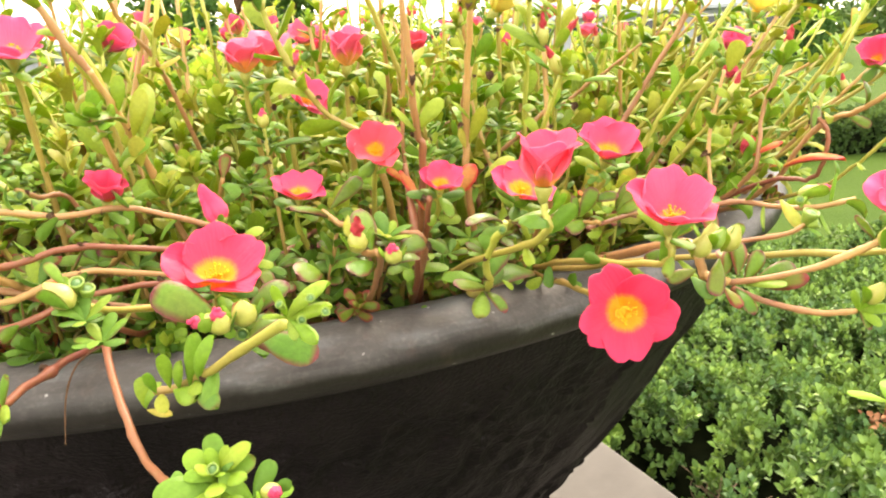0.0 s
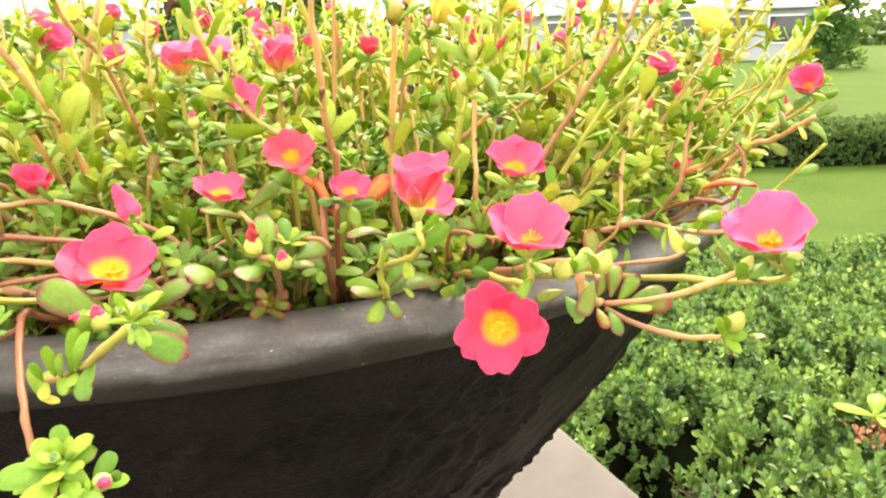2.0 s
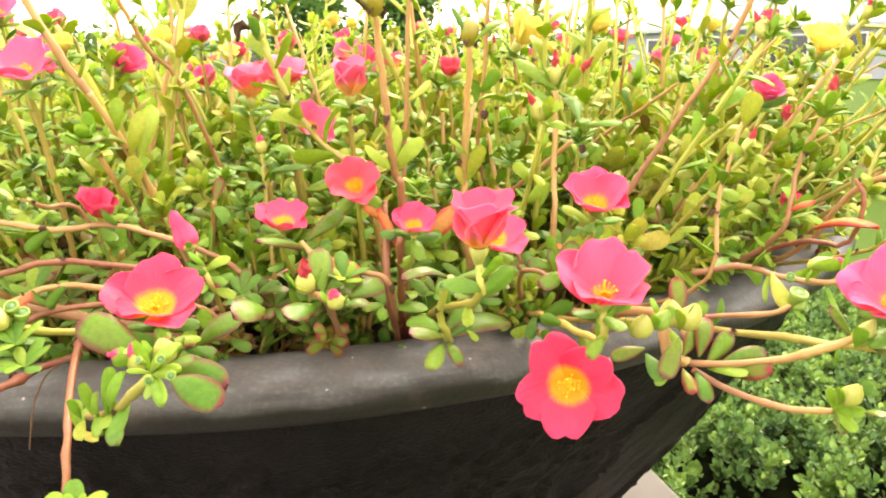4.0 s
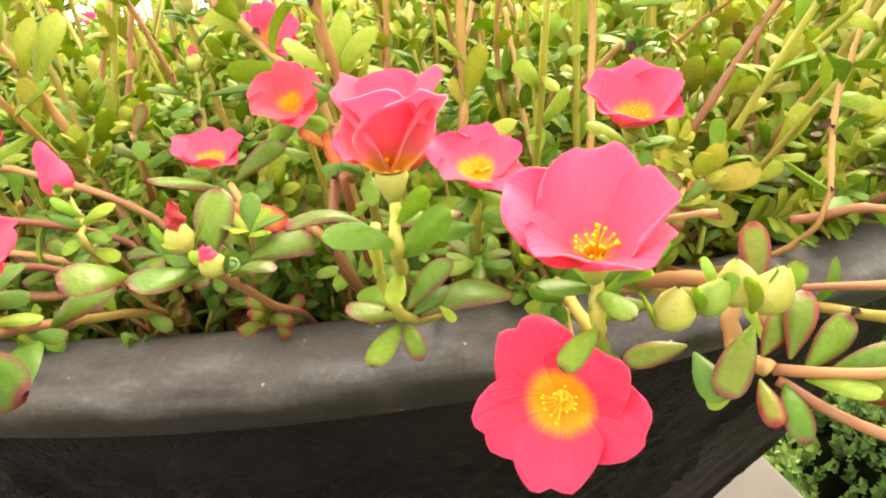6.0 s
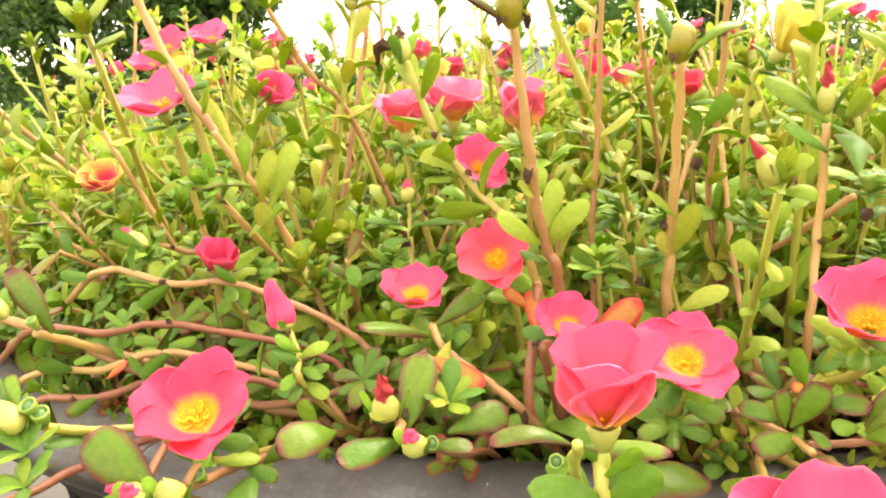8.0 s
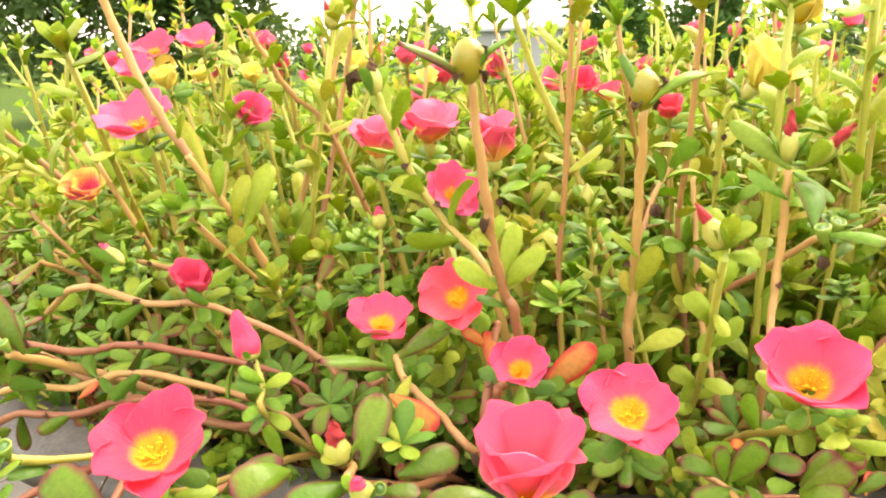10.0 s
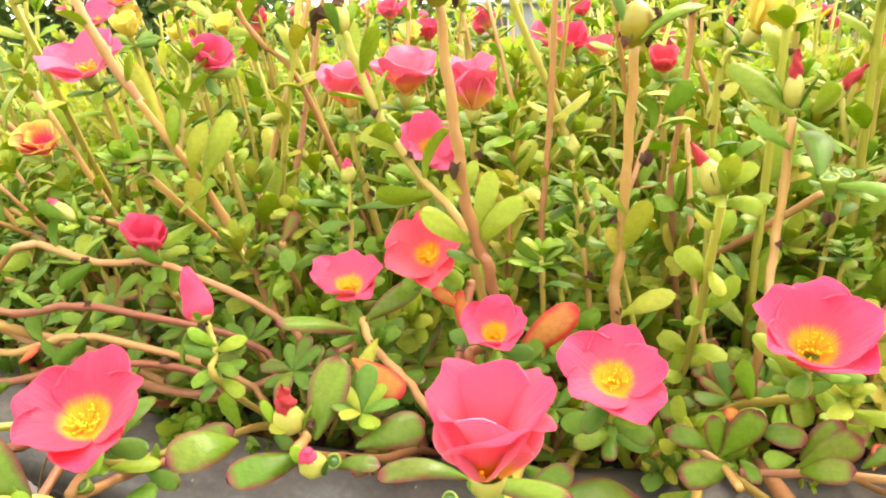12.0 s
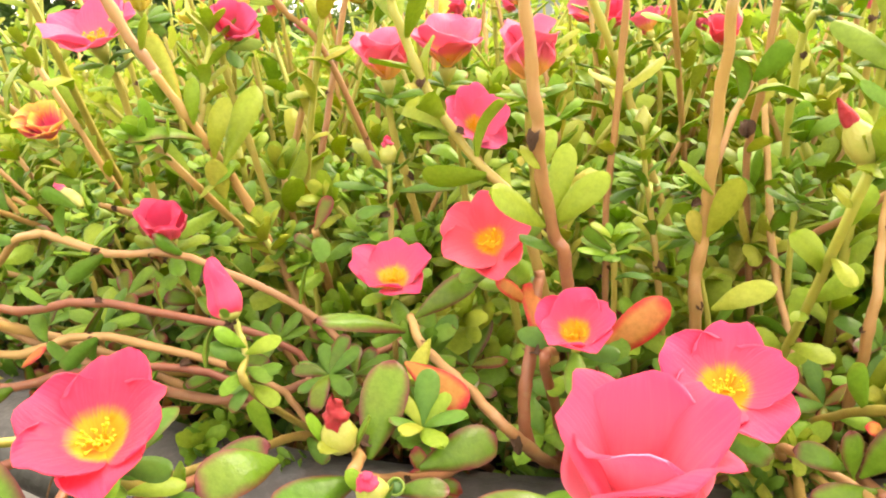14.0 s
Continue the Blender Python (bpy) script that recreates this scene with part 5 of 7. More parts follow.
seed_cap(thing, (-0.1582, 0.2257, 1.5484), (0, -0.4, 0.9), 0.0035)
leaf(thing, (-0.1500, 0.2419, 1.5242), (-0.1435, 0.2459, 1.5298), LEAF_ORANGE, (0.26, -0.42, 0.87), 0, 1.10)

thing, pts = shoot('low green purslane stem with pale buds over the lip', [(-0.0985, 0.2447, 1.5177), (-0.1082, 0.2192, 1.5259), (-0.1115, 0.1996, 1.5352), (-0.1119, 0.1972, 1.5417)], [0.0018, 0.0016], STEM_GREEN)
bud(thing, (-0.1097, 0.1929, 1.5370), (-0.7, 0, 0.7), 0.0048, 0.0110, SEPAL, None)
seed_cap(thing, (-0.1098, 0.1969, 1.5422), (0.2, -0.5, 0.8), 0.0040)
seed_cap(thing, (-0.1081, 0.1983, 1.5396), (0.3, -0.3, 0.9), 0.0042)
leaf(thing, (-0.1128, 0.1957, 1.5422), (-0.1179, 0.1977, 1.5490), LEAF, (0.26, -0.42, 0.87), 1, 1.00)
leaf(thing, (-0.1109, 0.2119, 1.5248), (-0.1100, 0.1986, 1.5307), LEAF, (0.26, -0.42, 0.87), 2, 0.80)
whorl(thing, (-0.1075, 0.1929, 1.5321), (0, -0.3, 1), 7, 0.0090, LEAF, 0.50, 4, fat=1.00)
whorl(thing, (-0.1012, 0.1881, 1.5269), (0, -0.3, 1), 7, 0.0090, LEAF, 0.50, 5, fat=1.00)

thing, pts = shoot('red purslane runner trailing down over the lip', [(-0.1358, 0.3002, 1.4750), (-0.1365, 0.2640, 1.5050), (-0.1345, 0.2520, 1.5030), (-0.1180, 0.2220, 1.4940), (-0.0950, 0.1880, 1.4870), (-0.0640, 0.1480, 1.4990)], [0.0022, 0.0020], STEM_RED)
whorl(thing, (-0.0582, 0.1448, 1.5070), (0.1, -0.5, 0.85), 6, 0.0125, [LEAF_LIME, LEAF_LIME, LEAF], 0.25, 80, fat=1.10)
whorl(thing, (-0.0580, 0.1457, 1.5082), (0.1, -0.5, 0.85), 5, 0.0100, [LEAF_LIME, LEAF_LIME, LEAF], 0.70, 81, fat=1.10)
whorl(thing, (-0.0579, 0.1465, 1.5094), (0.1, -0.5, 0.85), 5, 0.0070, [LEAF_LIME, LEAF_LIME, LEAF], 1.30, 82, fat=1.10)
whorl(thing, (-0.0653, 0.1471, 1.5037), (-0.3, -0.5, 0.8), 5, 0.0080, [LEAF_LIME, LEAF], 0.50, 84, fat=1.10)
whorl(thing, (-0.0503, 0.1434, 1.5037), (0.4, -0.5, 0.75), 5, 0.0095, [LEAF_LIME, LEAF], 0.50, 85, fat=1.10)
seed_cap(thing, (-0.0581, 0.1432, 1.5123), (-0.1, -0.6, 0.7), 0.0026)
bud(thing, (-0.0460, 0.1402, 1.5075), (0.5, -0.6, 0.4), 0.0030, 0.0070, SEPAL, PETAL_FURLED)
leaf(thing, (-0.1013, 0.2047, 1.4984), (-0.1015, 0.2065, 1.5078), LEAF_LIME, (0.01, -0.48, 0.88), 3, 1.20)
leaf(thing, (-0.1009, 0.2046, 1.4979), (-0.0956, 0.2062, 1.5057), LEAF_LIME, (0.01, -0.48, 0.88), 4, 1.10)
leaf(thing, (-0.1005, 0.2046, 1.4973), (-0.0910, 0.1999, 1.4975), LEAF_YELLOW, (0.01, -0.48, 0.88), 0, 0.75)

thing, pts = shoot('lime purslane shoot reaching out over the lip', [(-0.1050, 0.2100, 1.5001), (-0.0901, 0.2006, 1.5058), (-0.0745, 0.1897, 1.5153), (-0.0567, 0.1727, 1.5293), (-0.0412, 0.1577, 1.5410)], [0.0018, 0.0022], STEM_GREEN)
leaf(thing, (-0.0882, 0.1962, 1.5086), (-0.0880, 0.1942, 1.5201), LEAF_LIME, (0.01, -0.77, 0.64), 1, 0.94)
leaf(thing, (-0.0847, 0.1945, 1.5087), (-0.0814, 0.1904, 1.5190), LEAF_LIME, (0.01, -0.77, 0.64), 2, 0.78)
leaf(thing, (-0.0809, 0.1932, 1.5103), (-0.0759, 0.1908, 1.5271), LEAF_LIME, (0.01, -0.77, 0.64), 3, 0.70)
leaf(thing, (-0.0772, 0.1920, 1.5120), (-0.0703, 0.1877, 1.5271), LEAF_LIME, (0.01, -0.77, 0.64), 4, 0.70)
leaf(thing, (-0.0791, 0.1931, 1.5118), (-0.0688, 0.1790, 1.5095), LEAF, (0.01, -0.77, 0.64), 0, 0.86)
leaf(thing, (-0.0865, 0.1950, 1.5079), (-0.0761, 0.1834, 1.5102), LEAF_LIME, (0.01, -0.77, 0.64), 1, 0.86)
leaf(thing, (-0.0800, 0.1927, 1.5103), (-0.0747, 0.1836, 1.5120), LEAF_LIME, (0.01, -0.77, 0.64), 2, 0.94)
leaf(thing, (-0.0935, 0.1977, 1.5063), (-0.0940, 0.1945, 1.5142), LEAF_LIME, (0.01, -0.77, 0.64), 3, 0.94)
leaf(thing, (-0.0918, 0.1967, 1.5059), (-0.0872, 0.1880, 1.5049), LEAF_YELLOW, (0.01, -0.77, 0.64), 4, 1.10)
leaf(thing, (-0.0714, 0.1910, 1.5169), (-0.0719, 0.1807, 1.5094), LEAF, (0.01, -0.77, 0.64), 0, 0.94)
leaf(thing, (-0.0399, 0.1563, 1.5425), (-0.0422, 0.1545, 1.5513), LEAF_LIME, (0.01, -0.72, 0.70), 1, 0.62)
leaf(thing, (-0.0399, 0.1563, 1.5425), (-0.0288, 0.1500, 1.5525), LEAF_LIME, (0.01, -0.72, 0.70), 2, 0.62)
leaf(thing, (-0.0399, 0.1563, 1.5425), (-0.0318, 0.1460, 1.5405), LEAF_LIME, (0.01, -0.72, 0.70), 3, 0.62)
leaf(thing, (-0.0399, 0.1563, 1.5425), (-0.0456, 0.1548, 1.5438), LEAF_LIME, (0.01, -0.72, 0.70), 4, 0.62)
leaf(thing, (-0.0399, 0.1563, 1.5425), (-0.0282, 0.1480, 1.5478), LEAF_LIME, (0.01, -0.72, 0.70), 0, 0.62)
leaf(thing, (-0.0399, 0.1563, 1.5425), (-0.0367, 0.1480, 1.5404), LEAF, (0.01, -0.72, 0.70), 1, 0.62)
seed_cap(thing, (-0.0405, 0.1529, 1.5472), (-0.3, -0.6, 0.6), 0.0019)
seed_cap(thing, (-0.0326, 0.1486, 1.5496), (0.2, -0.6, 0.6), 0.0019)
seed_cap(thing, (-0.0293, 0.1462, 1.5471), (0.4, -0.6, 0.6), 0.0019)
seed_cap(thing, (-0.0345, 0.1463, 1.5457), (0.1, -0.8, 0.3), 0.0019)
leaf(thing, (-0.0582, 0.1924, 1.5237), (-0.0415, 0.1890, 1.5184), LEAF_RED, (0.01, -0.72, 0.70), 2, 1.25)
leaf(thing, (-0.0720, 0.2025, 1.5255), (-0.0892, 0.1985, 1.5385), LEAF_RED, (0.01, -0.66, 0.75), 3, 1.25)
leaf(thing, (-0.0626, 0.1961, 1.5224), (-0.0545, 0.2004, 1.5273), LEAF_RED, (0.01, -0.48, 0.88), 4, 1.10)
leaf(thing, (-0.0399, 0.1563, 1.5425), (-0.0338, 0.1505, 1.5498), LEAF_PALE, (0.01, -0.72, 0.70), 3, 0.60)
bud(thing, (-0.0700, 0.1967, 1.5245), (0, -0.3, 0.9), 0.0042, 0.0090, SEPAL, PETAL_FURLED)
bud(thing, (-0.0646, 0.2019, 1.5247), (0.1, -0.3, 0.9), 0.0048, 0.0100, SEPAL, None)

thing, pts = shoot('short red purslane runner on the lip', [(-0.1404, 0.2624, 1.4987), (-0.1481, 0.2405, 1.4988), (-0.1504, 0.2161, 1.4988), (-0.1501, 0.1931, 1.5006)], [0.0024, 0.0022], STEM_RED)
whorl(thing, (-0.1490, 0.2094, 1.4994), (-0.4, -0.6, 0.4), 6, 0.0130, [LEAF_LIME, LEAF], 0.30, 6, fat=1.00)

thing, pts = shoot('dry thin root strand hanging from a runner', [(-0.1345, 0.2520, 1.5020), (-0.1425, 0.2470, 1.4980), (-0.1470, 0.2410, 1.4880), (-0.1480, 0.2350, 1.4700)], [0.0006, 0.0004], DRY)

thing, pts = shoot('purslane branch with red-edged leaves spreading over the lip', [(0.0452, 0.3787, 1.4750), (0.0826, 0.2629, 1.5235), (0.0876, 0.2450, 1.5159), (0.0931, 0.2369, 1.5156)], [0.0030, 0.0026], STEM)
leaf(thing, (0.0909, 0.2442, 1.5272), (0.0906, 0.2525, 1.5394), LEAF_MAROON, (0.06, -0.93, 0.36), 0, 1.00)
leaf(thing, (0.0898, 0.2368, 1.5242), (0.0843, 0.2265, 1.5149), LEAF_RED, (0.06, -0.93, 0.36), 1, 1.05)
leaf(thing, (0.0963, 0.2371, 1.5179), (0.0994, 0.2466, 1.5277), LEAF_MAROON, (0.06, -0.91, 0.41), 2, 0.95)
leaf(thing, (0.0987, 0.2367, 1.5156), (0.1071, 0.2431, 1.5241), LEAF_RED, (0.06, -0.88, 0.47), 3, 1.00)
leaf(thing, (0.1019, 0.2367, 1.5152), (0.1165, 0.2385, 1.5200), LEAF_RED, (0.05, -0.72, 0.69), 4, 0.90)
leaf(thing, (0.1036, 0.2357, 1.5139), (0.1151, 0.2252, 1.5194), LEAF_MAROON, (0.06, -0.81, 0.58), 0, 1.00)
leaf(thing, (0.0990, 0.2360, 1.5143), (0.1086, 0.2264, 1.5170), LEAF, (0.03, -0.48, 0.88), 1, 0.75)
leaf(thing, (0.0955, 0.2355, 1.5135), (0.0977, 0.2255, 1.5078), LEAF_RED, (0.06, -0.88, 0.47), 2, 1.00)
leaf(thing, (0.0912, 0.2347, 1.5145), (0.0933, 0.2257, 1.5104), LEAF_MAROON, (0.06, -0.88, 0.47), 3, 1.00)
leaf(thing, (0.0869, 0.2323, 1.5170), (0.0823, 0.2269, 1.5123), LEAF, (0.06, -0.88, 0.47), 4, 1.10)
leaf(thing, (0.0782, 0.2262, 1.5245), (0.0678, 0.2228, 1.5225), LEAF_RED, (0.06, -0.81, 0.58), 0, 1.00)
leaf(thing, (0.0798, 0.2347, 1.5191), (0.0839, 0.2262, 1.5142), LEAF, (0.06, -0.88, 0.47), 1, 1.20)
leaf(thing, (0.0937, 0.2384, 1.5195), (0.0935, 0.2470, 1.5246), LEAF_MAROON, (0.06, -0.88, 0.47), 2, 1.00)
leaf(thing, (0.0916, 0.2372, 1.5180), (0.0963, 0.2441, 1.5245), LEAF_MAROON, (0.06, -0.88, 0.47), 3, 1.10)
leaf(thing, (0.0721, 0.2342, 1.5285), (0.0623, 0.2300, 1.5282), LEAF_RED, (0.06, -0.81, 0.58), 4, 1.00)
bud(thing, (0.0754, 0.2166, 1.5320), (0.1, -0.3, 0.8), 0.0042, 0.0090, SEPAL, None)
bud(thing, (0.0800, 0.2186, 1.5340), (0.4, -0.3, 0.8), 0.0036, 0.0080, SEED_CAP, None)
bud(thing, (0.0873, 0.2367, 1.5283), (-0.1, -0.3, 0.9), 0.0050, 0.0110, SEPAL, None)
bud(thing, (0.0909, 0.2356, 1.5277), (0.3, -0.3, 0.9), 0.0050, 0.0110, SEPAL, None)

thing, pts = shoot('arching tan purslane stem carrying a rose flower', [(0.0937, 0.2378, 1.5152), (0.1146, 0.2283, 1.5209), (0.1258, 0.2240, 1.5267), (0.1363, 0.2215, 1.5321)], [0.0017, 0.0019], STEM)
leaf(thing, (0.1341, 0.2224, 1.5318), (0.1294, 0.2270, 1.5392), LEAF_RED, (0.06, -0.81, 0.58), 0, 0.80)
bud(thing, (0.1354, 0.2209, 1.5296), (0.3, -0.2, 0.9), 0.0040, 0.0100, SEPAL, None)
leaf(thing, (0.1383, 0.2198, 1.5300), (0.1415, 0.2125, 1.5305), LEAF_RED, (0.03, -0.48, 0.88), 1, 0.90)

thing, pts = shoot('arching tan purslane stem with a green bud cluster', [(0.0945, 0.2369, 1.5136), (0.1092, 0.2313, 1.5080), (0.1218, 0.2301, 1.5049), (0.1350, 0.2314, 1.5041)], [0.0017, 0.0016], STEM)
leaf(thing, (0.1358, 0.2311, 1.5043), (0.1396, 0.2242, 1.5011), LEAF_LIME, (0.06, -0.81, 0.58), 2, 1.10)
leaf(thing, (0.1358, 0.2311, 1.5043), (0.1337, 0.2319, 1.5116), LEAF_LIME, (0.06, -0.81, 0.58), 3, 1.10)
leaf(thing, (0.1358, 0.2311, 1.5043), (0.1365, 0.2250, 1.4998), LEAF_RED, (0.06, -0.81, 0.58), 4, 1.10)
leaf(thing, (0.1358, 0.2311, 1.5043), (0.1423, 0.2257, 1.5068), LEAF_LIME, (0.06, -0.81, 0.58), 0, 1.10)
leaf(thing, (0.1358, 0.2311, 1.5043), (0.1389, 0.2291, 1.5108), LEAF_LIME, (0.06, -0.81, 0.58), 1, 1.10)
leaf(thing, (0.1420, 0.2286, 1.5050), (0.1461, 0.2209, 1.5083), LEAF_RED, (0.03, -0.48, 0.88), 2, 0.95)
bud(thing, (0.1372, 0.2287, 1.5080), (0.2, -0.4, 0.8), 0.0042, 0.0100, SEPAL, None)

thing, pts = shoot('short purslane stem ending in green seed caps', [(0.0997, 0.2737, 1.5183), (0.1066, 0.2674, 1.5208), (0.1222, 0.2587, 1.5253), (0.1285, 0.2576, 1.5288)], [0.0014, 0.0013], STEM)
seed_cap(thing, (0.1304, 0.2579, 1.5318), (0.2, -0.3, 0.9), 0.0055)
seed_cap(thing, (0.1313, 0.2545, 1.5293), (0.6, -0.5, 0.3), 0.0030)
seed_cap(thing, (0.1299, 0.2650, 1.5361), (-0.2, -0.6, 0.6), 0.0030)
leaf(thing, (0.1256, 0.2717, 1.5354), (0.1273, 0.2577, 1.5277), LEAF_YELLOW, (0.06, -0.88, 0.47), 3, 0.80)
leaf(thing, (0.1285, 0.2570, 1.5268), (0.1310, 0.2502, 1.5260), LEAF, (0.03, -0.48, 0.88), 4, 0.80)

thing, pts = shoot('tan purslane stem lying over the lip with a red bud', [(0.1087, 0.3257, 1.5192), (0.1262, 0.3175, 1.5251), (0.1385, 0.3028, 1.5252), (0.1508, 0.2929, 1.5261), (0.1640, 0.2884, 1.5299)], [0.0020, 0.0016], STEM)
bud(thing, (0.1467, 0.3012, 1.5301), (0.9, -0.1, 0.2), 0.0040, 0.0130, SEPAL, PETAL_FURLED)
dressed(thing, pts, 0.20, 0.90, 8, 0.0130, [LEAF, LEAF_LIME], 0.50, 8)

thing, pts = shoot('purslane shoot with a broad upright leaf and pink buds', [(-0.0474, 0.3268, 1.4750), (-0.0269, 0.2419, 1.5305), (-0.0322, 0.2452, 1.5325), (-0.0379, 0.2458, 1.5359)], [0.0020, 0.0016], STEM)
leaf(thing, (-0.0314, 0.2473, 1.5304), (-0.0348, 0.2613, 1.5451), LEAF_RED, (0.48, -0.77, 0.43), 0, 1.20)
leaf(thing, (-0.0296, 0.2419, 1.5296), (-0.0352, 0.2242, 1.5318), LEAF_RED, (0.35, -0.56, 0.75), 1, 1.00)
leaf(thing, (-0.0491, 0.2395, 1.5286), (-0.0514, 0.2217, 1.5325), LEAF_RED, (0.35, -0.56, 0.75), 2, 1.20)
leaf(thing, (-0.0211, 0.2498, 1.5303), (-0.0126, 0.2654, 1.5313), LEAF_RED, (0.38, -0.60, 0.70), 3, 1.10)
leaf(thing, (-0.0229, 0.2432, 1.5280), (-0.0135, 0.2485, 1.5289), LEAF_RED, (0.25, -0.40, 0.88), 4, 1.10)
leaf(thing, (-0.0353, 0.2459, 1.5350), (-0.0344, 0.2370, 1.5370), LEAF_YELLOW, (0.25, -0.40, 0.88), 0, 1.20)
leaf(thing, (-0.0405, 0.2735, 1.5379), (-0.0236, 0.2725, 1.5320), LEAF_ORANGE, (0.38, -0.60, 0.70), 1, 1.00)
bud(thing, (-0.0348, 0.2434, 1.5334), (0.1, -0.2, 0.9), 0.0046, 0.0105, SEPAL, WITHER)
bud(thing, (-0.0216, 0.2372, 1.5308), (0, -0.4, 0.8), 0.0040, 0.0080, SEPAL, PETAL_FURLED)
seed_cap(thing, (-0.0206, 0.2417, 1.5312), (0.2, -0.6, 0.6), 0.0032)
whorl(thing, (-0.0255, 0.2578, 1.5334), (0.1, -0.2, 1), 7, 0.0110, [LEAF_PALE, LEAF], 0.60, 9, fat=1.00)

thing, pts = shoot('purslane stem with a tightly furled pink bud', [(-0.0927, 0.3108, 1.4750), (-0.0777, 0.2596, 1.5274), (-0.0823, 0.2632, 1.5349), (-0.0886, 0.2660, 1.5426)], [0.0015, 0.0013], STEM_GREEN)
bud(thing, (-0.0885, 0.2659, 1.5424), (-0.3, -0.1, 0.95), 0.0044, 0.0165, PETAL_FURLED, None)
bud(thing, (-0.0884, 0.2657, 1.5420), (-0.2, -0.1, 0.95), 0.0042, 0.0060, SEPAL, None)
leaf(thing, (-0.0816, 0.2626, 1.5353), (-0.0730, 0.2667, 1.5393), LEAF_LIME, (0.32, -0.51, 0.80), 2, 1.05)
leaf(thing, (-0.0809, 0.2623, 1.5337), (-0.0842, 0.2543, 1.5403), LEAF, (0.32, -0.51, 0.80), 3, 1.05)
leaf(thing, (-0.0799, 0.2613, 1.5307), (-0.0796, 0.2519, 1.5296), LEAF_LIME, (0.32, -0.51, 0.80), 4, 1.05)
leaf(thing, (-0.0796, 0.2615, 1.5307), (-0.0714, 0.2644, 1.5333), LEAF, (0.32, -0.51, 0.80), 0, 1.05)
leaf(thing, (-0.0790, 0.2606, 1.5285), (-0.0696, 0.2605, 1.5255), LEAF_LIME, (0.32, -0.51, 0.80), 1, 1.05)
leaf(thing, (-0.0805, 0.2617, 1.5322), (-0.0723, 0.2615, 1.5307), LEAF, (0.32, -0.51, 0.80), 2, 1.05)
leaf(thing, (-0.0820, 0.2632, 1.5368), (-0.0844, 0.2563, 1.5436), LEAF_LIME, (0.32, -0.51, 0.80), 3, 1.05)
leaf(thing, (-0.0786, 0.2605, 1.5277), (-0.0769, 0.2521, 1.5257), LEAF, (0.32, -0.51, 0.80), 4, 1.05)

thing, pts = shoot('purslane stem with large red leaves beside a small pink flower', [(-0.0226, 0.3380, 1.4750), (-0.0103, 0.2845, 1.5380), (-0.0111, 0.2919, 1.5406)], [0.0020, 0.0018], STEM_RED)
leaf(thing, (-0.0024, 0.2946, 1.5387), (0.0103, 0.3047, 1.5518), LEAF_ORANGE, (0.46, -0.74, 0.48), 0, 1.00)
leaf(thing, (-0.0121, 0.2904, 1.5367), (-0.0216, 0.2983, 1.5526), LEAF_ORANGE, (0.49, -0.79, 0.38), 1, 0.55)
leaf(thing, (-0.0207, 0.2967, 1.5480), (-0.0261, 0.2916, 1.5547), LEAF_ORANGE, (0.43, -0.68, 0.59), 2, 0.80)

thing, pts = shoot('purslane stem with a pink and a dark red leaf', [(-0.0256, 0.3366, 1.4750), (-0.0120, 0.2721, 1.5284), (-0.0301, 0.2833, 1.5300), (-0.0475, 0.2908, 1.5335), (-0.0552, 0.2971, 1.5379)], [0.0020, 0.0018], STEM)
leaf(thing, (-0.0524, 0.2903, 1.5367), (-0.0630, 0.2687, 1.5458), LEAF_RED, (0.18, -0.29, 0.94), 3, 0.70)
leaf(thing, (-0.0510, 0.2931, 1.5397), (-0.0387, 0.3042, 1.5499), LEAF_RED, (0.46, -0.74, 0.48), 4, 0.90)
leaf(thing, (-0.0437, 0.2888, 1.5370), (-0.0427, 0.2785, 1.5306), LEAF_YELLOW, (0.25, -0.40, 0.88), 0, 0.90)

thing, pts = shoot('upright purslane stem with pale yellow leaves and a capsule on top', [(-0.0211, 0.3388, 1.4750), (-0.0115, 0.2996, 1.5541), (-0.0125, 0.2926, 1.5678), (-0.0135, 0.2870, 1.5847), (-0.0127, 0.2840, 1.5943), (-0.0139, 0.2818, 1.6127), (-0.0139, 0.2786, 1.6274)], [0.0025, 0.0017], STEM)
leaf(thing, (-0.0137, 0.2903, 1.5696), (-0.0208, 0.2791, 1.5791), LEAF_PALE, (0.35, -0.56, 0.75), 1, 1.10)
leaf(thing, (-0.0128, 0.2932, 1.5695), (-0.0017, 0.2965, 1.5810), LEAF_PALE, (0.40, -0.65, 0.65), 2, 0.90)
leaf(thing, (-0.0135, 0.2932, 1.5707), (-0.0131, 0.3019, 1.5860), LEAF_PALE, (0.46, -0.74, 0.48), 3, 0.75)
leaf(thing, (-0.0114, 0.2937, 1.5689), (-0.0095, 0.3003, 1.5737), LEAF_PALE, (0.43, -0.68, 0.59), 4, 1.20)
leaf(thing, (-0.0137, 0.2949, 1.5628), (-0.0161, 0.2836, 1.5683), LEAF, (0.25, -0.40, 0.88), 0, 1.00)
leaf(thing, (-0.0133, 0.2878, 1.5830), (-0.0147, 0.2803, 1.5876), LEAF_PALE, (0.38, -0.60, 0.70), 1, 1.30)
leaf(thing, (-0.0132, 0.2877, 1.5823), (-0.0130, 0.2923, 1.5905), LEAF_PALE, (0.46, -0.74, 0.48), 2, 0.80)
capsule(thing, (-0.0139, 0.2780, 1.6322), (0.05, -0.05, 1), 0.0040)
leaf(thing, (-0.0155, 0.2771, 1.6280), (-0.0234, 0.2619, 1.6367), LEAF_RED, (0.25, -0.40, 0.88), 3, 0.55)
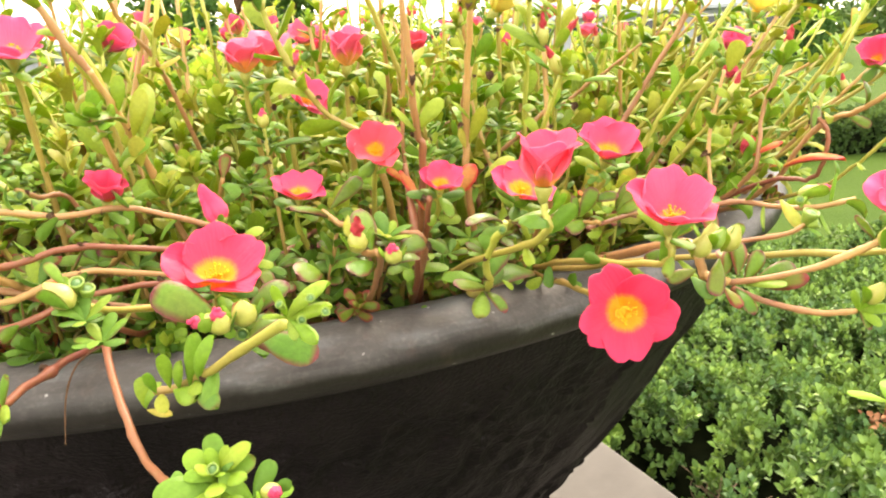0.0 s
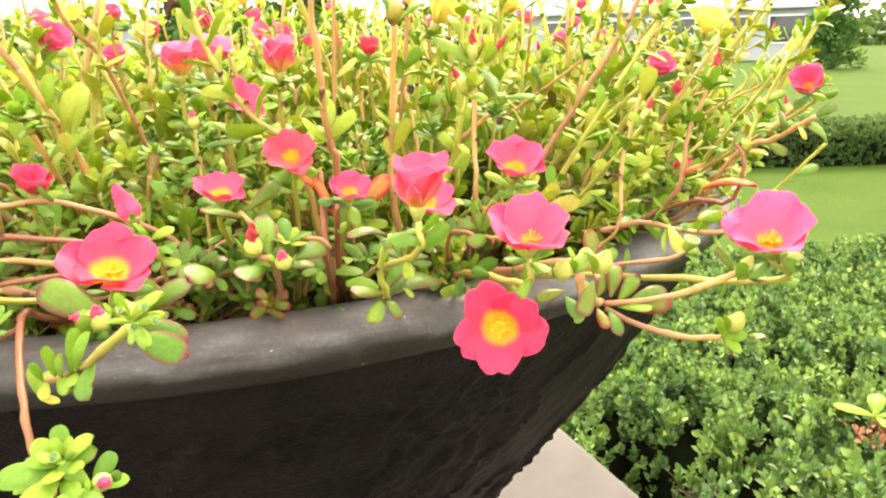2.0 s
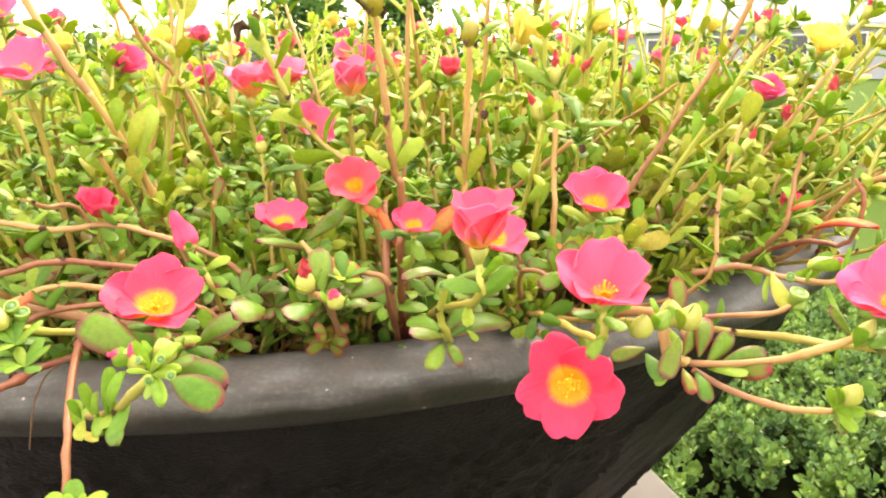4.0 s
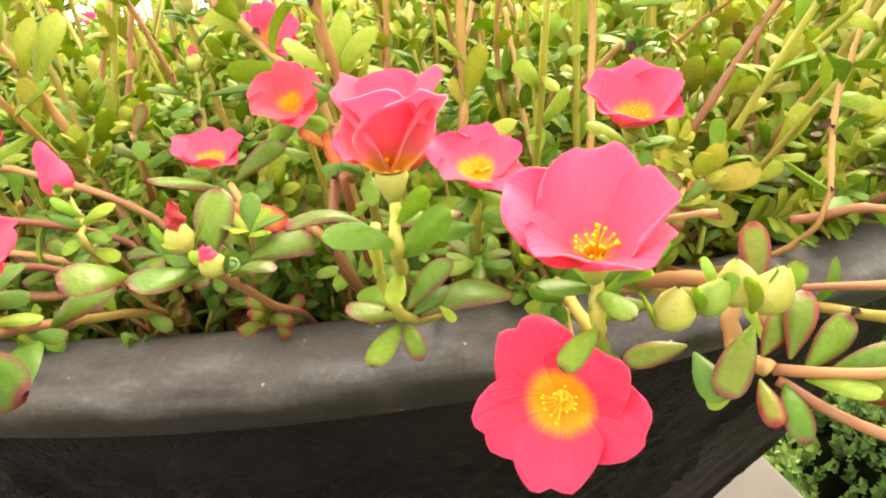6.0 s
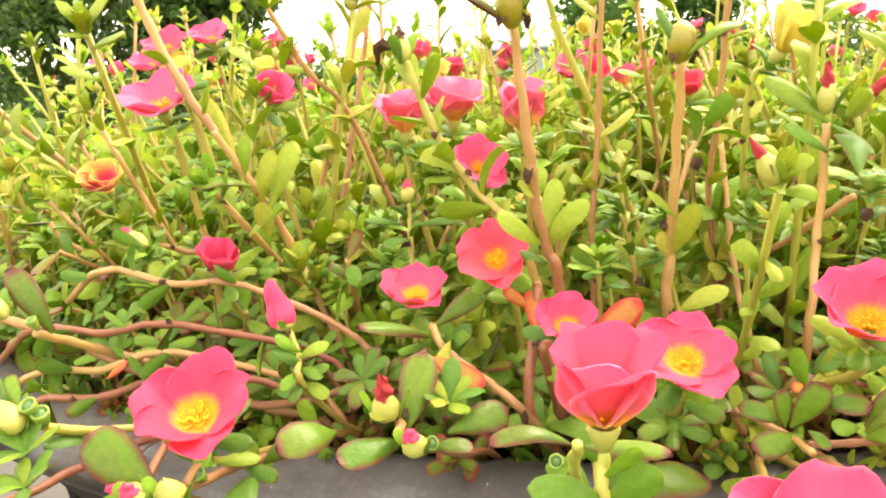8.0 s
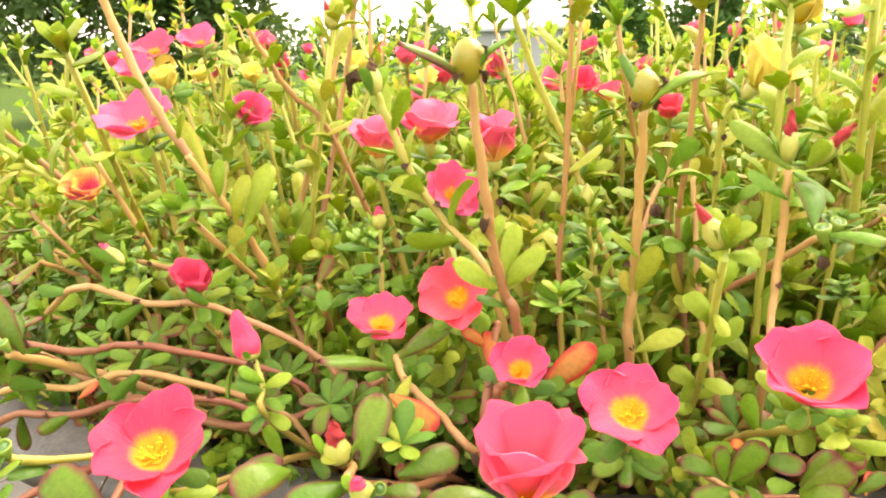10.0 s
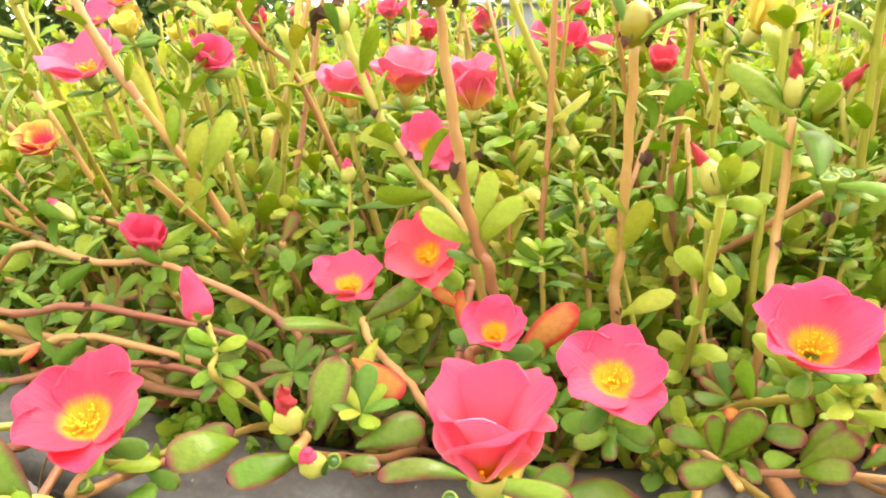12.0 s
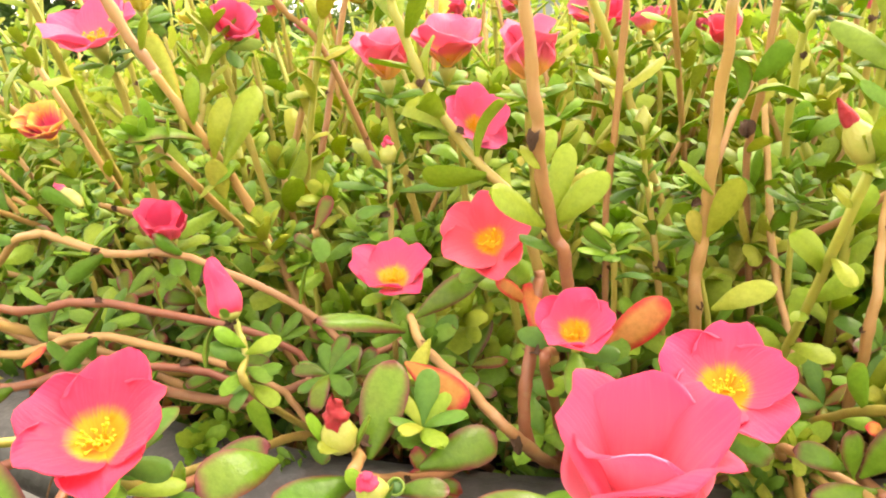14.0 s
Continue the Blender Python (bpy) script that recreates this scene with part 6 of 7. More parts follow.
leaf(thing, (-0.0125, 0.2789, 1.6280), (-0.0033, 0.2792, 1.6370), LEAF, (0.25, -0.40, 0.88), 4, 0.60)

thing, pts = shoot('leafy yellow-green purslane shoot leaning towards the lip', [(-0.0234, 0.3376, 1.4750), (-0.0331, 0.3242, 1.5572), (-0.0527, 0.3300, 1.5738), (-0.0654, 0.3258, 1.5929), (-0.0728, 0.3230, 1.6125), (-0.0757, 0.3213, 1.6217)], [0.0024, 0.0018], STEM_GREEN)
dressed(thing, pts, 0.25, 0.80, 9, 0.0190, [LEAF_PALE, LEAF_YELLOW], 0.90, 11)
bud(thing, (-0.0761, 0.3210, 1.6208), (-0.1, 0, 1), 0.0040, 0.0120, SEPAL, DRY)
part('dry_scale', SCALES[0], DRY, thing, m=frame_of((-0.0771, 0.3203, 1.6244), (-0.8, -0.2, -0.2), (0, -0.6, 0.8), 0.009))

thing, pts = shoot('tall tan purslane stem with a swollen capsule on top', [(0.0140, 0.3580, 1.4750), (0.0074, 0.3451, 1.5340), (0.0083, 0.3455, 1.5575), (0.0101, 0.3408, 1.5862), (0.0133, 0.3327, 1.6168)], [0.0028, 0.0021], STEM)
capsule(thing, (0.0132, 0.3328, 1.6221), (0.05, -0.05, 1), 0.0044)
leaf(thing, (0.0077, 0.3441, 1.5540), (0.0052, 0.3420, 1.5633), LEAF_YELLOW, (0.46, -0.74, 0.48), 0, 1.20)
leaf(thing, (0.0096, 0.3434, 1.5565), (0.0169, 0.3398, 1.5734), LEAF_PALE, (0.46, -0.74, 0.48), 1, 0.90)
leaf(thing, (0.0153, 0.3283, 1.5420), (0.0293, 0.3288, 1.5501), LEAF_YELLOW, (0.32, -0.51, 0.80), 2, 1.00)
leaf(thing, (0.0101, 0.3428, 1.5679), (0.0022, 0.3383, 1.5771), LEAF_PALE, (0.25, -0.40, 0.88), 3, 0.80)
leaf(thing, (0.0156, 0.3298, 1.6178), (0.0276, 0.3436, 1.6264), LEAF, (0.32, -0.51, 0.80), 4, 0.50)
leaf(thing, (0.0134, 0.3292, 1.6186), (0.0060, 0.3323, 1.6322), LEAF, (0.43, -0.68, 0.59), 0, 0.50)
part('dry_scale', SCALES[1], DRY, thing, m=frame_of((0.0181, 0.3299, 1.5888), (0.3, -0.5, -0.6), (0.2, -0.7, 0.5), 0.0045))

thing, pts = shoot('tan purslane stem branching from a capsule stem', [(0.0094, 0.3429, 1.5732), (0.0117, 0.3519, 1.5862), (0.0146, 0.3585, 1.5953)], [0.0014, 0.0011], STEM)
dressed(thing, pts, 0.60, 1.00, 5, 0.0130, [LEAF, LEAF_LIME], 0.60, 12)

thing, pts = shoot('tan purslane stem topped by two withered red flowers', [(0.0436, 0.3776, 1.4750), (0.0493, 0.3517, 1.5309), (0.0494, 0.3621, 1.5591), (0.0494, 0.3651, 1.5956)], [0.0022, 0.0018], STEM)
leaf(thing, (0.0505, 0.3598, 1.5872), (0.0393, 0.3535, 1.5958), LEAF, (0.38, -0.60, 0.70), 1, 0.85)
leaf(thing, (0.0597, 0.3434, 1.5831), (0.0539, 0.3650, 1.5922), LEAF, (0.46, -0.74, 0.48), 2, 0.80)
leaf(thing, (0.0637, 0.3432, 1.5812), (0.0781, 0.3357, 1.5824), LEAF, (0.25, -0.40, 0.88), 3, 0.75)
leaf(thing, (0.0494, 0.3651, 1.5956), (0.0375, 0.3691, 1.5996), LEAF, (0.25, -0.40, 0.88), 4, 0.80)
leaf(thing, (0.0500, 0.3652, 1.5957), (0.0306, 0.3700, 1.6097), LEAF, (0.46, -0.74, 0.48), 0, 0.75)
leaf(thing, (0.0506, 0.3651, 1.5949), (0.0625, 0.3696, 1.5857), LEAF, (0.25, -0.40, 0.88), 1, 0.75)
bud(thing, (0.0491, 0.3654, 1.5981), (0, -0.1, 1), 0.0036, 0.0120, SEPAL, WITHER)
bud(thing, (0.0548, 0.3659, 1.5972), (0.7, -0.1, 0.8), 0.0036, 0.0130, SEPAL, WITHER)
seed_cap(thing, (0.0622, 0.3434, 1.5822), (-0.1, -0.3, 0.95), 0.0042)
seed_cap(thing, (0.0644, 0.3635, 1.5799), (0.3, -0.3, 0.9), 0.0044)
part('dry_scale', SCALES[1], DRY, thing, m=frame_of((0.0606, 0.3610, 1.5700), (0.3, -0.5, -0.6), (0.2, -0.7, 0.5), 0.0045))

thing, pts = shoot('tan purslane stem crossing behind the flowers', [(0.0089, 0.4029, 1.5272), (0.0334, 0.3986, 1.5474), (0.0578, 0.3915, 1.5689)], [0.0020, 0.0018], STEM)
dressed(thing, pts, 0.10, 0.60, 5, 0.0140, LEAF, 0.50, 13)

thing, pts = shoot('brown purslane stem standing among the leaves', [(0.0466, 0.3797, 1.4750), (0.0336, 0.3674, 1.5100), (0.0202, 0.3892, 1.5426), (0.0105, 0.4080, 1.5852)], [0.0019, 0.0016], STEM)
dressed(thing, pts, 0.20, 0.90, 8, 0.0140, [LEAF, LEAF_LIME], 0.50, 14)
seed_cap(thing, (0.0242, 0.4117, 1.5908), (-0.2, -0.3, 0.9), 0.0036)
seed_cap(thing, (0.0289, 0.4126, 1.5916), (0.2, -0.3, 0.9), 0.0036)

thing, pts = shoot('leafy green purslane shoot leaning over with pale leaves', [(-0.1000, 0.3250, 1.4750), (-0.1263, 0.3244, 1.5248), (-0.1319, 0.3118, 1.5614), (-0.1346, 0.2997, 1.5828), (-0.1389, 0.2902, 1.6019)], [0.0026, 0.0020], STEM)
leaf(thing, (-0.1315, 0.2980, 1.5803), (-0.1365, 0.2756, 1.5839), LEAF, (0.15, -0.24, 0.96), 2, 0.75)
leaf(thing, (-0.1295, 0.3042, 1.5720), (-0.1301, 0.3214, 1.5946), LEAF_PALE, (0.46, -0.74, 0.48), 3, 0.70)
leaf(thing, (-0.1316, 0.3024, 1.5743), (-0.1257, 0.3049, 1.5929), LEAF_PALE, (0.46, -0.74, 0.48), 4, 0.90)
leaf(thing, (-0.1314, 0.3044, 1.5610), (-0.1305, 0.3006, 1.5743), LEAF_YELLOW, (0.43, -0.68, 0.59), 0, 1.30)
leaf(thing, (-0.1358, 0.2965, 1.5884), (-0.1479, 0.2964, 1.6127), LEAF_YELLOW, (0.46, -0.74, 0.48), 1, 0.60)
leaf(thing, (-0.1338, 0.2981, 1.5852), (-0.1320, 0.2986, 1.5993), LEAF_PALE, (0.25, -0.40, 0.88), 2, 0.90)
leaf(thing, (-0.1360, 0.2938, 1.5857), (-0.1383, 0.2800, 1.5898), LEAF_RED, (0.18, -0.29, 0.94), 3, 0.60)
dressed(thing, pts, 0.10, 0.50, 5, 0.0140, [LEAF, LEAF_YELLOW], 0.50, 16)

thing, pts = shoot('upright lime purslane shoot with stacked leaves', [(-0.1420, 0.3062, 1.5811), (-0.1437, 0.3125, 1.5971), (-0.1457, 0.3183, 1.6112)], [0.0016, 0.0013], STEM_GREEN)
dressed(thing, pts, 0.05, 0.95, 12, 0.0120, LEAF_PALE, 1.00, 17)
whorl(thing, (-0.1457, 0.3185, 1.6123), (0.1,0,1), 6, 0.0090, LEAF_PALE, 1.20, 3, fat=1.00)

thing, pts = shoot('tall diagonal tan purslane stem', [(-0.1386, 0.2914, 1.6006), (-0.1443, 0.2878, 1.6115), (-0.1519, 0.2832, 1.6303), (-0.1586, 0.2807, 1.6502), (-0.1591, 0.2775, 1.6637)], [0.0024, 0.0022], STEM)
dressed(thing, pts, 0.10, 0.40, 3, 0.0150, LEAF_PALE, 0.80, 18)
whorl(thing, pts[-1], (0, 0, 1), 6, 0.013, [LEAF_PALE, LEAF], 0.7, 68)

thing, pts = shoot('tall thin tan purslane stem', [(-0.1703, 0.3651, 1.4750), (-0.1640, 0.3889, 1.5623), (-0.1623, 0.3955, 1.5865), (-0.1556, 0.4047, 1.6338), (-0.1519, 0.4065, 1.6564), (-0.1504, 0.4069, 1.6637)], [0.0022, 0.0018], STEM)
dressed(thing, pts, 0.30, 0.80, 5, 0.0120, LEAF_PALE, 0.80, 19)
whorl(thing, pts[-1], (0, 0, 1), 6, 0.013, [LEAF_PALE, LEAF], 0.7, 69)

thing, pts = shoot('tall diagonal yellow-green purslane stem', [(-0.1220, 0.4164, 1.4750), (-0.1407, 0.3754, 1.5937), (-0.1495, 0.3560, 1.6201), (-0.1527, 0.3377, 1.6466)], [0.0020, 0.0016], STEM)
dressed(thing, pts, 0.30, 0.80, 4, 0.0120, LEAF_PALE, 0.80, 20)
whorl(thing, pts[-1], (0, 0, 1), 6, 0.013, [LEAF_PALE, LEAF], 0.7, 70)

thing, pts = shoot('tall yellow-green purslane stem leaning aside', [(0.0119, 0.3926, 1.4750), (-0.0149, 0.3750, 1.5652), (-0.0244, 0.3688, 1.5965), (-0.0335, 0.3593, 1.6240), (-0.0380, 0.3510, 1.6456)], [0.0020, 0.0018], STEM_GREEN)
dressed(thing, pts, 0.10, 0.60, 7, 0.0130, [LEAF_PALE, LEAF], 0.70, 21)
whorl(thing, pts[-1], (0, 0, 1), 6, 0.013, [LEAF_PALE, LEAF], 0.7, 71)

thing, pts = shoot('tan purslane shoot with pale open seed caps', [(-0.1500, 0.3300, 1.4750), (-0.1685, 0.3168, 1.5435), (-0.1758, 0.3015, 1.5513), (-0.1787, 0.2905, 1.5572)], [0.0018, 0.0016], STEM)
seed_cap(thing, (-0.1790, 0.2913, 1.5604), (0, -0.3, 0.9), 0.0042)
seed_cap(thing, (-0.1763, 0.2892, 1.5544), (-0.1, -0.8, 0.3), 0.0038)
bud(thing, (-0.1771, 0.2836, 1.5579), (-0.9, 0, 0.4), 0.0036, 0.0150, SEPAL, PETAL_FURLED)
seed_cap(thing, (-0.1753, 0.2969, 1.5600), (0, -0.5, 0.8), 0.0026)
leaf(thing, (-0.1722, 0.2890, 1.5527), (-0.1668, 0.2842, 1.5458), LEAF_RED, (0.25, -0.40, 0.88), 4, 1.00)
leaf(thing, (-0.1671, 0.3021, 1.5453), (-0.1633, 0.2870, 1.5410), LEAF, (0.25, -0.40, 0.88), 0, 0.80)
whorl(thing, (-0.1689, 0.2791, 1.5424), (0,-0.2,1), 8, 0.0130, [LEAF_LIME, LEAF_LIME, LEAF], 0.70, 22, fat=1.00)

thing, pts = shoot('tan purslane stem with a large yellowed leaf on top', [(0.0521, 0.3838, 1.4750), (0.1109, 0.3233, 1.5132), (0.1185, 0.3308, 1.5506), (0.1275, 0.3380, 1.5822)], [0.0015, 0.0012], STEM)
leaf(thing, (0.1256, 0.3281, 1.5819), (0.1287, 0.3250, 1.5951), LEAF_YELLOW, (0.06, -0.93, 0.36), 1, 1.40)
dressed(thing, pts, 0.30, 0.80, 7, 0.0130, [LEAF_LIME, LEAF], 0.60, 23)

thing, pts = shoot('tall leaning tan purslane stem', [(0.0464, 0.3963, 1.4750), (0.0914, 0.3977, 1.5484), (0.1102, 0.3982, 1.5780), (0.1288, 0.3957, 1.6091), (0.1427, 0.3910, 1.6409), (0.1475, 0.3888, 1.6509)], [0.0024, 0.0020], STEM)
dressed(thing, pts, 0.30, 0.90, 8, 0.0140, [LEAF_PALE, LEAF_YELLOW], 0.70, 24)
whorl(thing, pts[-1], (0, 0, 1), 6, 0.013, [LEAF_PALE, LEAF], 0.7, 74)

thing, pts = shoot('tan purslane stem with a withered red flower', [(0.1107, 0.4366, 1.4750), (0.1545, 0.3777, 1.5203), (0.1646, 0.3816, 1.5577), (0.1726, 0.3813, 1.5801)], [0.0019, 0.0016], STEM)
bud(thing, (0.1737, 0.3810, 1.5815), (0.2, 0, 1), 0.0044, 0.0140, SEPAL, WITHER)
whorl(thing, (0.1726, 0.3813, 1.5796), (0.2,0,1), 5, 0.0140, [LEAF_LIME, LEAF], 0.50, 25, fat=1.00)
dressed(thing, pts, 0.30, 0.80, 5, 0.0120, LEAF_LIME, 0.60, 26)

thing, pts = shoot('long tan purslane stem arching out to the lawn side', [(0.1344, 0.4641, 1.4750), (0.1684, 0.3921, 1.5102), (0.1868, 0.3716, 1.5471), (0.1984, 0.3517, 1.5581), (0.2073, 0.3321, 1.5705)], [0.0022, 0.0019], STEM)
dressed(thing, pts, 0.30, 0.95, 8, 0.0140, [LEAF_PALE, LEAF_YELLOW, LEAF_RED], 0.60, 27)

thing, pts = shoot('pale purslane stem leaning out beyond the lip', [(0.1459, 0.4793, 1.4750), (0.1893, 0.3848, 1.5117), (0.2029, 0.3608, 1.5290), (0.2162, 0.3369, 1.5572)], [0.0016, 0.0012], STEM_GREEN)
dressed(thing, pts, 0.30, 0.95, 5, 0.0120, [LEAF_PALE, LEAF], 0.60, 28)

thing, pts = shoot('green purslane shoot with narrow leaves', [(0.1610, 0.5014, 1.4750), (0.2003, 0.4181, 1.5326), (0.2152, 0.4167, 1.5640), (0.2320, 0.4119, 1.6082)], [0.0018, 0.0014], STEM_GREEN)
dressed(thing, pts, 0.20, 1.00, 12, 0.0120, LEAF_LIME, 0.80, 29)

thing, pts = shoot('tan purslane stem with dried red-edged curled leaf', [(0.1187, 0.4454, 1.4750), (0.1622, 0.3752, 1.5207), (0.1789, 0.3537, 1.5255), (0.1837, 0.3505, 1.5453), (0.1803, 0.3538, 1.5556)], [0.0020, 0.0014], STEM_RED)
leaf(thing, (0.1673, 0.3596, 1.5314), (0.1852, 0.3372, 1.5378), LEAF_ORANGE, (0.03, -0.48, 0.88), 2, 0.60)
leaf(thing, (0.1597, 0.3792, 1.5348), (0.1689, 0.3668, 1.5427), LEAF_ORANGE, (0.03, -0.48, 0.88), 3, 0.90)

thing, pts = shoot('tall tan purslane stem in the middle of the bowl', [(-0.0200, 0.3600, 1.4750), (-0.0229, 0.3557, 1.5497), (-0.0204, 0.3541, 1.5852), (-0.0158, 0.3476, 1.6377), (-0.0158, 0.3461, 1.6494)], [0.0017, 0.0013], STEM)
dressed(thing, pts, 0.30, 1.00, 7, 0.0140, [LEAF_YELLOW, LEAF_PALE], 0.70, 30)
whorl(thing, pts[-1], (0, 0, 1), 6, 0.014, LEAF_PALE, 0.6, 41)

thing, pts = shoot('tall tan purslane stem in the middle of the bowl', [(0.0200, 0.4000, 1.4750), (0.0090, 0.3979, 1.5600), (0.0126, 0.3897, 1.5929), (0.0163, 0.3827, 1.6392), (0.0173, 0.3816, 1.6481)], [0.0019, 0.0014], STEM)
dressed(thing, pts, 0.30, 1.00, 8, 0.0140, [LEAF_YELLOW, LEAF_PALE], 0.70, 31)
whorl(thing, pts[-1], (0, 0, 1), 6, 0.014, LEAF_PALE, 0.6, 42)

thing, pts = shoot('brown-red purslane stem arching over the leaves', [(-0.0232, 0.3377, 1.4750), (-0.0162, 0.2877, 1.5165), (-0.0180, 0.2938, 1.5418), (-0.0196, 0.3010, 1.5550)], [0.0024, 0.0020], STEM_RED)

thing, pts = shoot('purslane branch with pairs of red-edged leaves on the lip', [(0.0348, 0.3714, 1.4750), (0.0366, 0.3007, 1.5247), (0.0502, 0.2895, 1.5273), (0.0574, 0.2775, 1.5296)], [0.0015, 0.0013], STEM)
leaf(thing, (0.0488, 0.2888, 1.5304), (0.0405, 0.2840, 1.5349), LEAF_RED, (0.40, -0.65, 0.65), 4, 1.20)
leaf(thing, (0.0503, 0.2884, 1.5295), (0.0489, 0.2881, 1.5391), LEAF_RED, (0.40, -0.65, 0.65), 0, 1.20)
leaf(thing, (0.0515, 0.2888, 1.5297), (0.0582, 0.2906, 1.5413), LEAF_RED, (0.40, -0.65, 0.65), 1, 1.20)
leaf(thing, (0.0577, 0.2930, 1.5354), (0.0676, 0.2893, 1.5376), LEAF_RED, (0.40, -0.65, 0.65), 2, 1.20)
leaf(thing, (0.0543, 0.2881, 1.5280), (0.0448, 0.2796, 1.5267), LEAF_RED, (0.40, -0.65, 0.65), 3, 1.20)
leaf(thing, (0.0553, 0.2890, 1.5293), (0.0600, 0.2831, 1.5285), LEAF_RED, (0.40, -0.65, 0.65), 4, 1.20)
leaf(thing, (0.0668, 0.2916, 1.5317), (0.0735, 0.2921, 1.5423), LEAF_RED, (0.40, -0.65, 0.65), 0, 1.20)
leaf(thing, (0.0670, 0.2909, 1.5307), (0.0771, 0.2911, 1.5404), LEAF_RED, (0.40, -0.65, 0.65), 1, 1.20)
leaf(thing, (0.0672, 0.2903, 1.5296), (0.0769, 0.2877, 1.5346), LEAF_RED, (0.40, -0.65, 0.65), 2, 1.20)
leaf(thing, (0.0657, 0.2914, 1.5315), (0.0604, 0.2859, 1.5328), LEAF, (0.40, -0.65, 0.65), 3, 1.20)
leaf(thing, (0.0538, 0.2934, 1.5370), (0.0512, 0.2890, 1.5401), LEAF_ORANGE, (0.40, -0.65, 0.65), 4, 1.20)

thing, pts = shoot('tan runner with red-edged leaves on the lip', [(0.0551, 0.2927, 1.5239), (0.0669, 0.2953, 1.5262), (0.0783, 0.2967, 1.5282), (0.0869, 0.2971, 1.5295)], [0.0014, 0.0013], STEM)
leaf(thing, (0.0780, 0.2925, 1.5328), (0.0837, 0.2953, 1.5381), LEAF_RED, (0.40, -0.65, 0.65), 0, 1.10)
leaf(thing, (0.0801, 0.2925, 1.5329), (0.0805, 0.2953, 1.5378), LEAF_ORANGE, (0.40, -0.65, 0.65), 1, 1.10)
leaf(thing, (0.0700, 0.3001, 1.5472), (0.0634, 0.3019, 1.5520), LEAF_RED, (0.40, -0.65, 0.65), 2, 1.10)
leaf(thing, (0.0607, 0.2992, 1.5466), (0.0571, 0.3003, 1.5496), LEAF, (0.40, -0.65, 0.65), 3, 1.10)
leaf(thing, (0.0616, 0.2982, 1.5444), (0.0565, 0.2966, 1.5422), LEAF, (0.40, -0.65, 0.65), 4, 1.10)

thing, pts = shoot('reddish brown purslane stem lying among the leaves', [(-0.0880, 0.2944, 1.5095), (-0.0999, 0.2915, 1.5230), (-0.1420, 0.2635, 1.5378), (-0.1633, 0.2516, 1.5348), (-0.1910, 0.2433, 1.5359), (-0.2240, 0.2437, 1.5175)], [0.0017, 0.0021], STEM_RED)
dressed(thing, pts, 0.20, 0.95, 9, 0.0130, [LEAF, LEAF_RED], 0.50, 70)

thing, pts = shoot('reddish brown purslane stem lying among the leaves', [(-0.0978, 0.2791, 1.5033), (-0.1092, 0.2761, 1.5166), (-0.1395, 0.2548, 1.5210), (-0.1587, 0.2434, 1.5149), (-0.1847, 0.2357, 1.5122), (-0.2164, 0.2353, 1.4921)], [0.0017, 0.0021], STEM_RED)
dressed(thing, pts, 0.20, 0.95, 9, 0.0130, [LEAF, LEAF_RED], 0.50, 71)

thing, pts = shoot('reddish brown purslane stem lying among the leaves', [(-0.0877, 0.2873, 1.4998), (-0.0997, 0.2847, 1.5130), (-0.1399, 0.2606, 1.5289), (-0.1604, 0.2478, 1.5232), (-0.1873, 0.2386, 1.5212), (-0.2195, 0.2386, 1.5017)], [0.0017, 0.0021], STEM)
dressed(thing, pts, 0.20, 0.95, 9, 0.0130, [LEAF, LEAF_RED], 0.50, 72)

thing, pts = shoot('reddish brown purslane stem lying among the leaves', [(-0.0826, 0.3037, 1.5155), (-0.0946, 0.3008, 1.5292), (-0.1304, 0.2861, 1.5472), (-0.1542, 0.2756, 1.5471), (-0.1839, 0.2688, 1.5520), (-0.2178, 0.2714, 1.5342)], [0.0017, 0.0021], STEM)
dressed(thing, pts, 0.20, 0.95, 9, 0.0130, [LEAF, LEAF_RED], 0.50, 73)

thing, pts = shoot('green purslane stem with a small pink bud and seed caps', [(-0.0758, 0.3161, 1.4750), (-0.0819, 0.3258, 1.5514), (-0.0833, 0.3284, 1.5656), (-0.0834, 0.3287, 1.5714)], [0.0014, 0.0012], STEM_GREEN)
bud(thing, (-0.0834, 0.3287, 1.5714), (0.05, -0.1, 1), 0.0036, 0.0085, SEPAL, PETAL_FURLED)
seed_cap(thing, (-0.0874, 0.3242, 1.5673), (-0.2, -0.3, 0.9), 0.0026)
seed_cap(thing, (-0.0799, 0.3289, 1.5671), (0.2, -0.4, 0.9), 0.0026)
leaf(thing, (-0.0849, 0.3251, 1.5636), (-0.0913, 0.3114, 1.5677), LEAF, (0.18, -0.29, 0.94), 0, 0.70)
leaf(thing, (-0.0801, 0.3287, 1.5629), (-0.0639, 0.3359, 1.5645), LEAF, (0.18, -0.29, 0.94), 1, 0.70)
leaf(thing, (-0.0818, 0.3256, 1.5579), (-0.0856, 0.3143, 1.5578), LEAF, (0.25, -0.40, 0.88), 2, 0.90)
dressed(thing, pts, 0.40, 0.90, 5, 0.0090, LEAF, 0.60, 91)

thing, pts = shoot('upright lime purslane shoot with stacked small leaves', [(0.0038, 0.3553, 1.4750), (-0.0066, 0.3588, 1.5346), (-0.0098, 0.3599, 1.5528), (-0.0130, 0.3596, 1.5709), (-0.0140, 0.3591, 1.5798)], [0.0016, 0.0012], STEM_GREEN)
dressed(thing, pts, 0.25, 0.98, 18, 0.0095, [LEAF_PALE, LEAF_PALE, LEAF], 0.90, 92)
bud(thing, (-0.0140, 0.3591, 1.5798), (0, 0, 1), 0.0034, 0.0090, SEPAL, None)

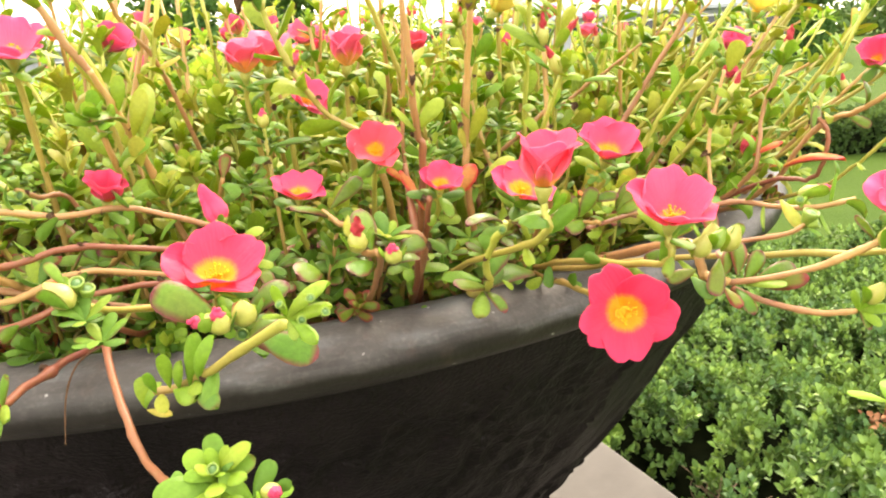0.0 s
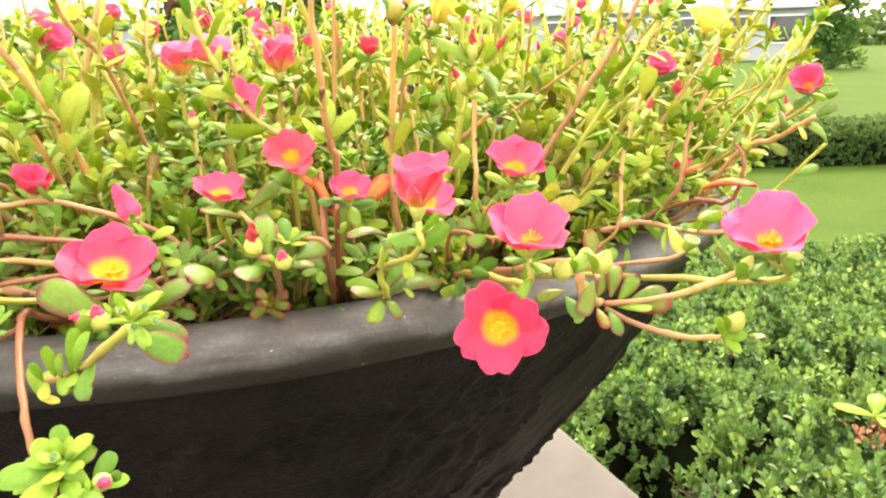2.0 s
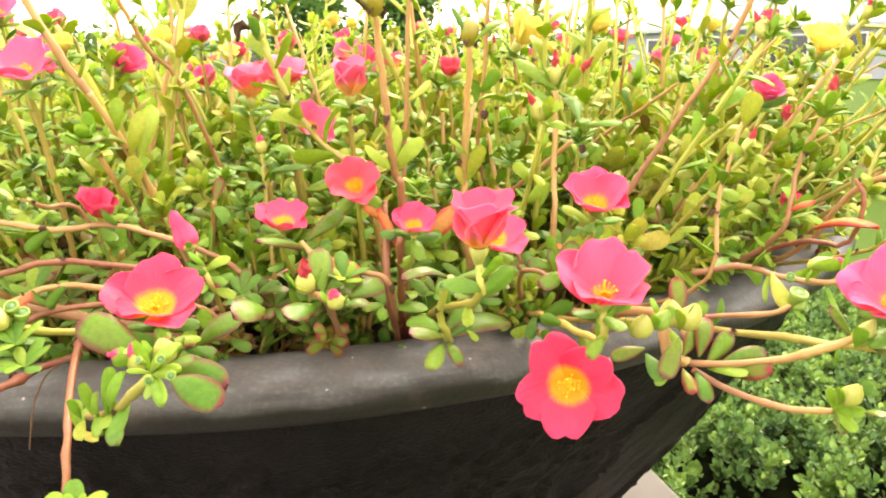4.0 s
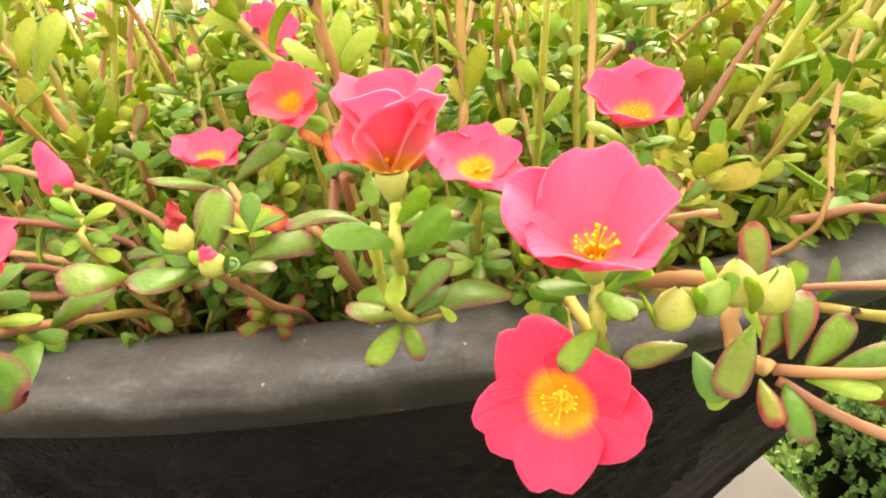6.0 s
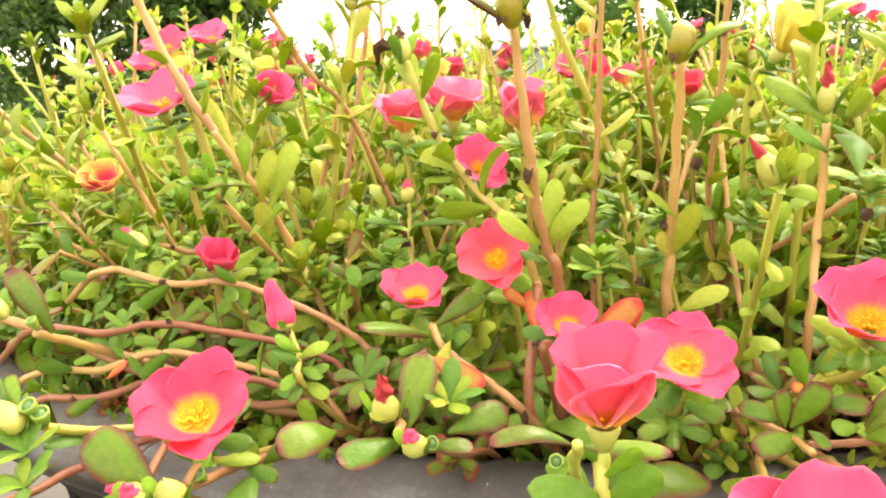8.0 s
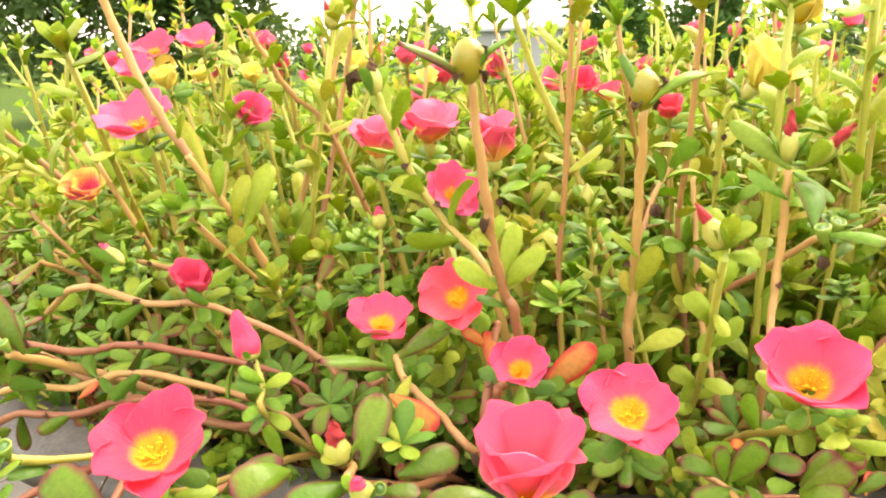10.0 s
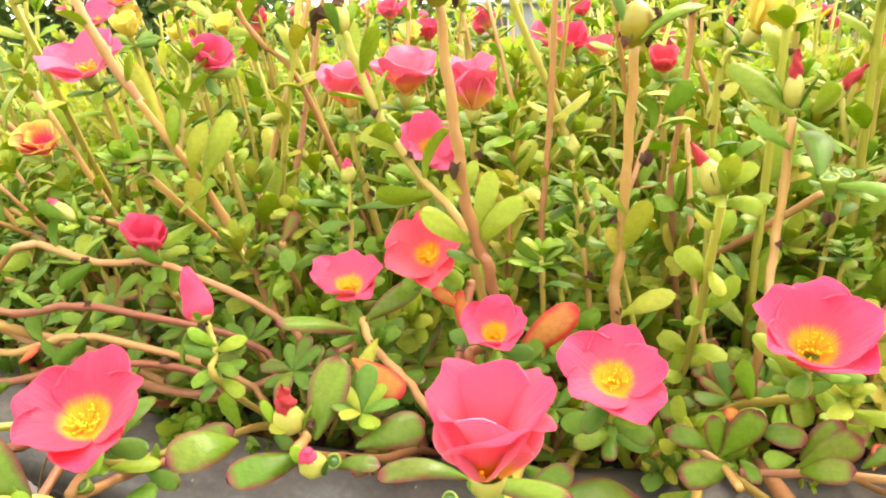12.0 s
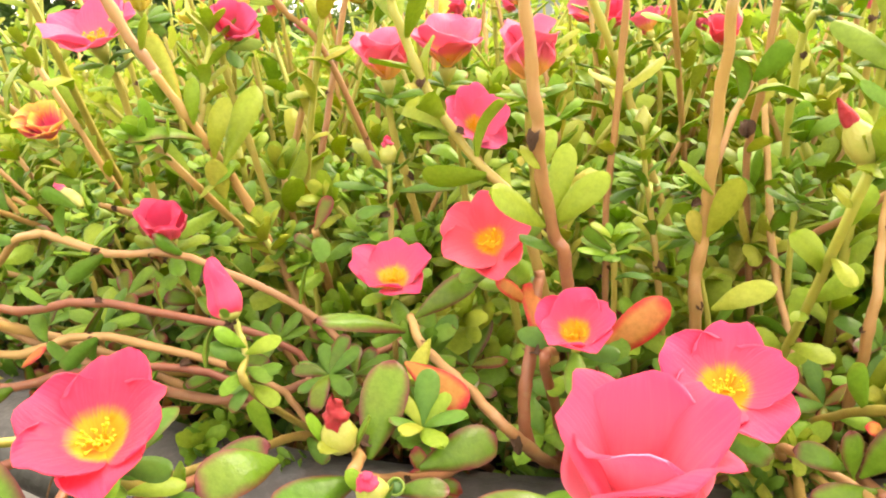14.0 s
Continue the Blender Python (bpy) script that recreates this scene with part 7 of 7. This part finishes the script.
thing, pts = shoot('leafy purslane rosette beside a flower', [(-0.0138, 0.3424, 1.4750), (-0.0111, 0.3307, 1.5434), (-0.0124, 0.3322, 1.5543)], [0.0014, 0.0012], STEM_GREEN)
whorl(thing, (-0.0119, 0.3311, 1.5509), (0, -0.2, 1), 7, 0.0110, [LEAF_LIME, LEAF], 0.50, 93, fat=1.00)
whorl(thing, (-0.0121, 0.3314, 1.5550), (0, -0.2, 1), 6, 0.0070, LEAF_LIME, 1.00, 94, fat=1.00)
dressed(thing, pts, 0.30, 0.90, 5, 0.0100, LEAF, 0.60, 95)


def rosettes():
    """Compact heads of small stacked leaves standing among the low shoots."""
    rnd = random.Random(63)
    spots = []
    while len(spots) < 46:
        x, y = rnd.uniform(-0.30, 0.13), rnd.uniform(0.265, 0.43)
        if math.hypot(x - BOWL.x, y - BOWL.y) < 0.455 and all(math.hypot(x - a, y - b) > 0.02 for a, b in spots):
            spots.append((x, y))
    for i, (x, y) in enumerate(spots):
        top = Vector((x + rnd.uniform(-0.012, 0.012), y - rnd.uniform(0.0, 0.012), 1.522 + 0.22 * (y - 0.265) + rnd.uniform(-0.006, 0.014)))
        tone, word = rnd.choice((([LEAF_LIME, LEAF_LIME, LEAF], "bright lime"), ([LEAF, LEAF_LIME], "fresh green"), ([LEAF], "green")))
        thing, pts = shoot(word + " purslane shoot with a head of stacked small leaves", [(x, y, 1.474), (x, y, 1.50), tuple(top)], [0.0017, 0.0013], STEM_GREEN, n=8, sides=6)
        ax = Vector((rnd.uniform(-0.3, 0.3), rnd.uniform(-0.5, 0.0), 1.0))
        ln = rnd.uniform(0.0095, 0.0125)
        for tier, (rise, share) in enumerate(((0.15, 1.0), (0.55, 0.85), (1.1, 0.62), (2.2, 0.40))):
            whorl(thing, top + ax * 0.0016 * tier, ax, 5 - (tier > 1), ln * share, tone, rise, 900 + 7 * i + tier, False, 0.12, 1.05)
        dressed(thing, pts, 0.35, 0.9, 6, 0.011, tone, 0.6, 950 + i)


rosettes()


def back_flowers():
    """Flowers scattered through the back of the bowl."""
    rnd = random.Random(15)
    for i in range(74):
        a, r = rnd.uniform(0, 6.283), 0.46 * math.sqrt(rnd.random())
        x, y = BOWL.x + r * math.cos(a), BOWL.y + r * math.sin(a)
        if y < 0.43 or (x > -0.2 and y < 0.46):
            continue
        c = rnd.random()
        mat, word = (PETAL_YELLOW, "bright yellow") if c < 0.3 else ((PETAL_RED, "pinkish red") if c < 0.36 else ((PETAL_ROSE, "rose-pink") if c < 0.58 else (PETAL_BLUSH, "pale pink")))
        bloom((x, y, rnd.uniform(1.590, 1.652)), (rnd.uniform(-.3, .4), rnd.uniform(-.7, 0.0), 0.8), rnd.uniform(0.024, 0.034), mat, "cup", seed=60 + i, spread=rnd.uniform(25, 50), label=word + " purslane flower standing at the back of the bowl", collar=4)


back_flowers()


def runners():
    """Tan and reddish stems that sprawl over the soil among the leaves."""
    rnd = random.Random(31)
    for i in range(126):
        a = radians(rnd.uniform(-168, -16))
        r = rnd.uniform(0.20, 0.445)
        x, y = BOWL.x + r * math.cos(a), BOWL.y + r * math.sin(a)
        w = a + rnd.uniform(-1.5, 1.5)
        ln = rnd.uniform(0.06, 0.15)
        p = [(x, y, 1.478), (x + 0.35 * ln * math.cos(w), y + 0.35 * ln * math.sin(w), 1.478 + rnd.uniform(0.014, 0.034)), (x + 0.7 * ln * math.cos(w + 0.3), y + 0.7 * ln * math.sin(w + 0.3), 1.478 + rnd.uniform(0.024, 0.055)), (x + ln * math.cos(w + 0.4), y + ln * math.sin(w + 0.4), 1.478 + rnd.uniform(0.03, 0.085))]
        if math.hypot(p[3][0] - BOWL.x, p[3][1] - BOWL.y) > 0.49:
            continue
        tone = rnd.choice((STEM, STEM, STEM, STEM_RED))
        thing, pts = shoot(("reddish" if tone is STEM_RED else "tan") + " purslane runner sprawling over the soil", p, [0.0026, 0.0017], tone, "purslane runners", n=12, sides=7, name="purslane_runner")
        dressed(thing, pts, 0.6, 1.0, 6, 0.013, [LEAF, LEAF, LEAF_LIME, LEAF_RED, LEAF_MAROON], 0.6, i)


runners()


def overhang():
    """Shoots that arch out over the lip on the hedge side."""
    rnd = random.Random(91)
    for i in range(26):
        a = radians(rnd.uniform(-52, 12))
        r = rnd.uniform(0.36, 0.45)
        x, y = BOWL.x + r * math.cos(a), BOWL.y + r * math.sin(a)
        far, up_ = rnd.uniform(0.05, 0.13), rnd.uniform(0.04, 0.17)
        w = a + rnd.uniform(-0.5, 0.5)
        p = [(x, y, 1.475), (x + 0.35 * far * math.cos(w), y + 0.35 * far * math.sin(w), 1.475 + 0.6 * up_), (x + far * math.cos(w), y + far * math.sin(w), 1.475 + up_)]
        thing, pts = shoot("yellow-green purslane shoot arching out over the lip", p, [0.0021, 0.0014], rnd.choice((STEM, STEM_GREEN)), n=10, sides=6)
        tone = rnd.choice(([LEAF_PALE], [LEAF, LEAF_PALE], [LEAF_LIME, LEAF_YELLOW]))
        dressed(thing, pts, 0.25, 1.0, 11, 0.015, tone, 0.6, 500 + i)
        whorl(thing, tuple(pts[-1]), (math.cos(w), math.sin(w), 1.2), 6, 0.012, tone, 0.7, 600 + i, False)


overhang()


def lip_fringe():
    """Low shoots with fleshy red-edged leaves along the front of the lip."""
    rnd = random.Random(55)
    for i in range(104):
        a = radians(-160 + 135 * (i + rnd.uniform(-0.35, 0.35)) / 104)
        r = rnd.uniform(0.448, 0.470)
        x, y = BOWL.x + r * math.cos(a), BOWL.y + r * math.sin(a)
        out = rnd.uniform(0.004, 0.020) if i % 3 else rnd.uniform(0.018, 0.034)
        top = Vector((x + out * math.cos(a) + rnd.uniform(-.008, .008), y + out * math.sin(a), 1.504 + rnd.uniform(0.0, 0.016)))
        thing, pts = shoot("low purslane shoot with red-edged leaves along the lip", [(x, y, 1.474), (x, y, 1.488), tuple(top)], [0.0018, 0.0014], rnd.choice((STEM, STEM_GREEN)), n=8, sides=6)
        tone = rnd.choice(([LEAF_RED, LEAF_MAROON], [LEAF, LEAF_RED], [LEAF, LEAF_RED], [LEAF], [LEAF, LEAF_LIME], [LEAF_MAROON, LEAF]))
        whorl(thing, tuple(top), (0.4 * math.cos(a), 0.4 * math.sin(a), 0.9), rnd.randint(5, 7), rnd.uniform(0.009, 0.016), tone, 0.3, 300 + i)
        dressed(thing, pts, 0.2, 0.9, 5, 0.011, tone, 0.5, 400 + i)


lip_fringe()
grow_mass()
